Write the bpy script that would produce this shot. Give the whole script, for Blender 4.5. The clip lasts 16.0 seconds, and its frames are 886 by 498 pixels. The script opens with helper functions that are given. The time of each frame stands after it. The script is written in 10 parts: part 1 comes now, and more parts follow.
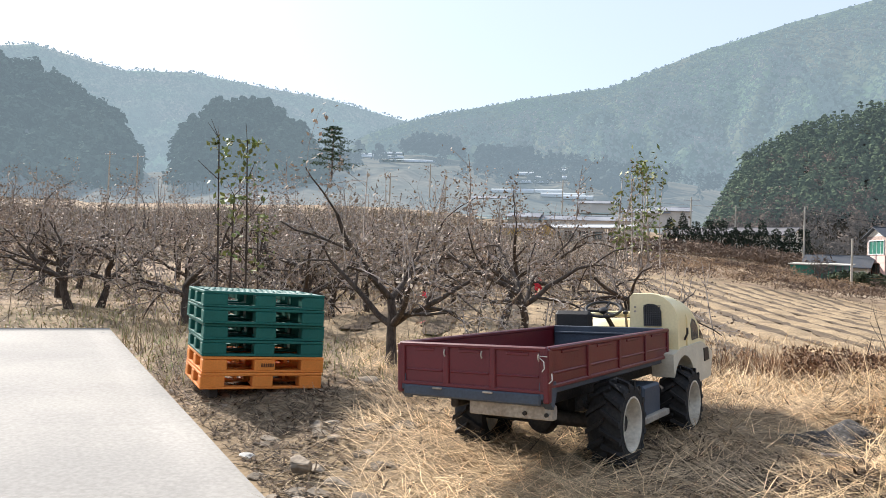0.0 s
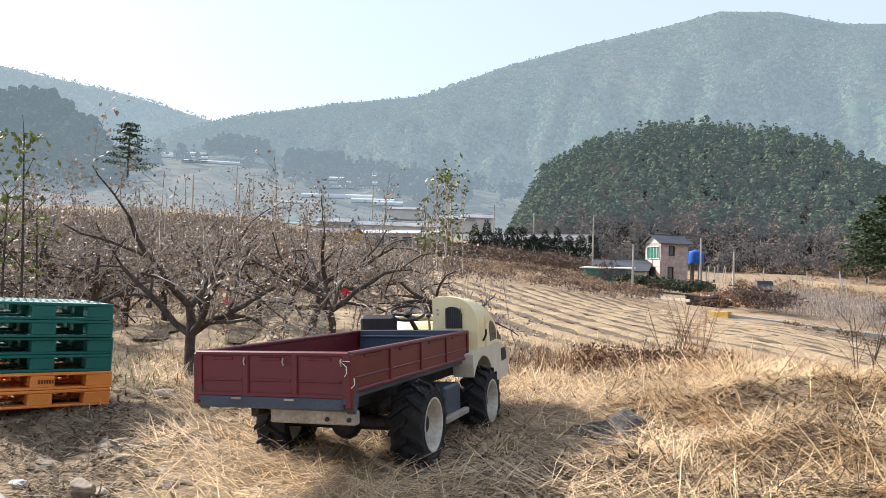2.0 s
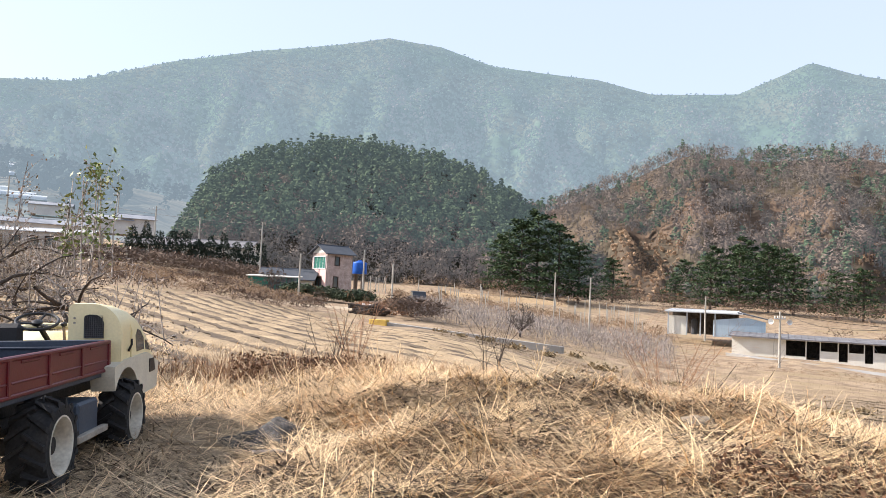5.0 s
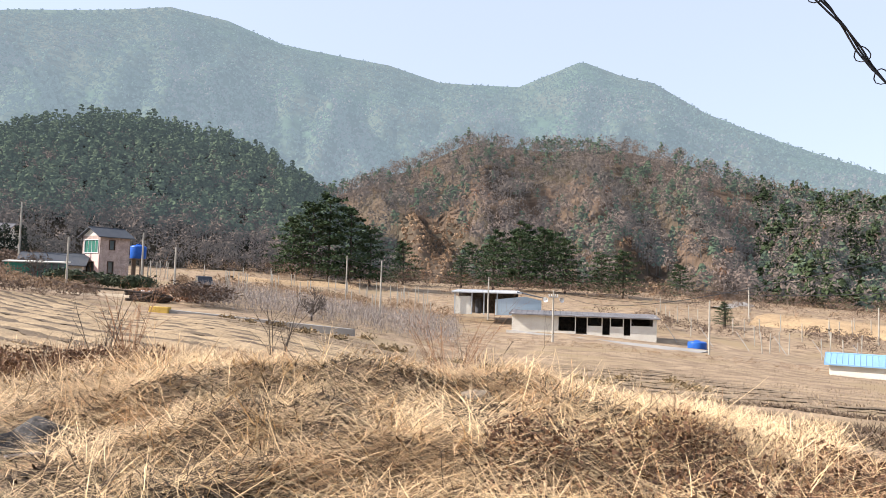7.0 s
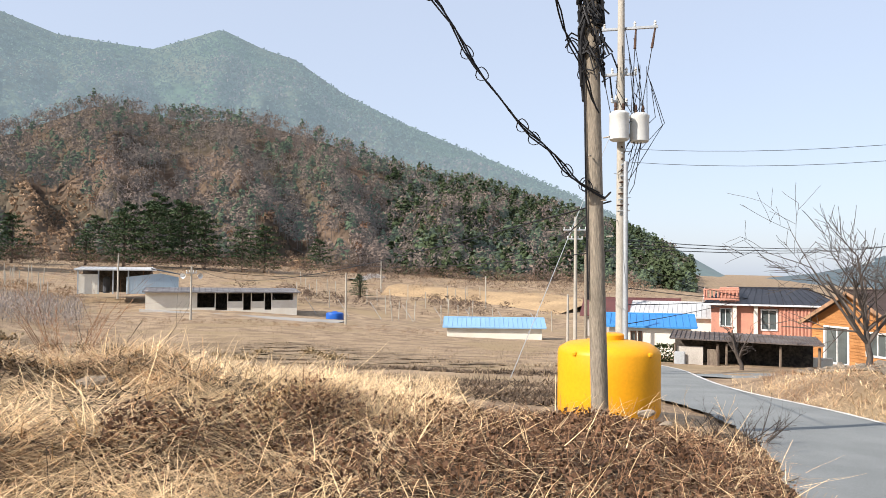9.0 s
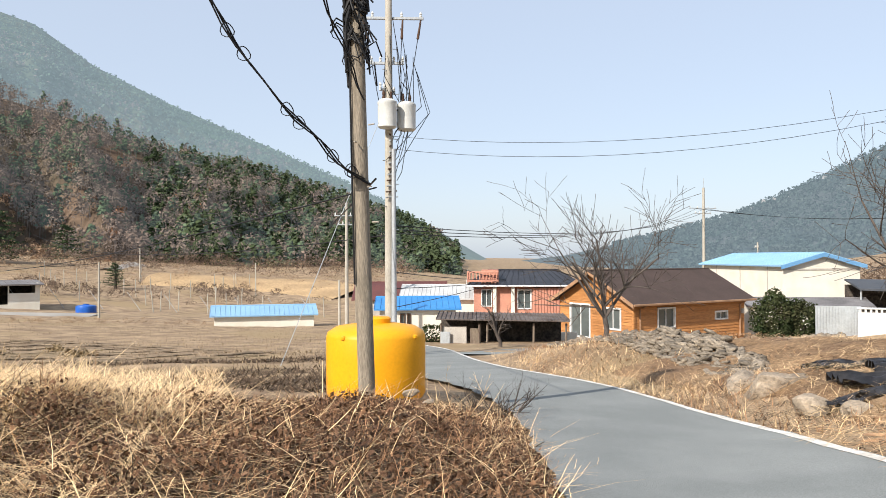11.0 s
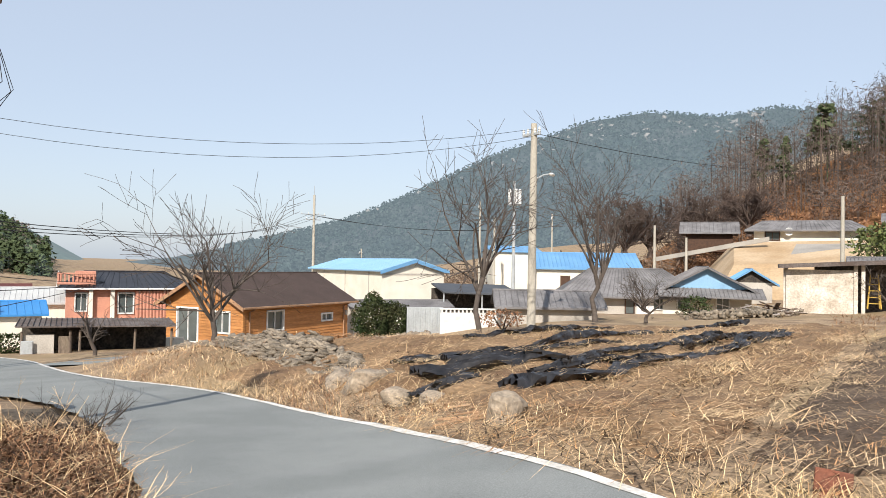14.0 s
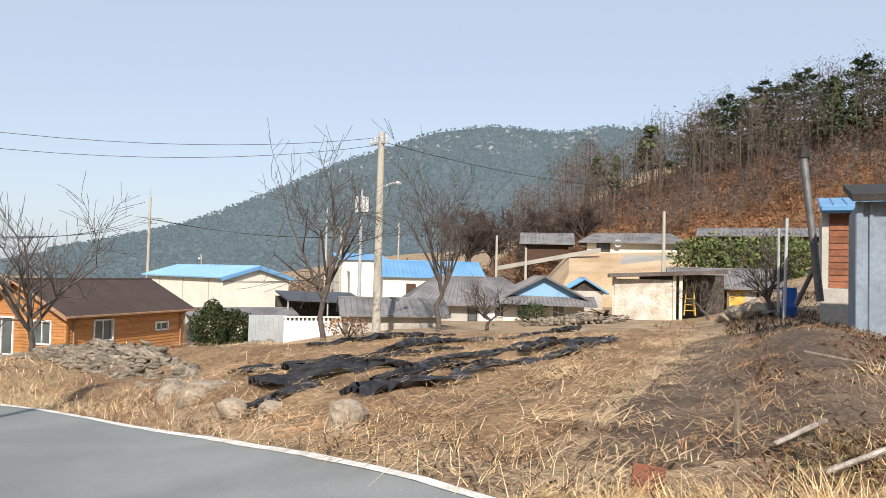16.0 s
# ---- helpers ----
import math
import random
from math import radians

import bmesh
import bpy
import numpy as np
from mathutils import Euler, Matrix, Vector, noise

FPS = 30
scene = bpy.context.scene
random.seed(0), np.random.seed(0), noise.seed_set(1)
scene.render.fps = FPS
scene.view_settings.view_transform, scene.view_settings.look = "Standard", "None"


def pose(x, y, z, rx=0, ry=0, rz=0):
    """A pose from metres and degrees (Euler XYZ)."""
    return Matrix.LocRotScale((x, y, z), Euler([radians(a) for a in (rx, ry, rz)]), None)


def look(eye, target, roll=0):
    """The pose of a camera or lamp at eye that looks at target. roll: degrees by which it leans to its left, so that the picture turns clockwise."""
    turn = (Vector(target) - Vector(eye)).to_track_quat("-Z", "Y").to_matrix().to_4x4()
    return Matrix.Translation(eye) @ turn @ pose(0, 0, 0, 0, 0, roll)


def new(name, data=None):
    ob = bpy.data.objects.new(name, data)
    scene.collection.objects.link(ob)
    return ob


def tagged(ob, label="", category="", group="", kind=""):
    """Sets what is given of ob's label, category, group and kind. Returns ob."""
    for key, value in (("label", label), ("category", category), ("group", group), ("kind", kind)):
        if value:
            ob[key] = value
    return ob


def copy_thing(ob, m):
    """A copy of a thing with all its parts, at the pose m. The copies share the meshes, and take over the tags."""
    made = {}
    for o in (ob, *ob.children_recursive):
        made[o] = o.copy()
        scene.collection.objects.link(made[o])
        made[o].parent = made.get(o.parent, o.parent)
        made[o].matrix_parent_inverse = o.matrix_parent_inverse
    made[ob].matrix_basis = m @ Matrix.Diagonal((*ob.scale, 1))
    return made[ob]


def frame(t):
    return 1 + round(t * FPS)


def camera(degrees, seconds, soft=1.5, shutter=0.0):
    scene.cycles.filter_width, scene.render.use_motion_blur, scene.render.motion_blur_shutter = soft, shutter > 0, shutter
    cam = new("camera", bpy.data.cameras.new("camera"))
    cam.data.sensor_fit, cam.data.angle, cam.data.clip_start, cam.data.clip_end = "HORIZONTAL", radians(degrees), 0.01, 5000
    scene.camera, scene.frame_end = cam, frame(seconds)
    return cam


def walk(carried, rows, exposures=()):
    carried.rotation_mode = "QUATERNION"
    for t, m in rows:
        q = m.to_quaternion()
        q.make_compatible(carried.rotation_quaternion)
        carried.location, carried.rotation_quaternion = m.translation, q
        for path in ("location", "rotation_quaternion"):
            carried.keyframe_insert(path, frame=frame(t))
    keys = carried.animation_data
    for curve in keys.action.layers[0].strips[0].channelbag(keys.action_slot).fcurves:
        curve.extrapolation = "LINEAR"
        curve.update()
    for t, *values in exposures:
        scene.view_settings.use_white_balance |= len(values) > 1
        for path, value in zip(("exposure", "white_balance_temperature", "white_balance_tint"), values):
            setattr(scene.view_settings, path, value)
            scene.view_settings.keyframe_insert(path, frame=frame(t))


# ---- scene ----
# Camera: a person turning on the spot; heading clockwise from +y, pitch and roll in degrees.
cam = camera(60.67, 16.0, soft=0.6)
TURN = [
    (0, -60.02, 1.19, 2.19), (0.5, -57.90, 1.36, 2.74), (1, -52.57, 2.35, 2.97), (1.5, -48.34, 2.28, 2.47),
    (2, -45.78, 2.08, 1.82), (2.5, -43.15, 2.21, 1.40), (3, -38.44, 2.34, 1.84), (3.5, -32.77, 2.31, 2.65),
    (3.7, -30.98, 2.35, 2.67), (5.8, -13.87, 4.15, 2.36), (6, -11.73, 4.04, 2.19), (6.5, -7.75, 3.41, 1.90),
    (7, -5.42, 3.04, 1.73), (7.5, -0.17, 2.95, 1.52), (8, 9.46, 2.66, 0.97), (8.5, 17.31, 2.02, 0.79),
    (8.7, 19.02, 1.85, 0.74), (10.8, 36.15, 0.77, -0.38), (11, 38.38, 0.63, -0.22), (11.5, 44.92, 0.43, -0.02),
    (12, 51.27, 0.18, 0.02), (12.5, 54.06, 0.00, -0.32), (13, 55.89, 0.22, -0.43), (13.5, 60.48, 0.62, 0.18),
    (14, 67.04, 1.04, 0.91), (14.5, 72.08, 1.38, 1.44), (15, 75.26, 1.75, 1.73), (15.5, 77.31, 1.87, 1.64),
    (16, 78.56, 1.85, 1.36),
]


def held(az, pitch, roll):
    a = radians(az)
    return pose(0.2 * math.sin(a), 0.2 * math.cos(a), 1.4, 90 + pitch, 0, -az) @ pose(0, 0, 0, 0, 0, roll)


walk(cam, [(t, held(a, p, r)) for t, a, p, r in TURN], exposures=[(0, 0.68, 6300, 12), (3.5, 0.80, 6300, 14), (7.0, 0.70, 6350, 15), (8.6, 0.50, 6420, 14), (11.0, 0.40, 6480, 11), (13.0, 0.32, 6500, 11), (16.0, 0.28, 6500, 11)])

# Light: hazy winter sun from the west-south-west side of the valley, pale sky.
SUN_AZ, SUN_EL = -101.0, 35.0
world = bpy.data.worlds.new("world")
scene.world = world
world.use_nodes = True
wn = world.node_tree
bg = wn.nodes["Background"]
sky = wn.nodes.new("ShaderNodeTexSky")
sky.sky_type = "NISHITA"
sky.sun_disc = False
sky.sun_elevation = radians(SUN_EL)
sky.sun_rotation = radians(SUN_AZ)
sky.air_density, sky.dust_density, sky.ozone_density, sky.altitude = 1.0, 1.6, 1.0, 200
veil = wn.nodes.new("ShaderNodeMix")  # thin even haze over the whole sky
veil.data_type = "RGBA"
veil.inputs["Factor"].default_value = 0.7
veil.inputs["B"].default_value = (3.42, 3.86, 4.5, 1)
wn.links.new(sky.outputs[0], veil.inputs["A"])
wn.links.new(veil.outputs["Result"], bg.inputs[0])
bg.inputs[1].default_value = 0.15
sun_data = bpy.data.lights.new("sun", "SUN")
sun_data.energy, sun_data.angle, sun_data.color = 5.0, radians(0.6), (1.0, 0.93, 0.83)
sun = new("sun", sun_data)
sa, se = radians(SUN_AZ), radians(SUN_EL)
sun.matrix_world = look((100 * math.sin(sa) * math.cos(se), 100 * math.cos(sa) * math.cos(se), 100 * math.sin(se)), (0, 0, 0))
scene.view_settings.exposure = 0.45

RNG = np.random.default_rng(7)


# ---------------------------------------------------------------- materials
def mat(name, c1, c2=None, scale=3.0, rough=0.8, metal=0.0, fine=40.0, fine_amt=0.25, bump=0.3, rand=0.0, islands=0.0,
        glow=None, spec=0.3, trans=0.0, stretch=(1, 1, 1), world_space=False):
    """Two-scale noise colour with fine bump; rand: by object, islands: by loose piece."""
    m = bpy.data.materials.new(name)
    m.use_nodes = True
    nt = m.node_tree
    b = nt.nodes["Principled BSDF"]
    N, L = nt.nodes.new, nt.links.new
    c2 = c2 or tuple(v * 0.7 for v in c1)
    if world_space:
        geo0 = N("ShaderNodeNewGeometry")
        src = geo0.outputs["Position"]
    else:
        src = N("ShaderNodeTexCoord").outputs["Object"]
    mp = N("ShaderNodeMapping")
    mp.inputs["Scale"].default_value = stretch
    L(src, mp.inputs[0])
    n1, n2 = N("ShaderNodeTexNoise"), N("ShaderNodeTexNoise")
    n1.inputs["Scale"].default_value, n1.inputs["Detail"].default_value = scale, 5
    n2.inputs["Scale"].default_value, n2.inputs["Detail"].default_value = fine, 6
    L(mp.outputs[0], n1.inputs["Vector"])
    L(mp.outputs[0], n2.inputs["Vector"])
    ramp = N("ShaderNodeValToRGB")
    ramp.color_ramp.elements[0].position, ramp.color_ramp.elements[1].position = 0.35, 0.65
    ramp.color_ramp.elements[0].color, ramp.color_ramp.elements[1].color = (*c1, 1), (*c2, 1)
    L(n1.outputs["Fac"], ramp.inputs[0])
    mr = N("ShaderNodeMapRange")
    mr.inputs[1].default_value, mr.inputs[2].default_value = 0.3, 0.7
    mr.inputs[3].default_value, mr.inputs[4].default_value = 1 - fine_amt, 1 + fine_amt
    L(n2.outputs["Fac"], mr.inputs[0])
    val = mr.outputs[0]
    for amt, node, out in ((rand, "ShaderNodeObjectInfo", "Random"), (islands, "ShaderNodeNewGeometry", "Random Per Island")):
        if amt:
            g = N(node)
            r2 = N("ShaderNodeMapRange")
            r2.inputs[3].default_value, r2.inputs[4].default_value = 1 - amt, 1 + amt
            L(g.outputs[out], r2.inputs[0])
            mu = N("ShaderNodeMath")
            mu.operation = "MULTIPLY"
            L(val, mu.inputs[0])
            L(r2.outputs[0], mu.inputs[1])
            val = mu.outputs[0]
    vm = N("ShaderNodeVectorMath")
    vm.operation = "SCALE"
    L(ramp.outputs[0], vm.inputs[0])
    L(val, vm.inputs["Scale"])
    L(vm.outputs[0], b.inputs["Base Color"])
    b.inputs["Roughness"].default_value, b.inputs["Metallic"].default_value = rough, metal
    b.inputs["Specular IOR Level"].default_value = spec
    if trans:
        b.inputs["Transmission Weight"].default_value = trans
    if bump:
        bp = N("ShaderNodeBump")
        bp.inputs["Strength"].default_value, bp.inputs["Distance"].default_value = bump, 0.02
        L(n2.outputs["Fac"], bp.inputs["Height"])
        L(bp.outputs[0], b.inputs["Normal"])
    if glow:
        b.inputs["Emission Color"].default_value = (*glow[:3], 1)
        b.inputs["Emission Strength"].default_value = glow[3]
    return m


def glass(name, tint=(0.05, 0.07, 0.07)):
    m = mat(name, tint, scale=1, rough=0.05, fine_amt=0.1, bump=0, spec=0.8)
    return m


# ---------------------------------------------------------------- mesh helpers
def npmesh(name, V, F, material, smooth=False, mats=None):
    """A mesh from vertex and face arrays (all faces with the same number of corners)."""
    V, F = np.asarray(V, np.float32), np.asarray(F, np.int32)
    me = bpy.data.meshes.new(name)
    n, k = F.shape
    me.vertices.add(len(V))
    me.vertices.foreach_set("co", V.ravel())
    me.loops.add(n * k)
    me.loops.foreach_set("vertex_index", F.ravel())
    me.polygons.add(n)
    me.polygons.foreach_set("loop_start", np.arange(0, n * k, k, dtype=np.int32))
    me.polygons.foreach_set("loop_total", np.full(n, k, np.int32))
    me.update(calc_edges=True)
    me.validate()
    if smooth:
        me.polygons.foreach_set("use_smooth", np.ones(n, bool))
    me.materials.append(material)
    return me


class Shape:
    """Collects pieces of one part."""

    def __init__(self):
        self.v, self.f = [], []

    def add(self, verts, faces):
        o = len(self.v)
        self.v += [tuple(p) for p in verts]
        self.f += [tuple(i + o for i in f) for f in faces]
        return self

    def box(self, c, s, bevel=0.0, m=None):
        """A box with chamfered edges."""
        x, y, z = (v / 2 for v in s)
        b = min(bevel, 0.45 * min(s))
        if b <= 0:
            vs = [(sx * x, sy * y, sz * z) for sx in (-1, 1) for sy in (-1, 1) for sz in (-1, 1)]
            fs = [(0, 1, 3, 2), (4, 6, 7, 5), (0, 4, 5, 1), (2, 3, 7, 6), (0, 2, 6, 4), (1, 5, 7, 3)]
        else:
            vs, idx = [], {}
            for sx in (-1, 1):
                for sy in (-1, 1):
                    for sz in (-1, 1):
                        for ax in range(3):
                            p = [sx * (x - b), sy * (y - b), sz * (z - b)]
                            p[ax] = (sx * x, sy * y, sz * z)[ax]
                            idx[sx, sy, sz, ax] = len(vs)
                            vs.append(tuple(p))
            fs = []
            for ax in range(3):
                o1, o2 = (ax + 1) % 3, (ax + 2) % 3
                for sg in (-1, 1):
                    q = []
                    for a1, a2 in ((-1, -1), (1, -1), (1, 1), (-1, 1)):
                        k = [0, 0, 0]
                        k[ax], k[o1], k[o2] = sg, a1, a2
                        q.append(idx[(*k, ax)])
                    fs.append(tuple(q) if sg > 0 else tuple(reversed(q)))
                for a1 in (-1, 1):
                    for a2 in (-1, 1):
                        ka, kb = [0, 0, 0], [0, 0, 0]
                        ka[ax], kb[ax] = -1, 1
                        ka[o1] = kb[o1] = a1
                        ka[o2] = kb[o2] = a2
                        q = (idx[(*ka, o1)], idx[(*kb, o1)], idx[(*kb, o2)], idx[(*ka, o2)])
                        fs.append(q if a1 * a2 < 0 else tuple(reversed(q)))
            for sx in (-1, 1):
                for sy in (-1, 1):
                    for sz in (-1, 1):
                        q = tuple(idx[sx, sy, sz, a] for a in range(3))
                        fs.append(q if sx * sy * sz > 0 else tuple(reversed(q)))
        if m is not None:
            vs = [m @ Vector(p) for p in vs]
        return self.add([(p[0] + c[0], p[1] + c[1], p[2] + c[2]) for p in vs], fs)

    def tube(self, path, radii, n=8, caps=True):
        """A round bar along points."""
        pts = [Vector(p) for p in path]
        if not hasattr(radii, "__len__"):
            radii = [radii] * len(pts)
        up = Vector((0, 0, 1))
        rings, vs = [], []
        prev = None
        for i, p in enumerate(pts):
            d = (pts[min(i + 1, len(pts) - 1)] - pts[max(i - 1, 0)]).normalized()
            a = prev - d * prev.dot(d) if prev is not None else (up if abs(d.z) < 0.9 else Vector((1, 0, 0))).cross(d)
            a.normalize()
            prev = a
            b = d.cross(a)
            vs += [p + (a * math.cos(2 * math.pi * k / n) + b * math.sin(2 * math.pi * k / n)) * radii[i] for k in range(n)]
        fs = [(i * n + k, i * n + (k + 1) % n, (i + 1) * n + (k + 1) % n, (i + 1) * n + k) for i in range(len(pts) - 1) for k in range(n)]
        if caps:
            fs += [tuple(reversed(range(n))), tuple(range((len(pts) - 1) * n, len(pts) * n))]
        return self.add(vs, fs)

    def lathe(self, profile, n=24, axis="z", c=(0, 0, 0), caps=True):
        """A turned form: (radius, height) rows from bottom to top."""
        vs = []
        for r, h in profile:
            for k in range(n):
                a = 2 * math.pi * k / n
                p = (r * math.cos(a), r * math.sin(a), h)
                if axis == "y":
                    p = (p[0], -p[2], p[1])
                elif axis == "x":
                    p = (p[2], p[0], p[1])
                vs.append((p[0] + c[0], p[1] + c[1], p[2] + c[2]))
        m = len(profile)
        fs = [(i * n + k, i * n + (k + 1) % n, (i + 1) * n + (k + 1) % n, (i + 1) * n + k) for i in range(m - 1) for k in range(n)]
        if caps and profile[0][0] > 1e-6:
            fs.append(tuple(reversed(range(n))))
        if caps and profile[-1][0] > 1e-6:
            fs.append(tuple(range((m - 1) * n, m * n)))
        return self.add(vs, fs)

    def prism(self, outline, y0, y1, axis="y"):
        """An outline in the x-z plane, extruded along y (or x, or z)."""
        n = len(outline)
        put = {"y": lambda a, b, t: (a, t, b), "x": lambda a, b, t: (t, a, b), "z": lambda a, b, t: (a, b, t)}[axis]
        vs = [put(a, b, y0) for a, b in outline] + [put(a, b, y1) for a, b in outline]
        fs = [tuple(range(n)), tuple(reversed(range(n, 2 * n)))]
        fs += [(i, i + n, (i + 1) % n + n, (i + 1) % n) for i in range(n)]
        return self.add(vs, fs)

    def slab(self, corners, t):
        """A plate of thickness t under four or more corners."""
        n = len(corners)
        vs = [tuple(p) for p in corners] + [(p[0], p[1], p[2] - t) for p in corners]
        fs = [tuple(range(n)), tuple(reversed(range(n, 2 * n)))] + [(i, i + n, (i + 1) % n + n, (i + 1) % n) for i in range(n)]
        return self.add(vs, fs)

    def mesh(self, name, material, smooth=False):
        me = bpy.data.meshes.new(name)
        me.from_pydata(self.v, [], self.f)
        me.validate()
        bm = bmesh.new()
        bm.from_mesh(me)
        bmesh.ops.recalc_face_normals(bm, faces=bm.faces)
        if smooth:
            for f in bm.faces:
                f.smooth = True
            for e in bm.edges:
                if len(e.link_faces) == 2 and e.calc_face_angle(0) > 0.7:
                    e.smooth = False
        bm.to_mesh(me)
        bm.free()
        me.materials.append(material)
        return me


class Ribbed:
    """A roof sheet whose ribs become parts under it."""

    def __init__(self, corners, t, n, rib=0.04):
        self.sheet, self.ribs = Shape().slab(corners, t), []
        a, b, c, d = (Vector(p) for p in corners)
        w, up = (b - a).normalized() * rib * 0.6, Vector((0, 0, rib))
        for k in range(n + 1):
            p, q = a.lerp(b, k / n), d.lerp(c, k / n)
            self.ribs.append(Shape().add([p - w, p + w, p + up, q - w, q + w, q + up], [(0, 1, 2), (3, 5, 4), (0, 2, 5, 3), (1, 4, 5, 2), (0, 3, 4, 1)]))


def thing(name, label, category, at=None, group="", kind=""):
    ob = tagged(new(name), label, category, group, kind)
    if at is not None:
        ob.matrix_world = at
    return ob


def part(name, shape, material, parent, label="", smooth=False, at=None, kind=""):
    if isinstance(shape, Ribbed):
        roof_ob = part(name, shape.sheet, material, parent, label)
        for rib in shape.ribs:
            part("rib", rib, material, roof_ob)
        return roof_ob
    me = shape if isinstance(shape, bpy.types.Mesh) else shape.mesh(name, material, smooth)
    ob = new(name, me)
    ob.parent = parent
    if at is not None:
        ob.matrix_basis = at
    if label or kind:
        tagged(ob, label, kind=kind)
    return ob


def solo(name, shape, material, label, category, at=None, group="", kind="", smooth=False):
    me = shape if isinstance(shape, bpy.types.Mesh) else shape.mesh(name, material, smooth)
    ob = tagged(new(name, me), label, category, group, kind)
    if at is not None:
        ob.matrix_world = at
    return ob


def pol(az, d, z=None):
    """A place by heading from the camera's spot and distance; on the ground unless z is given."""
    x, y = d * math.sin(radians(az)), d * math.cos(radians(az))
    return Vector((x, y, ground_z(x, y) if z is None else z))


def blades(P, length, width, lean, rng, segs=2, curl=0.5, heading=None):
    """Curved grass blades: arrays of roots, lengths, widths and lean (radians from upright)."""
    n = len(P)
    a = rng.uniform(0, 2 * np.pi, n) if heading is None else heading
    side = np.stack([-np.sin(a), np.cos(a), np.zeros(n)], 1)
    out = np.stack([np.cos(a), np.sin(a), np.zeros(n)], 1)
    V = np.zeros((n, (segs + 1) * 2, 3))
    pos = P.copy()
    ang = np.asarray(lean) * np.ones(n)
    for s in range(segs + 1):
        w = (width * (1 - 0.75 * s / segs))[:, None]
        V[:, 2 * s] = pos - side * w
        V[:, 2 * s + 1] = pos + side * w
        step = (length / segs)[:, None]
        pos = pos + (out * np.sin(ang)[:, None] + np.array([0, 0, 1]) * np.cos(ang)[:, None]) * step
        ang = ang + curl * rng.uniform(-0.5, 1.4, n)
        turn = rng.normal(0, 0.5 * curl, n)[:, None]
        out = out + side * turn
        out /= np.linalg.norm(out, axis=1)[:, None]
    base = np.arange(n)[:, None, None] * ((segs + 1) * 2)
    q = np.array([[2 * s, 2 * s + 1, 2 * s + 3, 2 * s + 2] for s in range(segs)])[None]
    return V.reshape(-1, 3), (base + q).reshape(-1, 4)


def tufts(C, size, rng, flat=0.0):
    """One ragged triangle pair per centre, turned at random; flat: towards level."""
    n = len(C)
    u = rng.normal(size=(n, 3))
    u[:, 2] *= 1 - flat
    u /= np.linalg.norm(u, axis=1)[:, None]
    w = rng.normal(size=(n, 3))
    w[:, 2] *= 1 - flat
    w -= u * (u * w).sum(1)[:, None]
    w /= np.linalg.norm(w, axis=1)[:, None] + 1e-9
    s = (np.asarray(size) * np.ones(n))[:, None]
    k = rng.uniform(0.5, 1.2, (n, 4, 1))
    V = np.stack([C - u * s * k[:, 0], C - w * s * k[:, 1] * 0.6, C + u * s * k[:, 2], C + w * s * k[:, 3] * 0.6], 1)
    return V.reshape(-1, 3), np.arange(n * 4).reshape(-1, 4)


def join(parts):
    V, F, o = [], [], 0
    for v, f in parts:
        V.append(v)
        F.append(np.asarray(f) + o)
        o += len(v)
    return np.concatenate(V), np.concatenate(F)

# ---------------------------------------------------------------- the land
LAND_AZ = [-95, -65, -45, -25, 0, 30, 55, 80, 96, 105]
LAND_D = [0, 5, 10, 18, 30, 50, 90, 150, 300]
LAND_Z = np.array([
    [0, 0, .1, .4, .9, 2, 4, 8, 20],
    [0, 0, .12, .2, .6, 2, 6, 12, 24],
    [0, 0, 0, 0, .1, .6, 3.0, 8, 20],
    [0, 0, .15, -.2, -.4, -.7, .6, 4, 14],
    [0, 0, .1, -1.1, -2, -3.2, -3, 1.5, 8],
    [0, -.1, -.5, -1.3, -2.3, -3.8, -5.5, -1.5, 4],
    [0, -.2, -.65, -1.2, -2.2, -3.8, -5.5, -7, -8],
    [0, -.05, -.15, -.35, -.9, -1.6, -2, 0, 10],
    [0, -.02, -.05, -.1, -.45, -.9, 1.0, 12, 45],
    [0, 0, .05, .25, .6, 1.6, 4, 20, 60]])


def land(x, y):
    """The smooth lie of the land."""
    x, y = np.asarray(x, float), np.asarray(y, float)
    d = np.hypot(x, y)
    az = np.degrees(np.arctan2(x, y))
    u = np.interp(az, LAND_AZ, np.arange(10))
    far = np.clip(np.interp(d, LAND_D, np.arange(9)), 0, 7.999)
    i, j = np.clip(u.astype(int), 0, 8), far.astype(int)
    a, b = u - i, far - j
    a = a * a * (3 - 2 * a)
    z = (LAND_Z[i, j] * (1 - a) * (1 - b) + LAND_Z[i + 1, j] * a * (1 - b) + LAND_Z[i, j + 1] * (1 - a) * b + LAND_Z[i + 1, j + 1] * a * b)
    behind = np.clip((np.abs(az) - 120) / 30, 0, 1)
    return z * (1 - behind)


# The road: middle line in plan, 2.9 m wide, and the side lane.
ROAD = np.array([(-11.0, -22.0), (-4.6, -12.5), (-0.4, -6.0), (1.75, -2.1), (3.1, 0.15), (4.37, 2.0), (5.65, 3.61), (7.4, 5.75), (9.4, 9.0), (11.5, 14.0), (13.4, 17.4), (15.4, 20.5), (18.4, 25.2), (20.2, 29.5), (21.0, 33.5)])
HALF = 1.37


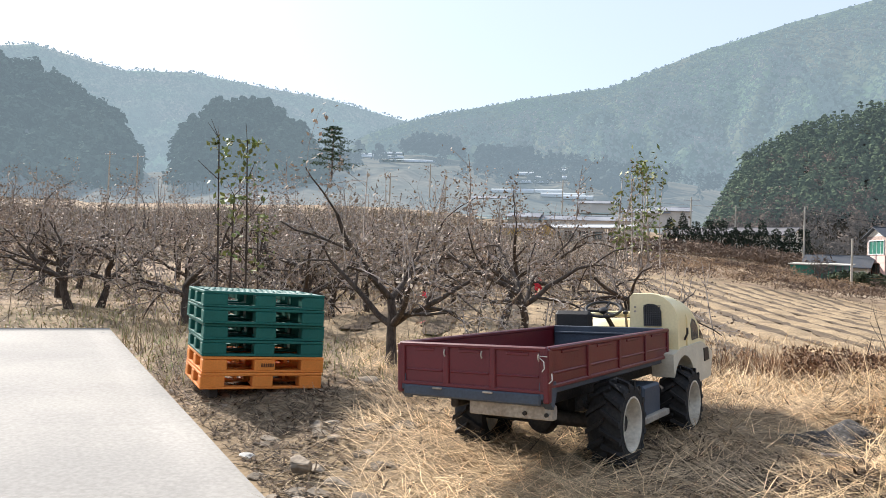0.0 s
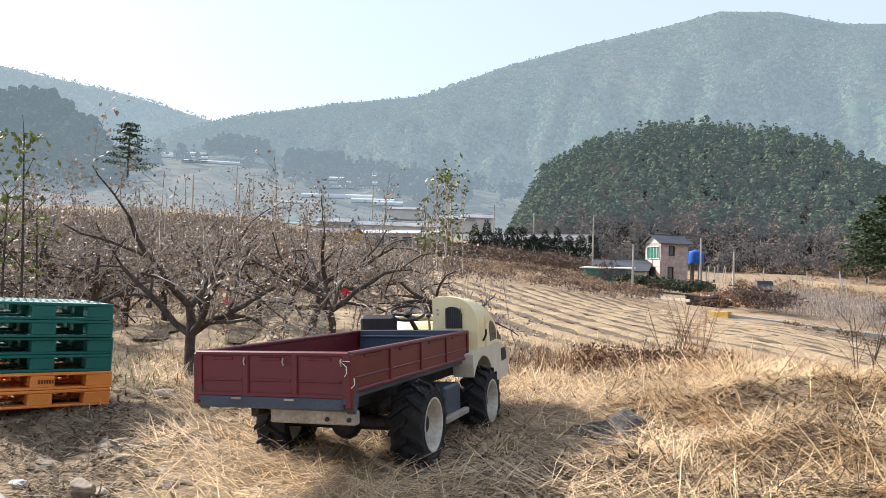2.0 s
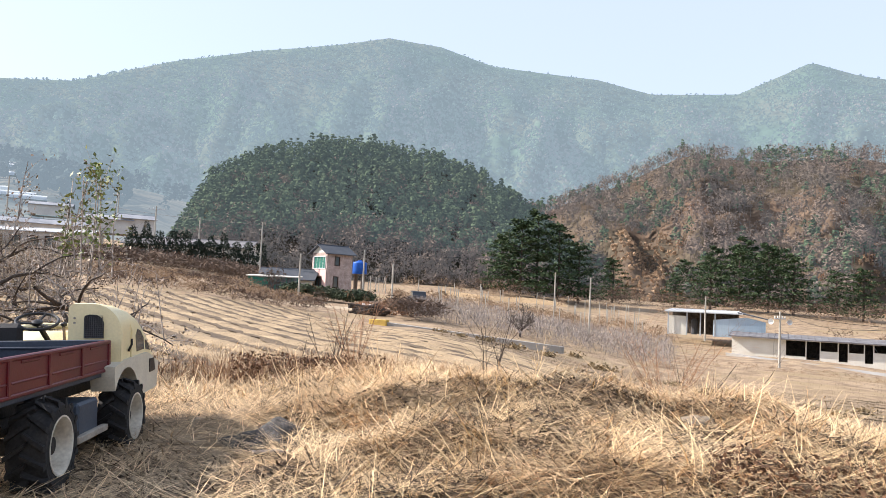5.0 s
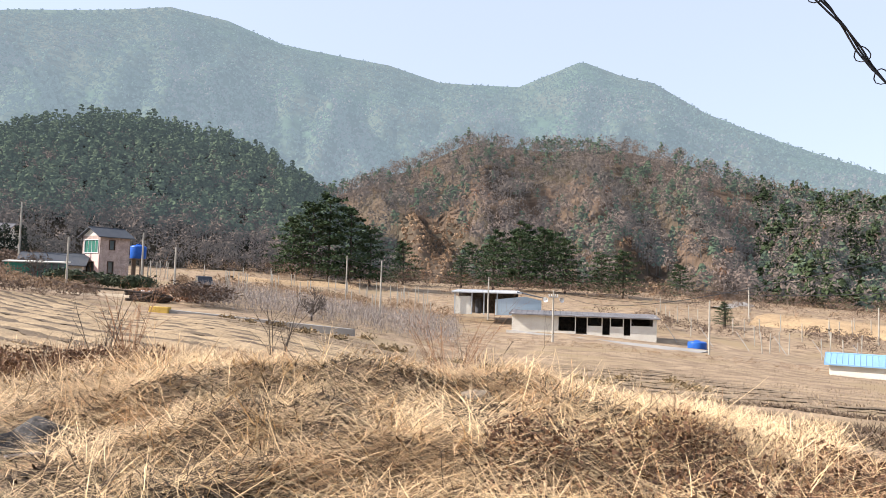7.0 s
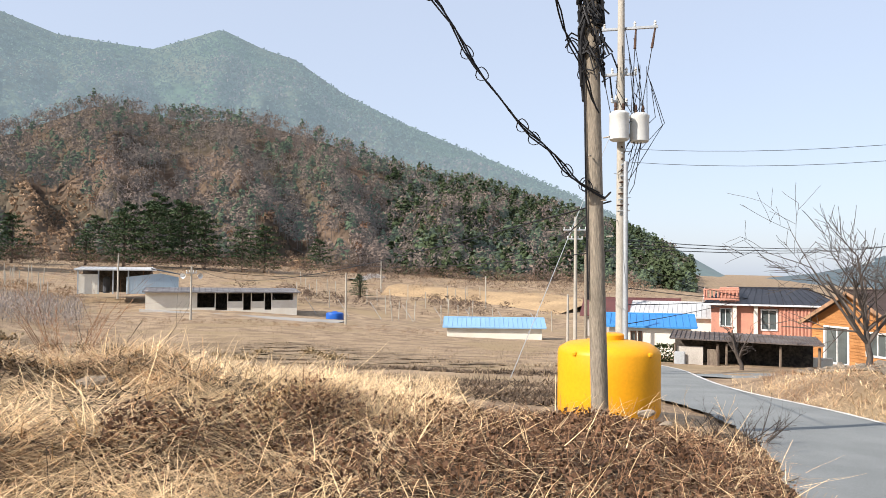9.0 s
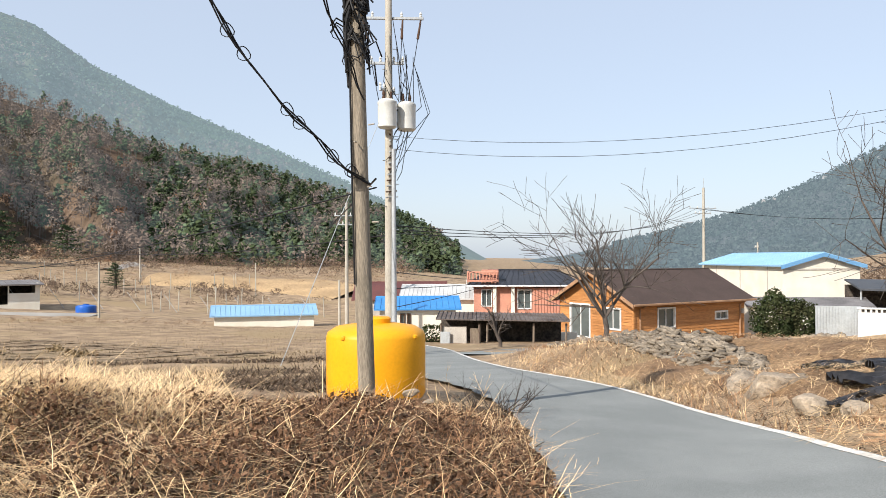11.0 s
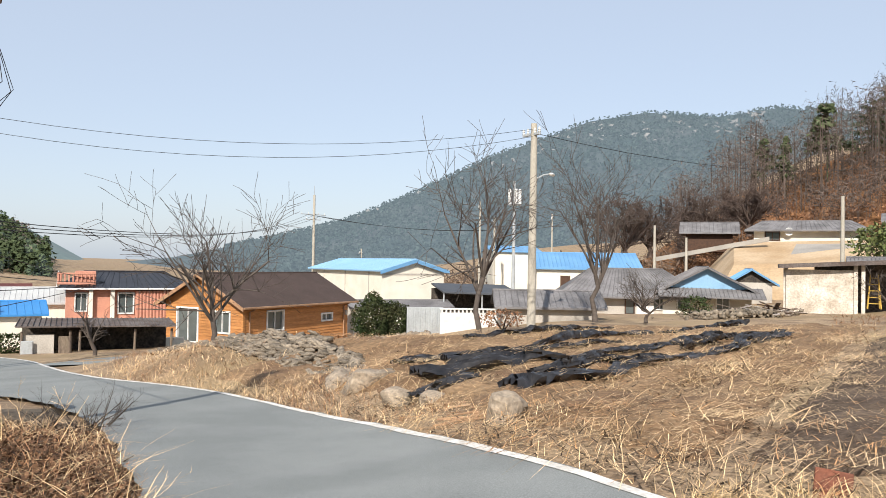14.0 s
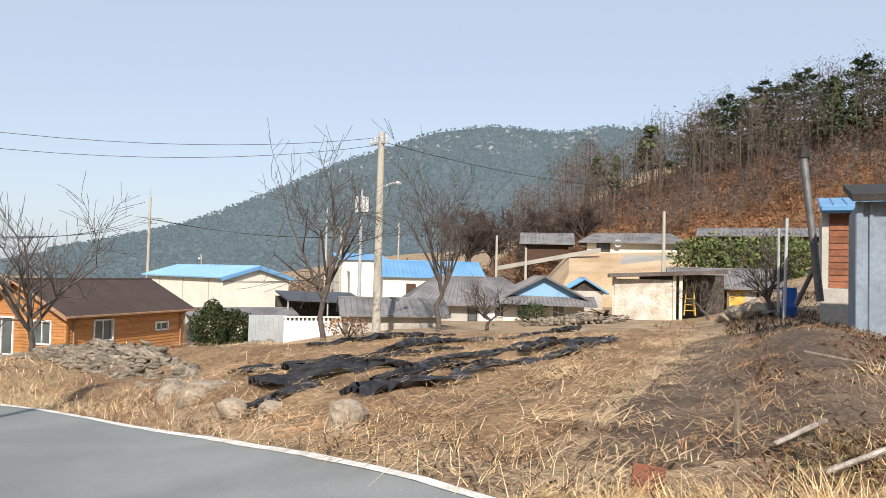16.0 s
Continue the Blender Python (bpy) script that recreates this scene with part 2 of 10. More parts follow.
def spline(pts, n):
    pts = np.asarray(pts, float)
    s = np.r_[0, np.cumsum(np.hypot(*np.diff(pts[:, :2], axis=0).T))]
    g = np.gradient(pts, s, axis=0)
    q = np.linspace(0, s[-1], n)
    k = np.clip(np.searchsorted(s, q) - 1, 0, len(s) - 2)
    h = (s[k + 1] - s[k])[:, None]
    t = ((q - s[k])[:, None]) / h
    return ((2 * t**3 - 3 * t**2 + 1) * pts[k] + (t**3 - 2 * t**2 + t) * h * g[k] + (-2 * t**3 + 3 * t**2) * pts[k + 1] + (t**3 - t**2) * h * g[k + 1])


ROADLINE = spline(ROAD, 200)


def road_gap(x, y):
    """Distance from the road's middle line."""
    x, y = np.asarray(x, float), np.asarray(y, float)
    best = np.full(x.shape, 1e9)
    for p in ROADLINE[::3]:
        best = np.minimum(best, np.hypot(x - p[0], y - p[1]))
    return best


def bump_at(x, y, az, d, rx, ry, h, turn=None):
    """A soft heap at a heading and distance, rx across and ry deep."""
    a = radians(az)
    u, v = x * math.cos(a) - y * math.sin(a), x * math.sin(a) + y * math.cos(a) - d
    return h * np.exp(-((u / rx) ** 2 + (v / ry) ** 2))


def wobble(x, y):
    return (np.sin(x * 1.7 + 1.3 * np.sin(y * 0.9)) + np.sin(y * 2.1 + 1.1 * np.sin(x * 1.3 + 2))) * 0.5


MOUNDS = ((-17, 8.3, 1.7, 1.3, 0.24), (-26, 9.5, 1.5, 1.2, 0.14), (-7, 8.0, 1.6, 1.2, 0.20), (-21, 6.4, 0.6, 0.5, 0.17), (-13, 6.6, 0.5, 0.5, 0.19), (-9, 5.7, 0.6, 0.45, 0.14), (-2, 6.6, 0.55, 0.5, 0.2), (3.5, 5.6, 0.5, 0.4, 0.13), (9, 6.8, 0.6, 0.5, 0.18), (-24, 7.6, 0.5, 0.4, 0.16), (0.5, 8.6, 0.6, 0.5, 0.14), (-11, 8.8, 0.5, 0.5, 0.13), (4, 8.2, 1.5, 1.1, 0.12), (14, 6.6, 1.5, 1.2, 0.14),
          (24, 6.0, 1.6, 1.4, 0.10), (33, 6.6, 1.2, 1.5, 0.16), (41, 6.2, 0.9, 1.6, 0.08), (-33, 8.0, 0.7, 0.5, 0.06), (-45, 8.0, 2.5, 2.0, 0.05),
          (56, 19.0, 4.2, 2.6, 0.75), (62.5, 12.2, 1.6, 1.6, 0.3), (47, 23.0, 2.0, 2.5, 0.3),
          (105.5, 13.5, 1.3, 3.5, 0.45), (111, 8.0, 1.6, 2.0, 0.3), (-82, 40, 30, 12, 0.3))


HUMMOCKS = [(az, d, r, 0.8 * r, h) for az, d, r, h in np.random.default_rng(17).uniform((-31, 4.2, 0.16, 0.02), (22, 9.5, 0.5, 0.10), (90, 4)).tolist()]
HUMMOCKS += [(az, d, r, 0.9 * r, h) for az, d, r, h in np.random.default_rng(18).uniform((14, 3.6, 0.15, 0.01), (48, 8.5, 0.4, 0.05), (45, 4)).tolist()]


def hummocks(x, y):
    """Small uneven bumps of matted grass over the heaps."""
    d, az = np.hypot(x, y), np.degrees(np.arctan2(x, y))
    near = (d < 11.5) & (d > 2.5) & (az > -40) & (az < 56)
    out = np.zeros(np.shape(x))
    if np.any(near):
        out[near] = sum(bump_at(x[near], y[near], *m) for m in HUMMOCKS)
    return out


def ground_z(x, y):
    x, y = np.asarray(x, float), np.asarray(y, float)
    z = land(x, y)
    gap = np.clip((road_gap(x, y) - HALF - 0.15) / 1.2, 0, 1)
    d = np.hypot(x, y)
    rough = 0.035 * wobble(x, y) + 0.02 * wobble(x * 3.1 + 4, y * 2.7) + np.clip(d / 80 - 0.5, 0, 1) * 0.15 * wobble(x * 0.21, y * 0.23)
    heaps = sum(bump_at(x, y, *m) for m in MOUNDS) + hummocks(x, y)
    slab = np.clip(np.maximum(np.maximum((y - 1.5) / 1.0, (-13.1 - x) / 1.0), (x + 3.0) / 1.5), 0, 1)
    z = z + (rough + heaps) * gap * slab
    z = z - 0.05 * (1 - gap)
    out = z - 0.10 * (1 - slab)
    return out if out.shape else float(out)


straw_ground = mat("straw_litter_ground", (0.36, 0.25, 0.125), (0.21, 0.145, 0.08), scale=0.7, fine=22, fine_amt=0.45, bump=0.9, rough=0.95, world_space=True)


def ground_material():
    """Earth, straw and grass by slow noise, at real size."""
    m = mat("ground_earth_and_straw", (0.39, 0.285, 0.178), (0.205, 0.142, 0.09), scale=0.75, fine=16, fine_amt=0.4, bump=0.8, rough=0.95, world_space=True)
    nt = m.node_tree
    N, L = nt.nodes.new, nt.links.new
    b = nt.nodes["Principled BSDF"]
    old = b.inputs["Base Color"].links[0].from_socket
    geo = N("ShaderNodeNewGeometry")
    n = N("ShaderNodeTexNoise")
    n.inputs["Scale"].default_value, n.inputs["Detail"].default_value = 0.16, 6
    L(geo.outputs["Position"], n.inputs["Vector"])
    r = N("ShaderNodeMapRange")
    r.inputs[1].default_value, r.inputs[2].default_value = 0.52, 0.66
    L(n.outputs["Fac"], r.inputs[0])
    mix = N("ShaderNodeMix")
    mix.data_type = "RGBA"
    L(r.outputs[0], mix.inputs["Factor"])
    L(old, mix.inputs["A"])
    mix.inputs["B"].default_value = (0.30, 0.22, 0.125, 1)
    L(mix.outputs["Result"], b.inputs["Base Color"])
    return m


GROUND = ground_material()
rings = np.r_[np.linspace(0.6, 30, 130), np.geomspace(30.6, 2600, 110)]
cols = np.radians(np.arange(0, 360, 1.0))
gx, gy = np.outer(rings, np.sin(cols)), np.outer(rings, np.cos(cols))
gz = np.empty_like(gx)
for k in range(len(rings)):
    gz[k] = ground_z(gx[k], gy[k])
gz[rings > 320] = np.minimum(gz[rings > 320], 60)
nr, nc = gx.shape
gv = np.r_[np.stack([gx, gy, gz], -1).reshape(-1, 3), [[0, 0, float(ground_z(0.0, 0.0))]]]
i0 = (np.arange(nr - 1)[:, None] * nc + np.arange(nc)).ravel()
i1 = (np.arange(nr - 1)[:, None] * nc + (np.arange(nc) + 1) % nc).ravel()
gf = np.stack([i0, i0 + nc, i1 + nc, i1], 1)
fan = [(k, (k + 1) % nc, (k + 1) % nc, nr * nc) for k in range(nc)]
ground_mesh = bpy.data.meshes.new("ground")
ground_mesh.from_pydata(gv.tolist(), [], gf.tolist() + [(a, b, d) for a, b, _, d in fan])
ground_mesh.materials.append(GROUND)
for p in ground_mesh.polygons:
    p.use_smooth = True
ground = tagged(new("ground", ground_mesh), "dry winter ground of straw, earth and faded grass", "ground", kind="structure")


def road_z(x, y):
    return land(x, y) + 0.02


# Road strip with a slightly broken edge, and its white edge line.
asphalt = mat("worn_asphalt", (0.25, 0.262, 0.253), (0.20, 0.212, 0.205), scale=0.9, fine=90, fine_amt=0.22, bump=0.25, rough=0.9, world_space=True)
line_paint = mat("worn_white_road_paint", (0.78, 0.76, 0.72), (0.55, 0.52, 0.46), scale=4, fine=30, fine_amt=0.2, bump=0.2, rough=0.8, world_space=True)
tang = np.gradient(ROADLINE, axis=0)
tang /= np.linalg.norm(tang, axis=1)[:, None]
nrm = np.stack([tang[:, 1], -tang[:, 0]], 1)


def strip(line, normal, offs, lift, ragged=0.0):
    """A ribbon along a line, with offsets to its right."""
    rows = []
    for k, o in enumerate(offs):
        e = ragged * np.sin(np.arange(len(line)) * 1.9 + k) * np.sin(np.arange(len(line)) * 0.7) if k in (0, len(offs) - 1) else 0
        p = line + normal * (o + e)[:, None] if np.ndim(e) else line + normal * o
        rows.append(np.c_[p, road_z(p[:, 0], p[:, 1]) + lift])
    V = np.stack(rows, 1).reshape(-1, 3)
    n, m = len(line), len(offs)
    F = np.array([[i * m + j, i * m + j + 1, (i + 1) * m + j + 1, (i + 1) * m + j] for i in range(n - 1) for j in range(m - 1)])
    return V, F


rv, rf = strip(ROADLINE, nrm, np.linspace(-HALF, HALF, 7), 0.0, 0.06)
road = tagged(new("road", npmesh("road", rv, rf, asphalt, True)), "grey worn asphalt village road", "road", kind="structure")
lv, lf = strip(ROADLINE, nrm, np.array([HALF - 0.12, HALF - 0.01]), 0.006, 0.015)
part("edge_line", npmesh("edge_line", lv, lf, line_paint), line_paint, road, "worn white painted edge line")
LANE = spline([(17.3, 19.6), (20.5, 20.6), (24, 20.5), (29, 19.0), (34, 16.8)], 40)
lt = np.gradient(LANE, axis=0)
lt /= np.linalg.norm(lt, axis=1)[:, None]
sv, sf = strip(LANE, np.stack([lt[:, 1], -lt[:, 0]], 1), np.linspace(-1.6, 1.6, 5), -0.004, 0.1)
tagged(new("side_lane", npmesh("side_lane", sv, sf, asphalt, True)), "grey asphalt side lane between the houses", "road", kind="structure")

# Concrete slab by the orchard.
concrete = mat("pale_concrete", (0.37, 0.345, 0.305), (0.275, 0.26, 0.235), scale=0.45, fine=28, fine_amt=0.13, bump=0.15, rough=0.85, world_space=True)
sx, sy = np.meshgrid(np.linspace(0, 1, 30), np.linspace(0, 1, 20))
px = -13.0 + sx * 11.0
py = -6.0 + sy * (7.55 + 0.0 * px) - sx * 0.12 * sy
pz = land(px, py) + 0.02
top = np.stack([px, py, pz], -1).reshape(-1, 3)
low = top - np.array([0, 0, 0.16])
q = np.array([[r * 30 + c, r * 30 + c + 1, (r + 1) * 30 + c + 1, (r + 1) * 30 + c] for r in range(19) for c in range(29)])
edge = list(range(30)) + [r * 30 + 29 for r in range(1, 20)] + [19 * 30 + c for c in range(28, -1, -1)] + [r * 30 for r in range(18, 0, -1)]
skirt = np.array([[a, b, b + 600, a + 600] for a, b in zip(edge, edge[1:] + edge[:1])])
tagged(new("concrete_pavement", npmesh("concrete_pavement", np.r_[top, low], np.r_[q, skirt], concrete)), "pale smooth concrete yard slab", "pavement", kind="structure")


# ---------------------------------------------------------------- hills
def ridge(name, label, az, el, d_top, d_foot, material, step=0.5, rows=26, rough=6.0, power=1.1, drop=-3.0, back=True, spur=9.0):
    """A hill whose skyline rises to el degrees over the headings az; returns its surface function."""
    az, el = np.array(az, float), np.array(el, float)

    def crest(a):
        u = np.interp(a, az, el)
        return 1.4 + np.tan(np.radians(u)) * d_top

    def surface(a, s):
        a, s = np.asarray(a, float), np.asarray(s, float)
        d = d_foot + (d_top - d_foot) * s
        x, y = d * np.sin(np.radians(a)), d * np.cos(np.radians(a))
        z0 = land(d_foot * np.sin(np.radians(a)), d_foot * np.cos(np.radians(a))) + drop
        z = z0 + (crest(a) - z0) * np.clip(s, 0, 1) ** power
        bent = a + spur * (0.35 * np.sin(2.3 * s + a * 0.06) + 0.12 * np.sin(7.0 * s + a * 0.31))
        gully = 0.6 - 1.7 * np.abs(np.sin(bent * math.pi / spur)) + 0.5 - 0.9 * np.abs(np.sin((bent - 1.6 * s * spur) * math.pi / (0.47 * spur)))
        gully = gully + 0.4 * np.sin(a * 0.9 + s * 6) + 0.25 * np.sin(a * 2.1 - s * 11) + 0.15 * np.sin(a * 4.3 + s * 23)
        z = z + rough * np.clip((crest(a) - z0) / (6 * rough), 0, 1) * gully * np.sin(np.clip(s, 0, 1) * math.pi) * np.clip(1.12 - s, 0, 1)
        z = z - np.clip(s - 1, 0, 9) * (crest(a) - z0) * 0.9
        return np.stack([x, y, z], -1)

    A = np.arange(az[0], az[-1] + step / 2, step)
    S = np.r_[np.linspace(0, 1, rows), [1.15, 1.4, 1.8]] if back else np.linspace(0, 1, rows)
    ga, gs = np.meshgrid(A, S)
    V = surface(ga, gs).reshape(-1, 3)
    na, ns = len(A), len(S)
    F = np.array([[i * na + j, i * na + j + 1, (i + 1) * na + j + 1, (i + 1) * na + j] for i in range(ns - 1) for j in range(na - 1)])
    tagged(new(name, npmesh(name, V, F, material, True)), label, "hill", kind="structure")
    return surface


def hill_mat(name, c1, c2, scale, glow=None):
    return mat(name, c1, c2, scale=scale, fine=scale * 9, fine_amt=0.35, bump=0.0, rough=1.0, spec=0.0, glow=glow, world_space=True)


# Distance haze colour, added to hills and woods as emission.
HAZE_GLOW = (0.445, 0.565, 0.645)
far_mat = hill_mat("hazed_far_mountain", (0.05, 0.075, 0.05), (0.085, 0.078, 0.062), 0.012, (*HAZE_GLOW, 0.43))
mid_mat = hill_mat("brown_hill_woods", (0.15, 0.105, 0.075), (0.09, 0.075, 0.055), 0.03)
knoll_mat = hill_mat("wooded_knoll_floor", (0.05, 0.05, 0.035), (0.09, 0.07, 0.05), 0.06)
slope_mat = hill_mat("rust_grass_slope", (0.24, 0.12, 0.055), (0.17, 0.10, 0.06), 0.08)
# West hill floor emits a painted haze.
west_mat = hill_mat("hazed_west_woods", (0.05, 0.06, 0.05), (0.08, 0.075, 0.06), 0.05, (*HAZE_GLOW, 0.29))

far_az = [-125, -100, -89, -83.5, -79, -69, -63, -60, -54, -48, -41.6, -35.7, -30, -26, -22, -18, -10, -6, 0, 4.7, 7.6, 10, 13.7, 18.2, 25, 31.4, 37, 44]
far_el = [9, 11, 13.4, 12.5, 12.9, 11.9, 10.6, 11.4, 12.6, 13.4, 15.7, 17.2, 18.2, 19.0, 18.6, 17.4, 16.5, 15.4, 15.2, 17.0, 15.9, 15.3, 13.0, 11.0, 8.3, 5.5, 2.6, -1.5]
near_mat = hill_mat("hazed_green_mountain", (0.045, 0.072, 0.048), (0.065, 0.068, 0.05), 0.010, (*HAZE_GLOW, 0.33))
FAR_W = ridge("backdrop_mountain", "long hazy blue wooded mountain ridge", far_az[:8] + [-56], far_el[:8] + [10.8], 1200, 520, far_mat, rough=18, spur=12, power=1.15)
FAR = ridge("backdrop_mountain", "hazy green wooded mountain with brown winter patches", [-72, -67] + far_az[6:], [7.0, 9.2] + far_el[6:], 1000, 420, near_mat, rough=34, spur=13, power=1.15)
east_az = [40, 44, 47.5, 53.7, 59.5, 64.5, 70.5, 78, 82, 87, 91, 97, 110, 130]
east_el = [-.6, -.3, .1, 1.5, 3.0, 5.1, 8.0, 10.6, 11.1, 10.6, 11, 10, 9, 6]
# The east mountain emits its haze too, a little bluer.
east_mat = hill_mat("hazed_east_mountain", (0.03, 0.042, 0.04), (0.05, 0.052, 0.05), 0.012, (0.44, 0.57, 0.665, 0.27))
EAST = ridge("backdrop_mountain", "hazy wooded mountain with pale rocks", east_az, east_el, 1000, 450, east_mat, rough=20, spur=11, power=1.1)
MID = ridge("hill", "brown winter woods hill with scattered pines", [-20, -14, -8.3, -3.7, 2, 7.3, 12.5, 18, 24, 31, 35.6, 40.3, 43],
            [5.5, 6.6, 8.8, 11.0, 10.5, 10.6, 9.4, 7.2, 6.1, 4.0, 2.4, -.4, -1.6], 340, 165, mid_mat, rough=8.0, spur=8.0, power=0.95)
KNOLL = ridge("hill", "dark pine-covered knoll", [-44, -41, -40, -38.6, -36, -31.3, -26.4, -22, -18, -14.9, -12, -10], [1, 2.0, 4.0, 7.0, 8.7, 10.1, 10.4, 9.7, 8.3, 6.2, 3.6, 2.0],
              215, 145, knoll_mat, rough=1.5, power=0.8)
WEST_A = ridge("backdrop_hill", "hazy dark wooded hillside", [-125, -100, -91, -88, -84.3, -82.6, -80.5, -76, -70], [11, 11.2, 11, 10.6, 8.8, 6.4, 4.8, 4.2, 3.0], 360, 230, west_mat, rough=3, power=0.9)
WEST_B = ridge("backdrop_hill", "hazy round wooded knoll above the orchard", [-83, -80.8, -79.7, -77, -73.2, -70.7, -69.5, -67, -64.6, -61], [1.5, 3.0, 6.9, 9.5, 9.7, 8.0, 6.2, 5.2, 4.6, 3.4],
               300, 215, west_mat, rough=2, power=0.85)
# Valley mist is painted as emission on the floor material.
valley_mat = hill_mat("hazy_valley_fields", (0.12, 0.105, 0.08), (0.075, 0.075, 0.06), 0.03, (*HAZE_GLOW, 0.30))
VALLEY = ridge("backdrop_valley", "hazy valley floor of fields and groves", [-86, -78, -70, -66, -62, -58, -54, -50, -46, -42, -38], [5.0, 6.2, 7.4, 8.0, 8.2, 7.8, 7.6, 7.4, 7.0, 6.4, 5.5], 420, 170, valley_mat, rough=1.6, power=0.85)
RIGHT = ridge("hill", "rust-coloured grassy hillside under bare woods", [66, 82, 88, 92, 97, 102, 109, 118, 130], [-4, 0.5, 5, 6.5, 8.3, 9.6, 11, 11.5, 12], 150, 75, slope_mat, rough=1.0, power=1.0, drop=-1)


# ---------------------------------------------------------------- woods
def leaf_quads(C, way, size, rng, jitter=0.45, thin=0.7):
    """One ragged four-cornered tuft per centre, facing about the given way."""
    n = len(C)
    w0 = way + rng.normal(0, jitter, (n, 3))
    w0 /= np.linalg.norm(w0, axis=1)[:, None] + 1e-9
    u = np.cross(w0, rng.normal(size=(n, 3)))
    u /= np.linalg.norm(u, axis=1)[:, None] + 1e-9
    w = np.cross(w0, u)
    s = (np.asarray(size) * np.ones(n))[:, None]
    k = rng.uniform(0.5, 1.2, (n, 4, 1))
    V = np.stack([C - u * s * k[:, 0], C - w * s * k[:, 1] * thin, C + u * s * k[:, 2], C + w * s * k[:, 3] * thin], 1)
    return V.reshape(-1, 3), np.arange(n * 4).reshape(-1, 4)


def outward(shape, rng, low):
    """Random directions, none pointing lower than low."""
    d = rng.normal(size=(*shape, 3))
    d /= np.linalg.norm(d, axis=-1)[..., None]
    d[..., 2] = np.where(d[..., 2] < low, -d[..., 2], d[..., 2])
    return d


def crowns(n, k, H, R, rng, kind):
    """k tuft centres and their facings for each of n trees, about the foot."""
    if kind == "pine":  # flat layered pads of needles
        pads = 7
        k = k // pads
        f = (np.arange(pads) / (pads - 1))[None, :] * np.ones((n, 1))
        t = 0.42 + 0.52 * f + rng.normal(0, 0.025, (n, pads))
        rr = R[:, None] * (1.0 - 0.62 * f ** 1.5) * rng.uniform(0.65, 1.1, (n, pads))
        a = rng.uniform(0, 6.283, (n, pads))
        off = R[:, None] * 0.62 * (1 - f) * rng.uniform(0.4, 1.2, (n, pads))
        c = np.stack([off * np.cos(a), off * np.sin(a), t * H[:, None]], -1)
        d = outward((n, pads, k), rng, -0.15)
        ax = np.stack([rr * 0.8, rr * 0.8, 0.085 * H[:, None] * np.ones((n, pads))], -1)[:, :, None]
        return (c[:, :, None] + d * ax * rng.uniform(0.7, 1.05, (n, pads, k, 1))).reshape(n, -1, 3), (d / ax * rr[:, :, None, None] + np.array([0, 0, 0.25])).reshape(n, -1, 3)
    d = outward((n, k), rng, -0.3)
    lump = 1 + 0.16 * np.sin(d[..., 0] * 5 + H[:, None] * 9) + 0.14 * np.sin(d[..., 1] * 6 + d[..., 2] * 4 + H[:, None] * 5)
    ax = np.stack([R, R, 0.42 * H], -1)[:, None]
    C = d * ax * lump[..., None] * rng.uniform(0.7, 1.05, (n, k, 1)) + np.array([0, 0, 1.0]) * (0.56 * H)[:, None, None]
    return C, d


def woods(name, label, surface, az, s, n, k, h, material, kind, tuft, seed, keep=None, thin=0.7, trunk=False, jitter=0.45, slim=(0.24, 0.38)):
    """One sheet of trees on a hill; keep filters by heading and height on the slope."""
    rng = np.random.default_rng(seed)
    A, S = rng.uniform(*az, n), rng.uniform(*s, n)
    if keep is not None:
        ok = keep(A, S, rng)
        A, S = A[ok], S[ok]
    foot = surface(A, S)
    n = len(A)
    H = rng.uniform(*h, n)
    C, way = crowns(n, k, H, H * rng.uniform(*slim, n), rng, kind)
    size = np.repeat(tuft * H, C.shape[1]) * rng.uniform(0.6, 1.4, n * C.shape[1])
    sets = [leaf_quads((foot[:, None] + C).reshape(-1, 3), way.reshape(-1, 3), size, rng, jitter, thin)]
    if trunk:
        w = H * 0.007
        top = foot + np.stack([rng.normal(0, 0.03, n) * H, rng.normal(0, 0.03, n) * H, H * 0.9], 1)
        for q in (np.array([1, 0, 0]), np.array([0, 1, 0])):
            tv = np.stack([foot - q * w[:, None], foot + q * w[:, None], top + q * w[:, None] * 0.3, top - q * w[:, None] * 0.3], 1).reshape(-1, 3)
            sets.append((tv, np.arange(len(tv)).reshape(-1, 4)))
    V, F = join(sets)
    return tagged(new(name, npmesh(name, V, F, material)), label, "woods", kind="stuff")


pine_leaf = mat("pine_needles", (0.05, 0.07, 0.035), (0.08, 0.10, 0.05), scale=0.05, fine=0.5, fine_amt=0.3, bump=0, rough=0.9, islands=0.5, spec=0.1, world_space=True)
# Knoll pines emit a faint painted haze.
knoll_pine = mat("hazed_knoll_pines", (0.07, 0.098, 0.054), (0.10, 0.128, 0.068), scale=0.05, fine=0.5, fine_amt=0.3, bump=0, rough=0.95, islands=0.18, spec=0, glow=(*HAZE_GLOW, 0.07), world_space=True)
bare_twig = mat("bare_grey_brown_twigs", (0.14, 0.11, 0.093), (0.095, 0.075, 0.064), scale=0.06, fine=0.5, fine_amt=0.3, bump=0, rough=0.95, islands=0.4, spec=0.1, world_space=True)
rust_leaf = mat("rust_oak_leaves", (0.27, 0.14, 0.075), (0.18, 0.105, 0.068), scale=0.06, fine=0.5, fine_amt=0.3, bump=0, rough=0.95, islands=0.4, spec=0.1, world_space=True)
# Far woods: the haze over them is put in as emission.
far_pine = mat("hazy_pine_woods", (0.034, 0.058, 0.036), (0.055, 0.08, 0.05), scale=0.02, fine=0.2, fine_amt=0.3, bump=0, rough=1, islands=0.12, spec=0, glow=(*HAZE_GLOW, 0.385), world_space=True)
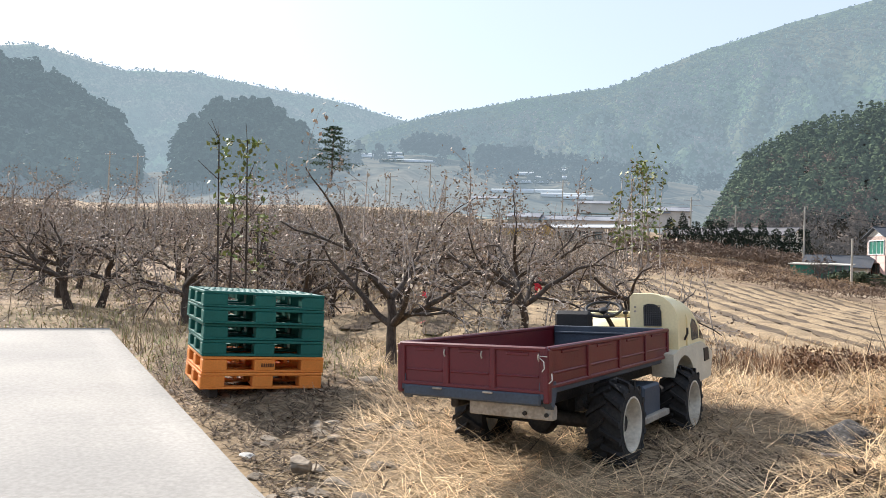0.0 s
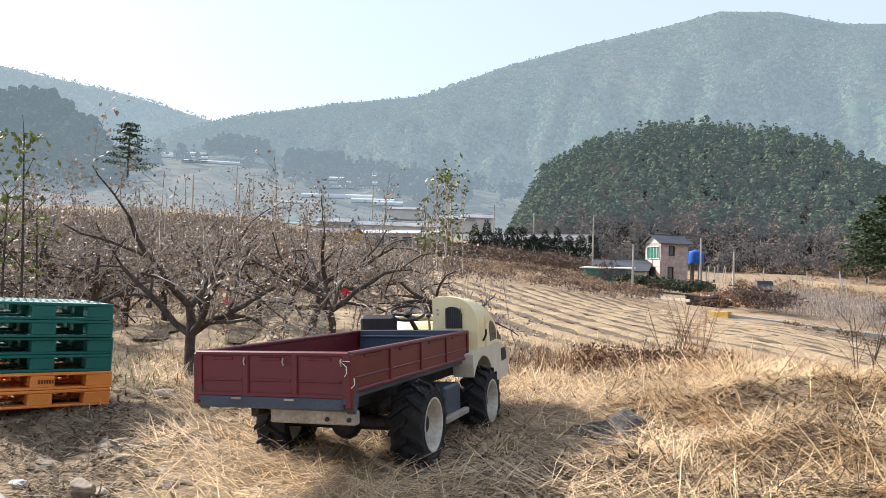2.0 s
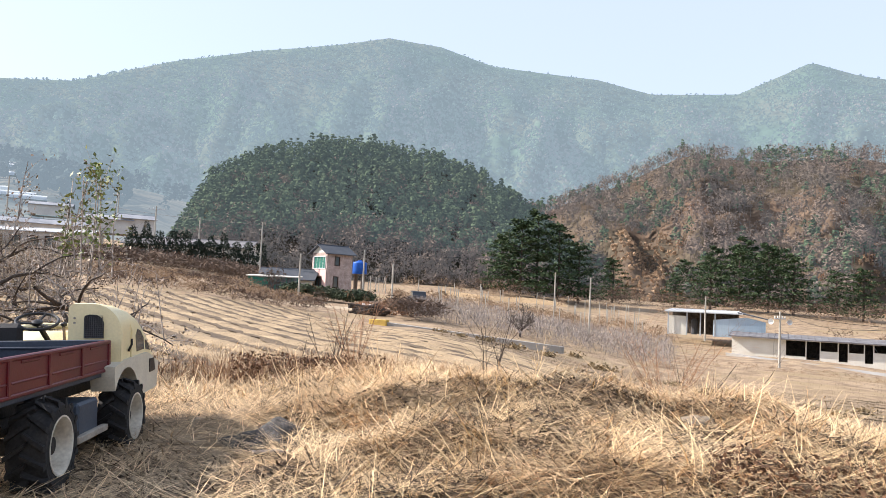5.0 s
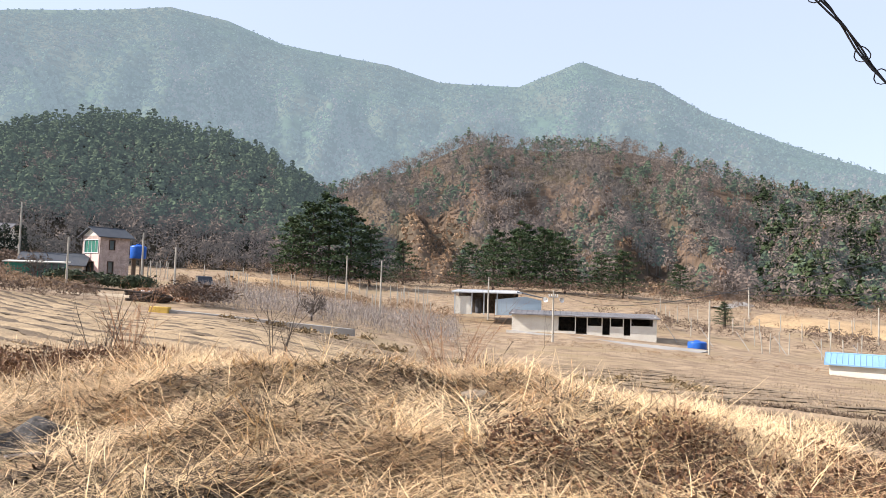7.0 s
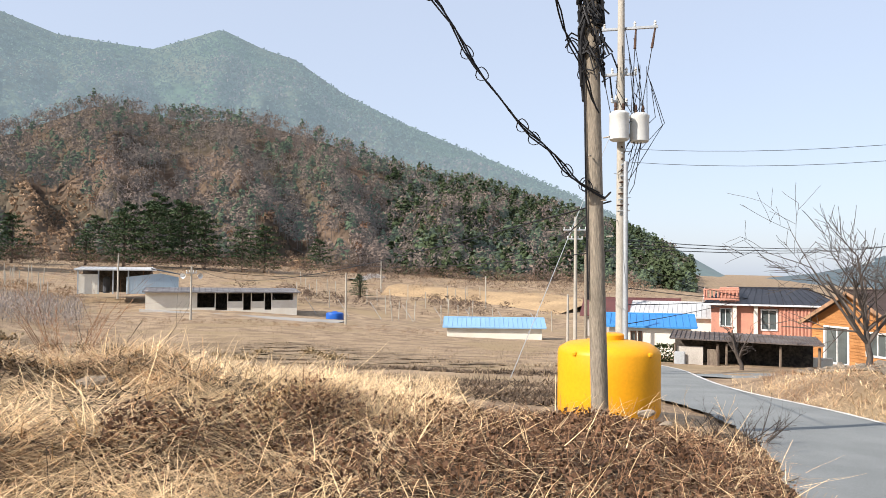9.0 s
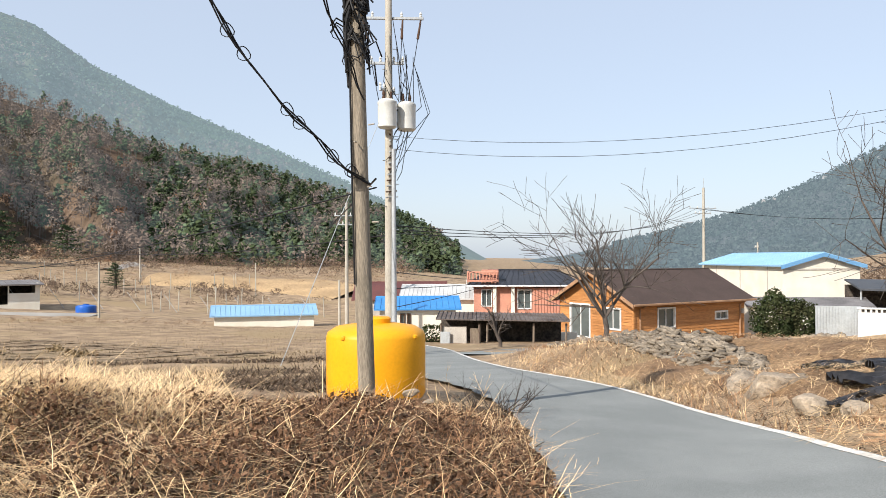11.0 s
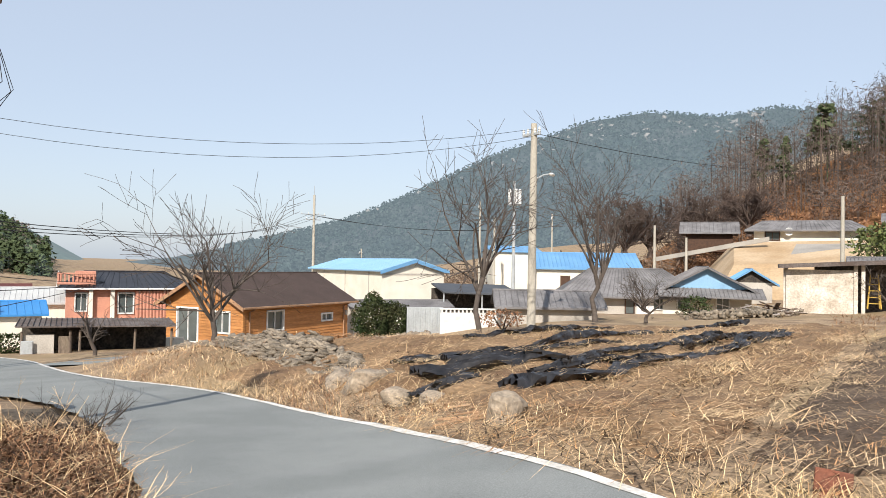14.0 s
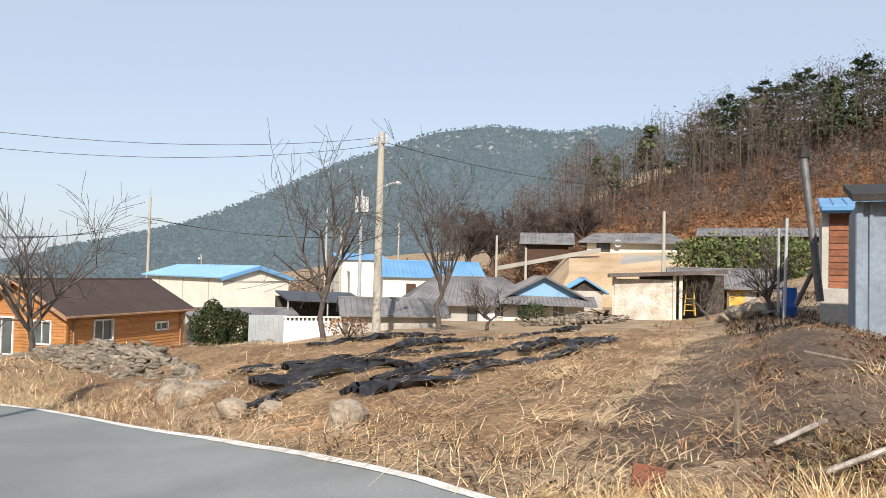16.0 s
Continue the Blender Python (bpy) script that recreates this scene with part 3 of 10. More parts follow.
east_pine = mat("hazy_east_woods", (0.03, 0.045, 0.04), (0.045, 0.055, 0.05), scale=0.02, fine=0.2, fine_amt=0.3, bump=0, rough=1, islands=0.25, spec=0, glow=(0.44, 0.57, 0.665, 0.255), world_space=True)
far_bare = mat("hazy_bare_woods", (0.095, 0.075, 0.06), (0.07, 0.062, 0.05), scale=0.02, fine=0.2, fine_amt=0.3, bump=0, rough=1, islands=0.12, spec=0, glow=(*HAZE_GLOW, 0.385), world_space=True)
# Slight emission on both hill woods paints the air between.
mid_pine = mat("hazed_hill_pines", (0.07, 0.10, 0.056), (0.095, 0.125, 0.065), scale=0.03, fine=0.3, fine_amt=0.3, bump=0, rough=1, islands=0.18, spec=0, glow=(*HAZE_GLOW, 0.05), world_space=True)
mid_bare = mat("hazed_hill_bare_trees", (0.20, 0.145, 0.112), (0.155, 0.122, 0.095), scale=0.035, fine=0.25, fine_amt=0.25, bump=0, rough=1, islands=0.16, spec=0, glow=(*HAZE_GLOW, 0.05), world_space=True)
# West pines are lightened by emitted haze.
west_pine = mat("hazed_west_pines", (0.04, 0.06, 0.045), (0.06, 0.08, 0.058), scale=0.03, fine=0.3, fine_amt=0.3, bump=0, rough=1, islands=0.15, spec=0, glow=(*HAZE_GLOW, 0.225), world_space=True)


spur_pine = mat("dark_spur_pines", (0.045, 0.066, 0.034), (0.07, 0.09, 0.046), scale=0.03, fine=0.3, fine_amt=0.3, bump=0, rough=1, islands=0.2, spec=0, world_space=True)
# Western ridge woods carry the same emitted haze.
west_pine_far = mat("hazy_west_ridge_woods", (0.05, 0.075, 0.05), (0.085, 0.085, 0.065), scale=0.02, fine=0.2, fine_amt=0.3, bump=0, rough=1, islands=0.25, spec=0, glow=(*HAZE_GLOW, 0.43), world_space=True)
tan_scrub = mat("tan_hill_scrub", (0.42, 0.29, 0.18), (0.30, 0.20, 0.13), scale=0.06, fine=0.5, fine_amt=0.3, bump=0, rough=0.95, islands=0.35, spec=0.1, world_space=True)


def patchy(f, lo):
    w = np.random.default_rng(int(f * 100)).normal(size=(9, 2))
    return lambda a, s, rng: sum(np.cos(a * f * q[0] + s * 9 * q[1] + 5 * k) for k, q in enumerate(w)) / 2 + rng.normal(0, 0.5, len(a)) > lo


def clearing(a, s):
    """Open terraces on the brown hill."""
    return (((a + 6.3) / 2.6) ** 2 + ((s - 0.22) / 0.24) ** 2 < 1) | (((a - 9.5) / 2.2) ** 2 + ((s - 0.10) / 0.12) ** 2 < 1)


def open_woods(f, lo):
    inner = patchy(f, lo)
    return lambda a, s, rng: inner(a, s, rng) & ~clearing(a, s)


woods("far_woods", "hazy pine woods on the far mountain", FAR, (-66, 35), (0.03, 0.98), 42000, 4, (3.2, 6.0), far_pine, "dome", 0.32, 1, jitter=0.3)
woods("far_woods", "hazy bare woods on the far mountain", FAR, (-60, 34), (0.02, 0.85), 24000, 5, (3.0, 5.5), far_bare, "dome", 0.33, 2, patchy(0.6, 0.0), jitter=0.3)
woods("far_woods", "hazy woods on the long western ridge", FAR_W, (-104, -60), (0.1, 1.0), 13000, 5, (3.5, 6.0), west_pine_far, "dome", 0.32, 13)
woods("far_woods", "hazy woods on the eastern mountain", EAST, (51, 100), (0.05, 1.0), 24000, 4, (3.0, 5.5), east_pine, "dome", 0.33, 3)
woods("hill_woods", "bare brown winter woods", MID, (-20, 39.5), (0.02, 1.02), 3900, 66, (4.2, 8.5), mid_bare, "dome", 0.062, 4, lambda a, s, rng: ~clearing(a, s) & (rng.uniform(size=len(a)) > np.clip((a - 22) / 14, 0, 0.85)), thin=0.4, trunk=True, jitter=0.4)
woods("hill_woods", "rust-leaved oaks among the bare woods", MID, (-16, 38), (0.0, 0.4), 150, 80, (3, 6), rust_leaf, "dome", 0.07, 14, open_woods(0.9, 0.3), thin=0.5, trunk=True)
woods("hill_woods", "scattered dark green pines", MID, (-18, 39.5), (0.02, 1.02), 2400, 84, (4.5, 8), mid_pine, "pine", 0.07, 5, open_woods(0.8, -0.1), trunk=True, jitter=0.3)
woods("hill_woods", "pines on the lower eastern spur", MID, (17, 39.5), (0.02, 1.02), 1900, 63, (4.5, 7.5), spur_pine, "pine", 0.085, 15, patchy(0.6, -0.9), trunk=True, jitter=0.3)
woods("hill_scrub", "tan dry grass and scrub in the hill's clearings", MID, (-9.5, 12), (0.0, 0.5), 2600, 26, (0.7, 1.7), tan_scrub, "dome", 0.22, 24, lambda a, s, rng: clearing(a, s), thin=0.5)
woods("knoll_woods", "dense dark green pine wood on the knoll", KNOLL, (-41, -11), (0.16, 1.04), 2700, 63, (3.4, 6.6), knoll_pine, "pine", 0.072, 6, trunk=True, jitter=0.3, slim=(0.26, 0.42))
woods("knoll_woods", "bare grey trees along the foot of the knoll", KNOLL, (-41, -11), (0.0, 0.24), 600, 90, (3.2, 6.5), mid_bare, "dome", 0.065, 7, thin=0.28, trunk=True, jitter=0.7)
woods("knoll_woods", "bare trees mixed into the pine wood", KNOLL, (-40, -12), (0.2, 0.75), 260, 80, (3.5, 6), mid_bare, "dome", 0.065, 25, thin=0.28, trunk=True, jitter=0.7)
# Grove haze is likewise painted in as emission.
valley_tree = mat("hazy_valley_groves", (0.035, 0.05, 0.045), (0.05, 0.055, 0.05), scale=0.03, fine=0.3, fine_amt=0.3, bump=0, rough=1, islands=0.25, spec=0, glow=(*HAZE_GLOW, 0.30), world_space=True)
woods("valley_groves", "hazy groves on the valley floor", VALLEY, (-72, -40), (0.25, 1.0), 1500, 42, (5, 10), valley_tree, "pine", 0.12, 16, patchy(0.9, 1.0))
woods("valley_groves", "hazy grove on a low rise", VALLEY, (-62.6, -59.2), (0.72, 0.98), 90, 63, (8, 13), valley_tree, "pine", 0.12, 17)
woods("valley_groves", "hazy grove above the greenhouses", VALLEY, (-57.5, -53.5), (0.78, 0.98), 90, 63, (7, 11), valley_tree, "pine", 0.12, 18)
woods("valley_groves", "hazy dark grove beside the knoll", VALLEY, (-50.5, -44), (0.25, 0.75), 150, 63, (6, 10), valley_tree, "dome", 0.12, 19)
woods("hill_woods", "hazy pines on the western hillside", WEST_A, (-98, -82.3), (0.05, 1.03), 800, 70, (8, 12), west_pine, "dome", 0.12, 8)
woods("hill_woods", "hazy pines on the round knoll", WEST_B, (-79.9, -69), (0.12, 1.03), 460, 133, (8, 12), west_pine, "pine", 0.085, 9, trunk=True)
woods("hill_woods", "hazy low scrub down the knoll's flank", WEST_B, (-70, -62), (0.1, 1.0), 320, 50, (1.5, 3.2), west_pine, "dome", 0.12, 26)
woods("hillside_woods", "tall bare trees on the rust hillside", RIGHT, (84, 122), (0.5, 1.05), 360, 150, (8, 14), bare_twig, "dome", 0.036, 10, thin=0.1, trunk=True, jitter=1.0, slim=(0.16, 0.24))
woods("hillside_woods", "dark pines among bare trees", RIGHT, (89, 122), (0.58, 1.0), 20, 700, (8, 12.5), pine_leaf, "pine", 0.034, 11, trunk=True, slim=(0.2, 0.3))
woods("hillside_scrub", "rust-brown oak scrub on the slope", RIGHT, (84, 122), (0.08, 0.75), 2200, 32, (0.8, 2.2), rust_leaf, "dome", 0.14, 12, thin=0.3, jitter=0.8)
woods("hillside_scrub", "dark bare thicket on the slope", RIGHT, (84, 118), (0.3, 0.85), 700, 96, (2.2, 6), bare_twig, "dome", 0.06, 27, thin=0.16, trunk=True, jitter=0.9)

# pale rock faces near the eastern crest, their haze put in as emission
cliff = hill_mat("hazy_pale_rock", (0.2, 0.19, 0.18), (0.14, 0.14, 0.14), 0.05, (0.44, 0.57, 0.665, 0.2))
rng = np.random.default_rng(28)
n = 70
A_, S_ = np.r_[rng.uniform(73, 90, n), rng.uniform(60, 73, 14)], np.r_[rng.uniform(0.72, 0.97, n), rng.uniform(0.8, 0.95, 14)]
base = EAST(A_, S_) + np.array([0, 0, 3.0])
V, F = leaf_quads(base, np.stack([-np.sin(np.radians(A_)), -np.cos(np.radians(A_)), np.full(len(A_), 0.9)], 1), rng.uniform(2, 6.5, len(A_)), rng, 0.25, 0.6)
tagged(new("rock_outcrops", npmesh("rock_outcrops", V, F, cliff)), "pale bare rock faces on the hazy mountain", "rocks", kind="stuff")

# ---------------------------------------------------------------- yard: pallets, truck
green_plastic = mat("faded_green_plastic", (0.013, 0.125, 0.10), (0.009, 0.10, 0.08), scale=5, fine=60, fine_amt=0.12, bump=0.08, rough=0.5)
orange_plastic = mat("orange_plastic", (0.78, 0.27, 0.055), (0.68, 0.22, 0.04), scale=5, fine=60, fine_amt=0.1, bump=0.08, rough=0.5)
dark_mark = mat("dark_stamp", (0.12, 0.05, 0.02), scale=8, rough=0.7)
old_wood = mat("weathered_grey_wood", (0.20, 0.16, 0.12), (0.13, 0.10, 0.08), scale=6, fine=50, fine_amt=0.3, bump=0.5, stretch=(1, 1, 0.15))


dark_wood0 = mat("dark_damp_timber", (0.05, 0.04, 0.032), (0.03, 0.025, 0.02), scale=6, fine=50, fine_amt=0.3, bump=0.4)


def pallet(material, label, at, marked=False):
    """A plastic pallet 1.17 x 1.0 x 0.15 m with fork openings on all sides; local x along its front, y to the back."""
    W, D, H = 1.19, 1.02, 0.155
    p = thing("plastic_pallet", label, "pallet", at, group="stack of pallets")
    deck = Shape()
    for y in (0.025, 0.36, 0.66, D - 0.025):
        deck.box((0, y, H - 0.014), (W, 0.05, 0.026), 0.005)
    for x in (-W / 2 + 0.02, W / 2 - 0.02):
        deck.box((x, D / 2, H - 0.0145), (0.04, D - 0.1, 0.0255), 0.005)
    top = part("top_deck", deck, material, p, "slatted top deck")
    slat = Shape().box((0, D / 2, H - 0.013), (0.036, D - 0.10, 0.022), 0.004).mesh("slat", material)
    for k in range(17):
        part("slat", slat, material, top, at=pose(-W / 2 + 0.11 + k * (W - 0.22) / 16, 0, 0))
    base = Shape()
    for y in (0.06, D / 2, D - 0.06):
        base.box((0, y, 0.012), (W, 0.12, 0.022), 0.005)
    for x in (-W / 2 + 0.06, 0, W / 2 - 0.06):
        for y0, y1 in ((0.12, D / 2 - 0.06), (D / 2 + 0.06, D - 0.12)):
            base.box((x, (y0 + y1) / 2, 0.012), (0.12, y1 - y0, 0.022), 0.004)
    part("bottom_deck", base, material, p)
    for x, w in ((-W / 2 + 0.115, 0.23), (0.0, 0.20), (W / 2 - 0.115, 0.23)):
        for y, dd in ((0.075, 0.15), (D / 2, 0.14), (D - 0.075, 0.15)):
            part("block", Shape().box((x, y, 0.0725), (w, dd, 0.108), 0.008), material, p)
    for s in (-1, 1):
        part("rib", Shape().box((s * 0.24, 0.55, 0.1), (0.03, 0.8, 0.05), 0.003), material, p)
    if marked:
        for k in range(6):
            part("stamp_bar", Shape().box((0.03 - 0.06 + k * 0.022, -0.003, 0.075), (0.014, 0.006, 0.035), 0.001), dark_mark, p)
    return p


PAL = pose(-7.48, 2.345, 0.115, 0, 1.6, 86.0)
for k in range(6):
    shift = ((0.0, 0.0), (0.012, 0.006), (0.0, 0.02), (0.006, 0.03), (-0.012, 0.0), (-0.02, 0.01))[k]
    at = PAL @ pose(shift[0] - 0.012, shift[1], 0.157 * k, 0, 0, (0.0, 0.4, -0.5, 0.3, 0.9, 0.2)[k])
    if k < 2:
        pallet(orange_plastic, "orange plastic pallet at the foot of a stack", at, marked=(k == 1))
    else:
        pallet(green_plastic, "green plastic pallet in a stack of six", at)
for k, off in enumerate((-0.48, 0.48)):
    solo("timber_bearer", Shape().box((0, 0, 0), (0.09, 0.9, 0.09), 0.01), dark_wood0, "dark timber bearer under a pallet stack", "timber", PAL @ pose(off, 0.52, -0.048, 0, 0, 2 - 5 * k), group="bearers under the stack")

# The farm truck: open-topped carrier with a red drop-side bed. Local y forward from the tailgate.
red_paint = mat("dusty_maroon_paint", (0.115, 0.006, 0.011), (0.09, 0.005, 0.010), scale=3, fine=70, fine_amt=0.12, bump=0.05, rough=0.42, spec=0.5)
grey_paint = mat("blue_grey_paint", (0.055, 0.072, 0.095), (0.045, 0.055, 0.075), scale=3, fine=60, fine_amt=0.15, bump=0.05, rough=0.5)
cream_paint = mat("cream_plastic_cowl", (0.80, 0.69, 0.40), (0.74, 0.63, 0.36), scale=2.5, fine=50, fine_amt=0.05, bump=0.03, rough=0.4, spec=0.5)
wing_paint = mat("pale_grey_wing", (0.62, 0.58, 0.46), (0.52, 0.48, 0.38), scale=3, fine=50, fine_amt=0.08, bump=0.03, rough=0.5)
rubber = mat("dusty_black_rubber", (0.013, 0.013, 0.014), (0.03, 0.028, 0.025), scale=8, fine=60, fine_amt=0.3, bump=0.2, rough=0.8)
rim_paint = mat("dirty_white_rim", (0.66, 0.62, 0.52), (0.50, 0.45, 0.36), scale=7, fine=40, fine_amt=0.15, bump=0.05, rough=0.5)
black_metal = mat("greasy_black_metal", (0.018, 0.017, 0.016), (0.04, 0.033, 0.027), scale=9, fine=50, fine_amt=0.3, bump=0.2, rough=0.65)
bare_steel = mat("dull_steel_bar", (0.42, 0.38, 0.32), (0.30, 0.26, 0.21), scale=6, fine=50, fine_amt=0.2, bump=0.1, rough=0.6, metal=0.3)
black_vinyl = mat("black_vinyl", (0.018, 0.018, 0.02), scale=6, fine=80, rough=0.45, bump=0.1)
dark_glass = glass("dark_tinted_window")
mesh_grey = mat("grille_mesh", (0.10, 0.10, 0.10), scale=20, rough=0.5, metal=0.5)
rope_white = mat("white_cord", (0.75, 0.72, 0.66), scale=20, rough=0.9)

truck = thing("farm_truck", "small cream farm carrier with a maroon drop-side bed, parked on straw", "truck", pose(-4.285, 2.745, -0.02, -0.2, -3.0, 27))
BW, BL, ZB, ZT = 1.10, 2.46, 0.66, 0.905


def panel(w, h, n, axis):
    """A pressed drop-side: plate with frame rails, posts and inset ridges; local x along, z up, face to -y."""
    s = Shape().box((0, 0, h / 2), (w, 0.022, h), 0.004)
    s.box((0, -0.002, h - 0.014), (w + 0.004, 0.045, 0.03), 0.008)
    s.box((0, -0.006, 0.012), (w, 0.035, 0.026), 0.006)
    for k in range(n + 1):
        s.box((-w / 2 + 0.025 + k * (w - 0.05) / n, -0.012, h / 2), (0.045, 0.024, h - 0.03), 0.006)
    for k in range(n):
        c = -w / 2 + 0.025 + (k + 0.5) * (w - 0.05) / n
        s.box((c, -0.011, h * 0.36), ((w - 0.05) / n - 0.06, 0.016, 0.016), 0.005)
        s.box((c, -0.011, h * 0.84), ((w - 0.05) / n * 0.45, 0.014, 0.02), 0.004)
    return s


part("tailgate", panel(BW, 0.285, 3, "x"), red_paint, truck, at=pose(0, 0, ZB - 0.03))
part("side_board", panel(BL, 0.255, 4, "y"), red_paint, truck, at=pose(BW / 2 - 0.012, BL / 2 + 0.01, ZB, 0, 0, 90))
part("side_board", panel(BL, 0.255, 4, "y"), red_paint, truck, at=pose(-BW / 2 + 0.012, BL / 2 + 0.01, ZB, 0, 0, -90))
part("headboard", Shape().box((0, BL - 0.02, ZB + 0.13), (BW - 0.06, 0.03, 0.26), 0.006).box((0, BL - 0.045, ZB + 0.2), (BW - 0.1, 0.02, 0.02), 0.005), grey_paint, truck, "blue-grey headboard")
part("bed_floor", Shape().box((0, BL / 2, ZB - 0.02), (BW - 0.04, BL - 0.04, 0.04), 0.005), grey_paint, truck, "blue-grey load floor")
rail = Shape().box((0, -0.005, 0.595), (BW - 0.08, 0.05, 0.075), 0.012)
for x in (-BW / 2 + 0.02, BW / 2 - 0.02):
    rail.prism([(-0.02, 0.60), (0.06, 0.53), (0.10, 0.62), (0.10, 0.70), (-0.02, 0.70)], x - 0.03, x + 0.03, "x")
part("rear_rail", rail, grey_paint, truck, "blue-grey rear rail under the tailgate")
for x in (-BW / 2 + 0.005, BW / 2 - 0.005):
    part("corner_post", Shape().box((x, 0.0, 0.74), (0.04, 0.05, 0.33), 0.008), red_paint, truck)
for x in (-0.23, 0.15):
    part("latch", Shape().box((x, -0.04, 0.62), (0.07, 0.015, 0.012), 0.003), bare_steel, truck, "small steel hinge latch")
for x, z in ((0.0, 0.0), (-0.28, 0.0), (0.40, 0.0)):
    part("tie_hook", Shape().tube([(0.1 + x, -0.025, 0.875), (0.1 + x, -0.035, 0.85), (0.105 + x, -0.03, 0.83)], 0.005, 6), bare_steel, truck)
part("cord", Shape().tube([(0.56, -0.03, 0.86), (0.50, -0.045, 0.865), (0.545, -0.045, 0.83), (0.55, -0.05, 0.79), (0.53, -0.04, 0.77)], 0.0035, 6), rope_white, truck, "loose white cord")
part("cord", Shape().tube([(0.585, -0.02, 0.76), (0.59, -0.025, 0.72), (0.57, -0.03, 0.70)], 0.0035, 6), rope_white, truck, "loose white cord")
frame_sh = Shape()
for x in (-0.25, 0.25):
    frame_sh.box((x, 1.75, 0.52), (0.06, 3.1, 0.11), 0.01)
for y in (0.35, 1.1, 1.9, 2.6):
    frame_sh.box((0, y, 0.53), (0.52, 0.06, 0.08), 0.01)
part("chassis", frame_sh, black_metal, truck)
part("cross_bar", Shape().box((0.24, 0.12, 0.50), (0.60, 0.07, 0.09), 0.008), bare_steel, truck, "dull steel cross bar under the bed")
for x in (0.5, 0.35):
    part("bolt", Shape().lathe([(0.014, 0), (0.014, 0.012)], 8, "y", (x, 0.083, 0.49)), black_metal, truck)
axle = Shape().tube([(-0.5, 1.08, 0.30), (0.5, 1.08, 0.30)], 0.055, 12).lathe([(0.03, -0.11), (0.10, -0.07), (0.125, 0), (0.10, 0.07), (0.03, 0.11)], 14, "y", (0.0, 1.08, 0.29))
part("rear_axle", axle, black_metal, truck, smooth=True)
part("front_axle", Shape().tube([(-0.55, 2.6, 0.30), (0.55, 2.6, 0.30)], 0.045, 10), black_metal, truck, smooth=True)
part("engine", Shape().box((0, 1.9, 0.42), (0.46, 0.9, 0.22), 0.05).box((0.05, 1.35, 0.40), (0.3, 0.35, 0.2), 0.04), black_metal, truck)
part("tool_box", Shape().box((0.45, 1.92, 0.36), (0.26, 0.42, 0.26), 0.02), grey_paint, truck, "blue-grey side tank")
part("side_step", Shape().box((0.60, 1.92, 0.235), (0.05, 0.62, 0.05), 0.006), bare_steel, truck, "grey steel side step")
part("spring", Shape().tube([(0.42, 0.8, 0.47), (0.42, 1.08, 0.38), (0.42, 1.4, 0.47)], 0.025, 6), black_metal, truck)


def wheel(x, y, side):
    R, w = 0.315, 0.235
    prof = [(0.19, -w / 2), (0.21, -w / 2), (0.265, -w / 2 - 0.004), (0.283, -w / 2 + 0.025), (0.289, 0), (0.283, w / 2 - 0.025), (0.265, w / 2 + 0.004), (0.21, w / 2), (0.19, w / 2)]
    wh = part("wheel", Shape().lathe([(0.05, -0.05), (0.06, 0.06)], 12, "x"), black_metal, truck, at=pose(x, y, R - (0.06 if y > 2 else 0.015)))
    t = Shape()
    n, rows = 36, len(prof)
    vs = []
    for r, h in prof:
        vs += [(h, r * math.cos(2 * math.pi * k / n), r * math.sin(2 * math.pi * k / n)) for k in range(n)]
    t.add(vs, [(i * n + k, i * n + (k + 1) % n, ((i + 1) % rows) * n + (k + 1) % n, ((i + 1) % rows) * n + k) for i in range(rows) for k in range(n)])
    tyre = part("tyre", t, rubber, wh, "black lugged tractor tyre", smooth=True)
    lug = Shape()
    lug.add([(-0.125, -0.02, 0.24), (-0.125, 0.02, 0.24), (-0.12, 0.018, 0.305), (-0.12, -0.016, 0.305),
             (0.015, 0.075, 0.27), (0.015, 0.11, 0.27), (0.012, 0.105, 0.312), (0.012, 0.08, 0.312)],
            [(0, 1, 2, 3), (4, 7, 6, 5), (0, 4, 5, 1), (3, 2, 6, 7), (0, 3, 7, 4), (1, 5, 6, 2)])
    lm = lug.mesh("lug", rubber)
    for k in range(15):
        part("lug", lm, rubber, tyre, at=pose(0, 0, 0, 24 * k))
        part("lug", lm, rubber, tyre, at=pose(0, 0, 0, 24 * k + 12) @ Matrix.Scale(-1, 4, (1, 0, 0)))
    rim = Shape().lathe([(0.196, side * 0.116), (0.198, side * 0.122), (0.186, side * 0.122), (0.178, side * 0.10), (0.168, side * 0.07), (0.164, side * -0.03), (0.155, side * -0.045), (0.13, side * -0.03), (0.06, side * -0.02), (0.0001, side * -0.02)], 30, "x", caps=False)
    rm = part("rim", rim, rim_paint, wh, "dirty white steel rim", smooth=True)
    hub = Shape().lathe([(0.055, side * 0.0), (0.055, side * 0.03), (0.045, side * 0.045), (0.0001, side * 0.045)], 16, "x")
    for k in range(5):
        a = 2 * math.pi * k / 5
        hub.lathe([(0.011, side * 0.0), (0.011, side * 0.025)], 6, "x", (0, 0.09 * math.cos(a), 0.09 * math.sin(a)))
    part("hub", hub, rim_paint, wh)


for x, y in ((0.575, 1.10), (-0.52, 1.10), (0.60, 2.66), (-0.55, 2.66)):
    wheel(x, y, 1 if x > 0 else -1)

# Cream cowl: engine hump on one side, low dash on the other, and wings over the front wheels.
COWL = ((2.57, 1.205, 0.25), (2.70, 1.215, 0.24), (2.84, 1.20, 0.20), (2.98, 1.165, 0.16), (3.12, 1.11, 0.13), (3.26, 1.035, 0.12), (3.40, 0.945, 0.12), (3.52, 0.85, 0.12), (3.61, 0.76, 0.10), (3.665, 0.66, 0.05))


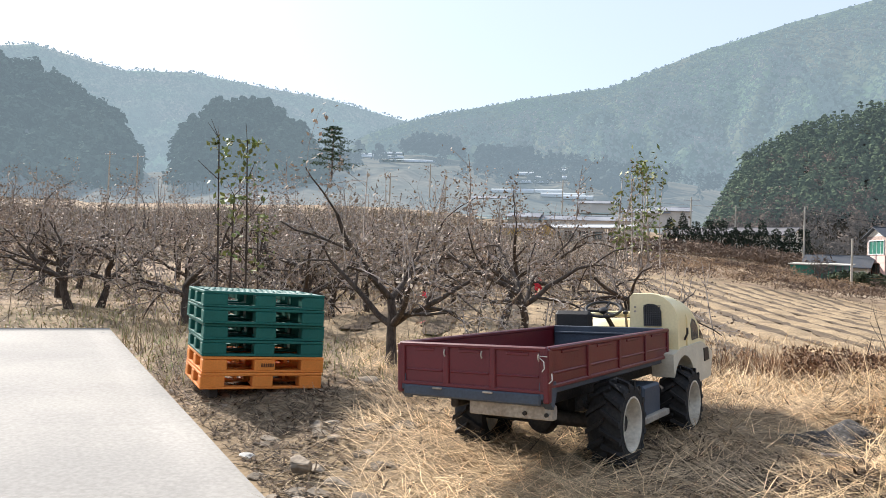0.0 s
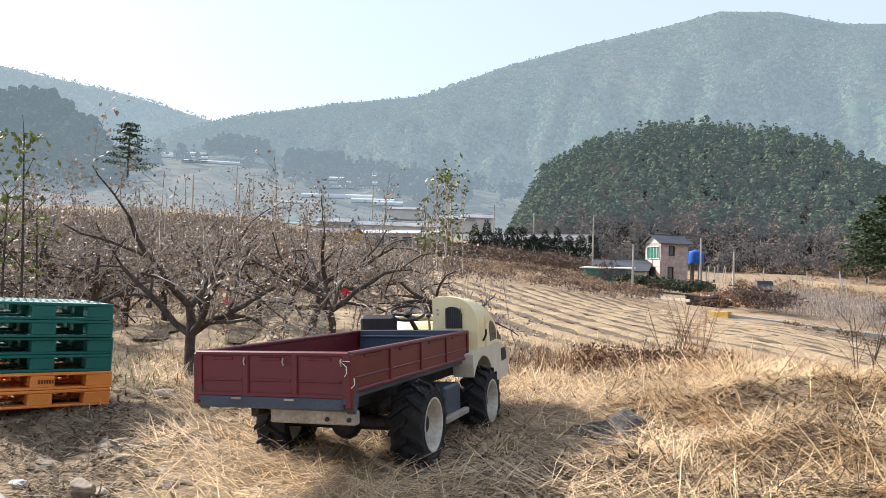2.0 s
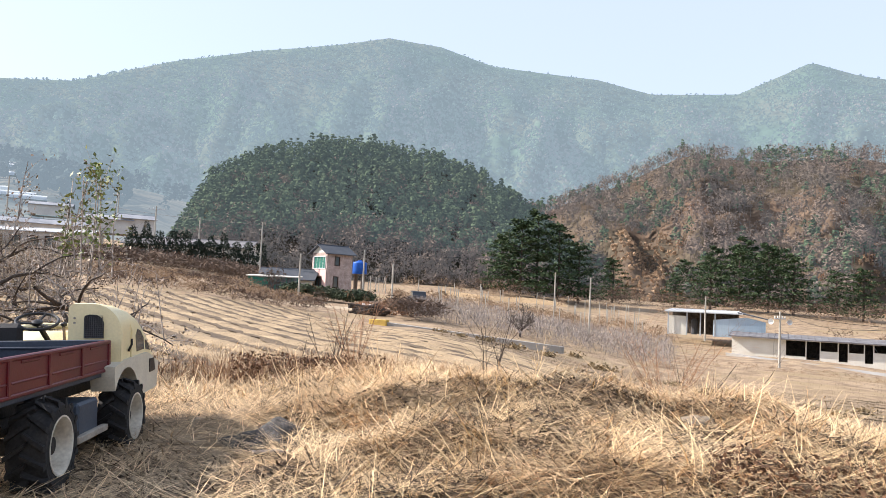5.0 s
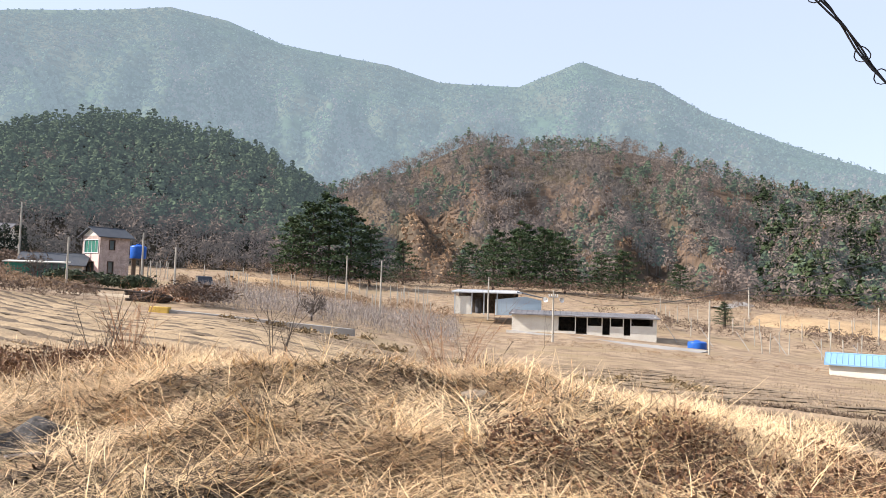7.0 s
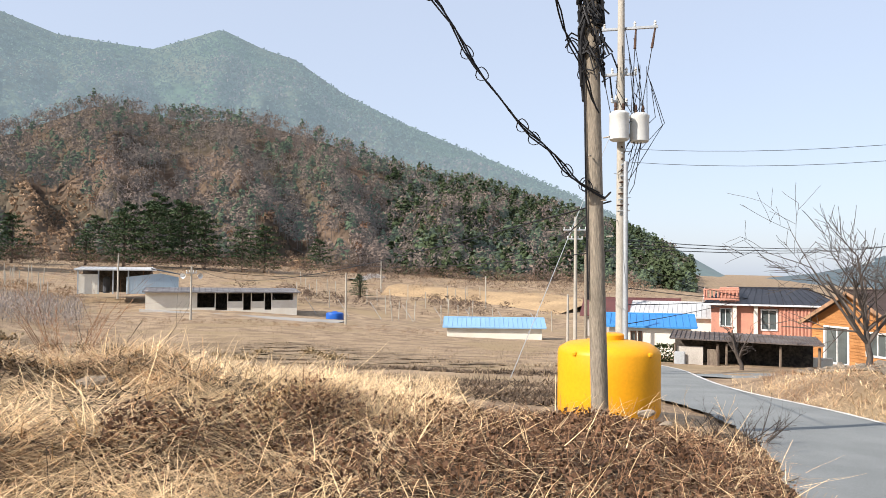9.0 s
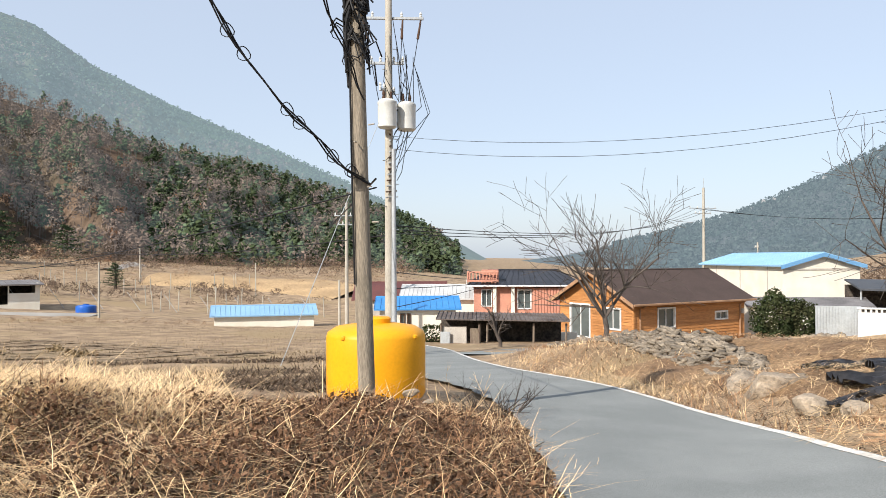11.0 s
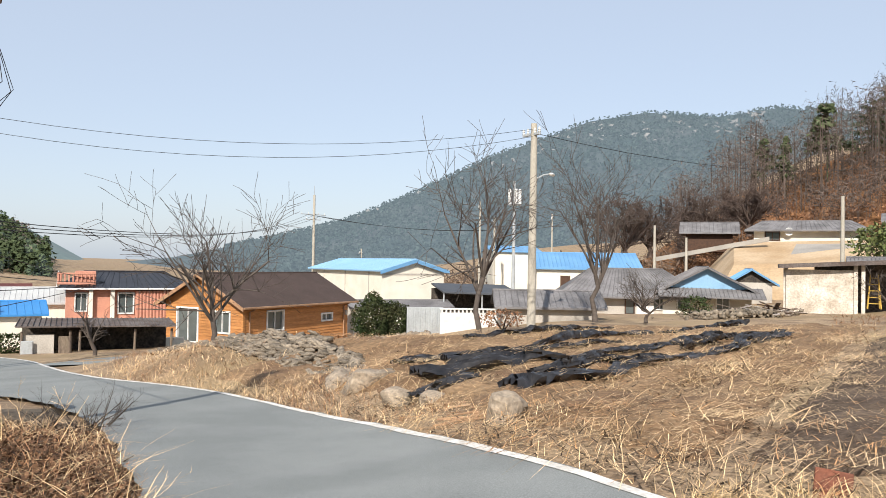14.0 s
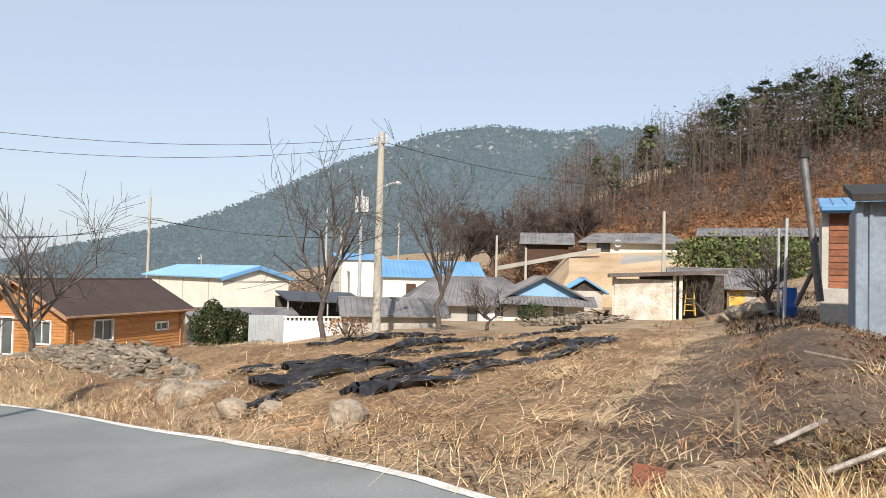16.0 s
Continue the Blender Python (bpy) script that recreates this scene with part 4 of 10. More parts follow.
def cowl_loft(stations, x0, x1, z0, grow_by=0.0):
    """A hood of rounded cross-sections: flat inner side, one large rounded outer shoulder."""
    s, n = Shape(), 0
    for y, top, r in stations:
        g = grow_by
        row = [(x0 - g, y, z0), (x0 - g, y, top - 0.03 + g), (x0 - g + 0.03, y, top + g)]
        row += [(x1 + g - r + r * math.sin(radians(a)), y, top + g - r + r * math.cos(radians(a))) for a in range(0, 91, 15)]
        row.append((x1 + g, y, z0))
        n = len(row)
        s.v += row
    m = len(stations)
    s.f += [(i * n + k, i * n + k + 1, (i + 1) * n + k + 1, (i + 1) * n + k) for i in range(m - 1) for k in range(n - 1)]
    s.f += [tuple(range(n)), tuple(reversed(range((m - 1) * n, m * n)))]
    return s


part("cowl", cowl_loft(COWL, 0.20, 0.605, 0.66), cream_paint, truck, "cream plastic engine cowl", smooth=True)
part("cowl_rim", cowl_loft(((2.545, 1.205, 0.25), (2.60, 1.21, 0.25)), 0.20, 0.605, 0.66, 0.016), cream_paint, truck, "raised cream rim round the cowl", smooth=True)
part("cowl_seam", Shape().tube([(0.612, 2.86 + 0.0 * k, 0.68 + 0.06 * k) for k in range(6)] + [(0.585, 2.85, 1.06), (0.53, 2.84, 1.15), (0.44, 2.84, 1.195), (0.30, 2.84, 1.203)], 0.010, 6), cream_paint, truck)
DASH = ((2.90, 0.90, 0.05), (2.96, 0.965, 0.06), (3.08, 0.975, 0.08), (3.24, 0.94, 0.09), (3.40, 0.87, 0.09), (3.54, 0.78, 0.08), (3.65, 0.67, 0.05))
part("dash_cowl", cowl_loft(DASH, -0.60, 0.205, 0.62), cream_paint, truck, "low cream front cowl", smooth=True)
part("grab_rail", Shape().tube([(-0.50, 2.90, 0.78), (-0.49, 2.89, 0.93), (-0.40, 2.885, 1.0), (-0.20, 2.88, 1.025), (0.10, 2.88, 1.02), (0.18, 2.88, 1.0)], 0.028, 8), cream_paint, truck, smooth=True)
gr = Shape().prism([(0.315, 0.93), (0.475, 0.93), (0.475, 1.06), (0.455, 1.10), (0.42, 1.125), (0.36, 1.13), (0.325, 1.12), (0.315, 1.10)], 2.532, 2.546, "y")
grille = part("grille", gr, black_vinyl, truck, "black mesh grille in the cowl")
wires_g = Shape()
for k in range(9):
    wires_g.box((0.325 + k * 0.0175, 2.529, 1.02), (0.004, 0.006, 0.18))
for k in range(12):
    wires_g.box((0.395, 2.529, 0.935 + k * 0.0165), (0.155, 0.006, 0.004))
part("wire_mesh", wires_g, mesh_grey, grille)
for z in (1.10, 1.06):
    part("screw", Shape().lathe([(0.01, 0), (0.01, 0.008)], 8, "y", (0.235, 2.545, z)), bare_steel, truck)
part("side_window", Shape().prism([(3.04, 0.78), (3.0, 0.93), (3.05, 0.985), (3.14, 0.965), (3.24, 0.90), (3.27, 0.79)], 0.598, 0.610, "x"), dark_glass, truck, "dark side window of the cowl")
part("side_window", Shape().prism([(3.32, 0.785), (3.30, 0.875), (3.35, 0.86), (3.44, 0.80), (3.46, 0.765)], 0.598, 0.610, "x"), dark_glass, truck, "small dark front quarter window")
part("side_vent", Shape().prism([(3.36, 0.56), (3.34, 0.69), (3.50, 0.69), (3.54, 0.57)], 0.632, 0.642, "x"), black_vinyl, truck, "dark louvre in the wing")
for s in (-1, 1):
    arch = [(2.34, 0.62)]
    arch += [(2.68 + 0.36 * math.cos(math.radians(a)), 0.33 + 0.34 * math.sin(math.radians(a))) for a in range(150, 9, -15)]
    arch += [(3.15, 0.38), (3.62, 0.40), (3.68, 0.64), (3.30, 0.755), (2.60, 0.735), (2.34, 0.70)]
    x0, x1 = (0.44, 0.635) if s > 0 else (-0.635, -0.44)
    part("wing", Shape().prism(arch, x0, x1, "x"), wing_paint, truck, "pale grey wing over the front wheel")
part("bumper", Shape().box((0, 3.66, 0.44), (1.24, 0.10, 0.14), 0.03), bare_steel, truck, "grey front bumper")
part("mirror_stalk", Shape().tube([(0.61, 2.78, 0.80), (0.64, 2.77, 0.86), (0.64, 2.77, 0.91)], 0.010, 6), black_vinyl, truck)
part("seat", Shape().box((-0.36, 2.70, 0.80), (0.40, 0.34, 0.09), 0.035).box((-0.37, 2.55, 0.94), (0.38, 0.08, 0.24), 0.035), black_vinyl, truck, "black vinyl seat")
col = part("steering_column", Shape().tube([(-0.05, 3.0, 0.72), (-0.13, 2.74, 1.03)], 0.022, 8), black_metal, truck)
sw = Shape()
ring = [(0.165 * math.cos(a), 0.165 * math.sin(a), 0) for a in np.linspace(0, 2 * math.pi, 33)]
sw.tube(ring, 0.014, 8, caps=False)
for a in (90, 210, 330):
    sw.tube([(0, 0, -0.02), (0.16 * math.cos(radians(a)), 0.16 * math.sin(radians(a)), 0)], 0.011, 6)
sw.lathe([(0.04, -0.03), (0.045, 0), (0.02, 0.012), (0.0001, 0.012)], 14)
part("steering_wheel", sw, black_vinyl, truck, "black steering wheel", smooth=True, at=pose(-0.13, 2.70, 1.07, 22, 8, 0))
lever = part("lever", Shape().tube([(0.10, 2.72, 0.80), (0.09, 2.70, 1.03)], 0.012, 6), old_wood, truck)
part("knob", Shape().lathe([(0.0001, 0), (0.025, 0.01), (0.028, 0.03), (0.0001, 0.05)], 10, "z", (0.09, 2.70, 1.02)), black_vinyl, lever)

# ---------------------------------------------------------------- orchard
bark = mat("grey_brown_apple_bark", (0.05, 0.04, 0.033), (0.095, 0.075, 0.06), scale=14, fine=60, fine_amt=0.35, bump=0.7, rough=0.95, stretch=(1, 1, 0.4))
pale_bark = mat("pale_twig_bark", (0.46, 0.41, 0.37), (0.17, 0.135, 0.11), scale=8, fine=60, fine_amt=0.3, bump=0.4, rough=0.9)
dry_leaf = mat("withered_apple_leaves", (0.36, 0.27, 0.21), (0.27, 0.225, 0.155), scale=1.4, fine=30, fine_amt=0.3, bump=0, rough=0.7, islands=0.55)
green_leaf = mat("last_green_apple_leaves", (0.13, 0.19, 0.05), (0.20, 0.20, 0.07), scale=2.0, fine=30, fine_amt=0.3, bump=0, rough=0.6, islands=0.5)


def grow(rng, start, way, length, radius, depth, out, tips, droop=0.0, bend=0.35, split=(2, 4), keep=0.68):
    """Branches by splitting: fills out[depth] with (points, radii)."""
    n = 5
    pts, rad = [start.copy()], [radius]
    w = way / np.linalg.norm(way)
    p = start.copy()
    for i in range(n):
        w = w + rng.normal(0, bend / n, 3) + np.array([0, 0, -droop / n])
        w /= np.linalg.norm(w)
        p = p + w * length / n
        pts.append(p.copy())
        rad.append(radius * (1 - 0.55 * (i + 1) / n))
    out.setdefault(depth, []).append((pts, rad))
    tips.append((pts, depth))
    if depth <= 0:
        return
    for _ in range(rng.integers(*split) + 1):
        k = rng.integers(1, n + 1)
        side = rng.normal(size=3)
        side -= w * (side @ w)
        side /= np.linalg.norm(side)
        ang = rng.uniform(0.4, 1.15)
        nw = w * math.cos(ang) + side * math.sin(ang) + np.array([0, 0, 0.18])
        grow(rng, np.array(pts[k]), nw, length * keep * rng.uniform(0.7, 1.25), rad[k] * 0.68, depth - 1, out, tips, droop, bend, split, keep)


def branch_mesh(rows, n, name, material):
    """Tubes along many branches as one mesh."""
    V, F, o = [], [], 0
    ca = np.array([[math.cos(2 * math.pi * k / n), math.sin(2 * math.pi * k / n)] for k in range(n)])
    for pts, rad in rows:
        P = np.array(pts)
        d = np.gradient(P, axis=0)
        d /= np.linalg.norm(d, axis=1)[:, None] + 1e-9
        ref = np.array([0, 0, 1.0]) if abs(d[0, 2]) < 0.8 else np.array([1.0, 0, 0])
        a = np.cross(d, ref)
        a /= np.linalg.norm(a, axis=1)[:, None] + 1e-9
        b = np.cross(d, a)
        R = np.array(rad)[:, None, None]
        V.append((P[:, None] + (a[:, None] * ca[None, :, :1] + b[:, None] * ca[None, :, 1:]) * R).reshape(-1, 3))
        m = len(P)
        i, k = np.meshgrid(np.arange(m - 1), np.arange(n), indexing="ij")
        F.append((np.stack([i * n + k, i * n + (k + 1) % n, (i + 1) * n + (k + 1) % n, (i + 1) * n + k], -1) + o).reshape(-1, 4))
        o += m * n
    return npmesh(name, np.concatenate(V), np.concatenate(F), material, True)


def leaf_cloud(rng, tips, per, size, maxdepth, name, material, spread=0.06):
    C = []
    for pts, depth in tips:
        if depth <= maxdepth:
            P = np.array(pts[1:])
            k = rng.integers(0, len(P), per)
            C.append(P[k] + rng.normal(0, spread, (per, 3)))
    C = np.concatenate(C)
    V, F = tufts(C, size * rng.uniform(0.6, 1.3, len(C)), rng, 0.2)
    return npmesh(name, V, F, material)


def apple_tree(seed, label, height=1.0, leaves=7, shoots=10, leaf_mat=None, at=None, limbs=5, group="orchard trees"):
    rng = np.random.default_rng(seed)
    out, tips = {}, []
    t = thing("apple_tree", label, "tree", at, group=group)
    lean = rng.normal(0, 0.12, 2)
    tp = [np.array([0, 0, -0.05])]
    for k in range(1, 6):
        tp.append(np.array([lean[0] * k / 5 + rng.normal(0, 0.02), lean[1] * k / 5 + rng.normal(0, 0.02), 0.17 * k * height]))
    trunk_rows = [(tp, [0.095, 0.072, 0.064, 0.06, 0.058, 0.055])]
    for k in range(limbs):
        a = 2 * math.pi * (k + rng.uniform(-0.25, 0.25)) / limbs
        st = tp[rng.integers(3, 6)]
        grow(rng, st, np.array([math.cos(a), math.sin(a), rng.uniform(0.35, 0.9)]), rng.uniform(0.95, 1.35) * height, 0.046, 3, out, tips, droop=0.25, bend=0.75)
    for k in range(shoots):
        row = out[rng.integers(1, 4)]
        pts, _ = row[rng.integers(0, len(row))]
        st = np.array(pts[rng.integers(1, 6)])
        grow(rng, st, np.array([rng.normal(0, 0.12), rng.normal(0, 0.12), 1.0]), rng.uniform(0.5, 1.1) * height, 0.012, 1, out, tips, bend=0.2, split=(1, 3), keep=0.4)
    part("trunk", branch_mesh(trunk_rows + out[3], 8, "trunk", bark), bark, t, "dark rough trunk and limbs")
    part("branch_growth", branch_mesh(out[2], 5, "branches", bark), bark, t, kind="stuff")
    part("twig_growth", branch_mesh(out[1] + out[0], 3, "twigs", pale_bark), pale_bark, t, "pale bare twigs", kind="stuff")
    part("crown", leaf_cloud(rng, tips, leaves, 0.032, 1, "crown", leaf_mat or dry_leaf), leaf_mat or dry_leaf, t, "withered brown leaves", kind="stuff")
    return t


ORCHARD = "old apple tree with withered leaves in a bare orchard"
kinds = [apple_tree(100 + k, ORCHARD, (1.0, 1.1, 0.95, 1.05, 1.0)[k], at=Matrix.Translation(pol(a, d)) @ pose(0, 0, 0, 0, 0, 40 * k))
         for k, (a, d) in enumerate(((-63.6, 9.6), (-53.5, 12.2), (-78.5, 14.0), (-70.5, 13.5), (-86.5, 18.0)))]
leafy = apple_tree(120, "apple tree still holding green leaves on upright shoots", 1.0, 4, 14, at=Matrix.Translation(pol(-46.3, 12.6)))
# tall leafy shoots on that tree
rng = np.random.default_rng(121)
sh_out, sh_tips = {}, []
for k in range(9):
    a = rng.uniform(0, 6.28)
    grow(rng, np.array([0.35 * math.cos(a) + 0.15, 0.35 * math.sin(a), 1.5]), np.array([rng.normal(0, 0.1), rng.normal(0, 0.1), 1]), rng.uniform(1.0, 1.75), 0.014, 1, sh_out, sh_tips, bend=0.15, split=(2, 4), keep=0.3)
part("shoot_growth", branch_mesh(sh_out[1] + sh_out[0], 3, "shoots", pale_bark), pale_bark, leafy, kind="stuff")
part("green_crown", leaf_cloud(rng, sh_tips, 14, 0.045, 1, "green_crown", green_leaf, 0.05), green_leaf, leafy, "last green leaves on the shoots", kind="stuff")
spots = []
rng = np.random.default_rng(5)
for row in range(9):
    for k in range(16):
        d = 12.5 + row * 4.3 + rng.normal(0, 0.5)
        az = -94 + k * (46 / 15) * (14 / d) ** 0.0 + rng.normal(0, 0.8) + (row % 2) * 1.5
        lim = np.interp(row, [0, 3, 8], [-56, -50, -46])
        if az > lim or rng.uniform() < (0.62 if row == 0 else 0.35):
            continue
        if row == 0 and -83 < az < -66 and d < 13.2:
            continue
        if az < -84 and d < 15:
            continue
        spots.append((az, d))
for az, d in spots:
    m = Matrix.Translation(pol(az, d)) @ pose(0, 0, 0, 0, 0, rng.uniform(0, 360)) @ Matrix.Scale(rng.uniform(0.9, 1.2), 4)
    copy_thing(kinds[rng.integers(0, 5)], m)

# Tall stakes with leafy shoots behind the pallets
for k, (az, d, h) in enumerate(((-76.2, 11.5, 2.95), (-74.2, 11.8, 3.0), (-75.3, 11.2, 2.1), (-73.4, 12.5, 1.9))):
    rng = np.random.default_rng(300 + k)
    st = thing("sapling", "thin upright apple sapling with a few leaves at its tip", "sapling", Matrix.Translation(pol(az, d)), group="upright saplings")
    o, tp = {}, []
    grow(rng, np.array([0, 0, 0.0]), np.array([0, 0, 1.0]), h, 0.02, 1, o, tp, bend=0.06, split=(5, 8), keep=0.12)
    part("stem", branch_mesh(o[1] + o[0], 4, "stem", bark), bark, st)
    P = np.array([[rng.normal(0, 0.12), rng.normal(0, 0.12), h - rng.uniform(0, 1) ** 2 * 0.9] for _ in range(70)])
    V, F = tufts(P, np.full(70, 0.06), rng, 0.2)
    part("leaves", npmesh("leaves", V, F, green_leaf), green_leaf, st, kind="stuff")


# ---------------------------------------------------------------- straw, grass and litter
straw = mat("dry_straw", (0.80, 0.59, 0.35), (0.50, 0.345, 0.19), scale=1.3, fine=30, fine_amt=0.3, bump=0, rough=0.75, islands=0.55, world_space=True)
dark_straw = mat("trampled_grey_straw", (0.38, 0.29, 0.185), (0.22, 0.16, 0.10), scale=1.3, fine=30, fine_amt=0.25, bump=0, rough=0.8, islands=0.45, world_space=True)
bramble_leaf = mat("dead_brown_bramble", (0.22, 0.115, 0.06), (0.32, 0.18, 0.095), scale=1.2, fine=30, fine_amt=0.3, bump=0, rough=0.8, islands=0.5, world_space=True)
rust_grass = mat("rust_dry_weeds", (0.52, 0.295, 0.13), (0.38, 0.22, 0.11), scale=1.2, fine=30, fine_amt=0.3, bump=0, rough=0.8, islands=0.45, world_space=True)
pale_grass = mat("pale_tussock_grass", (0.80, 0.59, 0.33), (0.58, 0.40, 0.21), scale=1.2, fine=30, fine_amt=0.25, bump=0, rough=0.75, islands=0.4, world_space=True)
faded_green = mat("faded_green_grass", (0.25, 0.27, 0.10), (0.36, 0.29, 0.14), scale=1.5, fine=30, fine_amt=0.3, bump=0, rough=0.8, islands=0.4, world_space=True)


def scatter(rng, n, az, d, near=1.0):
    a = np.radians(rng.uniform(*az, n))
    r = d[0] + (d[1] - d[0]) * rng.uniform(0, 1, n) ** near
    x, y = r * np.sin(a), r * np.cos(a)
    return x, y


def off_paving(x, y, margin=0.05):
    ok = road_gap(x, y) > HALF + margin
    return ok & ~((x > -13.1) & (x < -1.9) & (y < 1.6) & (y > -6.2))


def litter(name, label, seed, n, az, d, length, width, lean, material, curl=0.4, near=1.0, keep=None, lift=0.0, margin=0.05, segs=2, base=0.0):
    rng = np.random.default_rng(seed)
    x, y = scatter(rng, n, az, d, near)
    ok = off_paving(x, y, margin)
    if keep is not None:
        ok &= keep(x, y, rng)
    x, y = x[ok], y[ok]
    P = np.stack([x, y, ground_z(x, y) + base + lift * rng.uniform(0, 1, len(x))], 1)
    L = rng.uniform(*length, len(x))
    V, F = blades(P, L, rng.uniform(*width, len(x)), rng.uniform(*lean, len(x)), rng, segs, curl)
    return tagged(new(name, npmesh(name, V, F, material)), label, "dry grass", kind="stuff")


def patch(f, lo, seed=0):
    return lambda x, y, rng: (np.sin(x * f + seed) + np.sin(y * f * 1.3 + seed * 2 + x * 0.4) + rng.normal(0, 0.6, len(x))) > lo


def bunches(name, label, seed, n, per, az, d, length, width, material, size=0.14, spread=0.35, lean=(0.75, 1.35), curl=0.22, near=0.9, keep=None, lift=0.08, margin=0.1, segs=4, comb=None, base=0.0):
    """Stalks fallen in bunches, each bunch combed one way."""
    rng = np.random.default_rng(seed)
    x, y = scatter(rng, n, az, d, near)
    ok = off_paving(x, y, margin)
    if keep is not None:
        ok &= keep(x, y, rng)
    x, y = np.repeat(x[ok], per), np.repeat(y[ok], per)
    m = len(x)
    way = rng.uniform(0, 6.283, m // per) if comb is None else comb + np.pi * rng.integers(0, 2, m // per) + rng.normal(0, 0.3, m // per)
    a = np.repeat(way, per) + rng.normal(0, spread, m)
    L = np.repeat(rng.uniform(*length, m // per), per) * rng.uniform(0.7, 1.15, m)
    x, y = x + rng.normal(0, size, m), y + rng.normal(0, size, m)
    P = np.stack([x, y, ground_z(x, y) + base + np.repeat(rng.uniform(0, lift, m // per), per)], 1)
    V, F = blades(P, L, rng.uniform(*width, m), np.repeat(rng.uniform(*lean, m // per), per) + rng.normal(0, 0.12, m), rng, segs, curl, a)
    return tagged(new(name, npmesh(name, V, F, material)), label, "dry grass", kind="stuff")


def dead_leaves(name, label, seed, n, az, d, size, height, material, near=0.9, keep=None, margin=0.1):
    """Curled dead leaves hanging in the stems."""
    rng = np.random.default_rng(seed)
    x, y = scatter(rng, n, az, d, near)
    ok = off_paving(x, y, margin)
    if keep is not None:
        ok &= keep(x, y, rng)
    x, y = x[ok], y[ok]
    C = np.stack([x, y, ground_z(x, y) + 0.02 + height * rng.uniform(0, 1, len(x)) ** 1.3], 1)
    V, F = tufts(C, rng.uniform(*size, len(x)), rng, 0.1)
    return tagged(new(name, npmesh(name, V, F, material)), label, "dead leaves", kind="stuff")


LYING = (1.15, 1.62)
# Dark litter colour; in the heaps it paints the shade between stalks.
dark_mat = mat("dark_litter_and_gap_shade", (0.062, 0.042, 0.027), (0.105, 0.07, 0.042), scale=1.2, fine=30, fine_amt=0.3, bump=0, rough=0.95, islands=0.5, world_space=True)
litter("dark_litter", "dark blades painting the shaded gaps under the heaps", 20, 17000, (-34, 52), (2.8, 10.5), (0.08, 0.22), (0.010, 0.022), LYING, dark_mat, 0.3, 0.8, None, 0.05)
litter("dark_litter", "dark trampled litter in the yard", 19, 20000, (-80, -30), (2.8, 11), (0.05, 0.18), (0.006, 0.014), LYING, dark_mat, 0.3, 0.8, patch(1.3, -0.5, 4), 0.03)
litter("dark_litter", "dark litter on the plot and bank", 18, 9000, (48, 114), (4.8, 18), (0.05, 0.18), (0.006, 0.016), LYING, dark_mat, 0.3, 0.8, patch(1.0, -0.6, 6), 0.03)
litter("straw_litter", "loose golden rice straw lying on the ground", 21, 38000, (-66, -8), (2.6, 14), (0.12, 0.45), (0.0019, 0.004), LYING, straw, 0.15, 0.8, patch(1.1, -0.1), 0.05)
bunches("straw_litter", "trodden swaths of golden rice straw", 49, 640, 30, (-66, -22), (2.8, 12), (0.25, 0.6), (0.0018, 0.0038), straw, 0.14, 0.25, lean=(1.25, 1.6), curl=0.08, keep=patch(1.4, -0.2, 5), lift=0.05)
litter("straw_litter", "trampled greyish straw", 22, 26000, (-80, -20), (2.6, 13), (0.10, 0.35), (0.002, 0.005), LYING, dark_straw, 0.15, 0.8, None, 0.02)
litter("straw_litter", "loose straw at the field edge", 23, 24000, (-45, 22), (9, 19), (0.15, 0.5), (0.004, 0.008), (0.8, 1.5), straw, 0.3, 1.0, None, 0.03)
bunches("grass_heap", "combed bunches of golden dry grass stalks", 24, 1150, 26, (-31, 20), (3.4, 10.0), (0.2, 0.6), (0.0022, 0.0046), straw, 0.13, 0.38, lean=(1.1, 1.75), curl=0.12, keep=patch(2.2, -0.5, 3), lift=0.10)
bunches("grass_heap", "pale bleached bunches on the heap", 44, 420, 18, (-28, 20), (3.6, 9.6), (0.2, 0.5), (0.0025, 0.005), pale_grass, 0.10, 0.3, lean=(1.0, 1.6), curl=0.12, keep=patch(2.4, 0.0, 1), lift=0.11)
bunches("grass_heap", "rust-tinged bunches of dead stalks", 25, 460, 24, (-32, 22), (3.4, 9.8), (0.18, 0.5), (0.0022, 0.0045), rust_grass, 0.12, 0.4, lean=(1.1, 1.75), curl=0.15, keep=patch(1.6, 0.1, 8), lift=0.09)
litter("grass_heap", "single long stalks lying across the heap", 45, 2600, (-32, 24), (3.3, 10), (0.3, 0.9), (0.0024, 0.0048), (1.05, 1.7), pale_grass, 0.10, 0.9, None, 0.16, segs=4)
# Dark stalks added as the heap's shaded hollows.
litter("grass_heap", "dark stalks painting the shaded gaps deep in the heap", 50, 6500, (-32, 22), (3.3, 9.8), (0.15, 0.45), (0.004, 0.009), (1.1, 1.7), dark_mat, 0.25, 0.9, patch(2.0, -0.2, 6), 0.07, segs=3)
bunches("grass_tussock", "pale dry tussock grass", 26, 34, 46, (6, 21), (5.4, 8.2), (0.25, 0.45), (0.0022, 0.0045), pale_grass, 0.06, 0.9, lean=(0.7, 1.3), curl=0.35, lift=0.02)
leaf_brown = mat("dark_curled_dead_leaves", (0.085, 0.046, 0.027), (0.15, 0.08, 0.042), scale=1.5, fine=30, fine_amt=0.3, bump=0, rough=0.85, islands=0.55, world_space=True)
dead_leaves("bramble_leaves", "dark curled dead leaves in the brambles", 46, 30000, (11, 50), (3.0, 9.0), (0.014, 0.034), 0.17, leaf_brown, 0.8, patch(1.5, -0.9, 2))
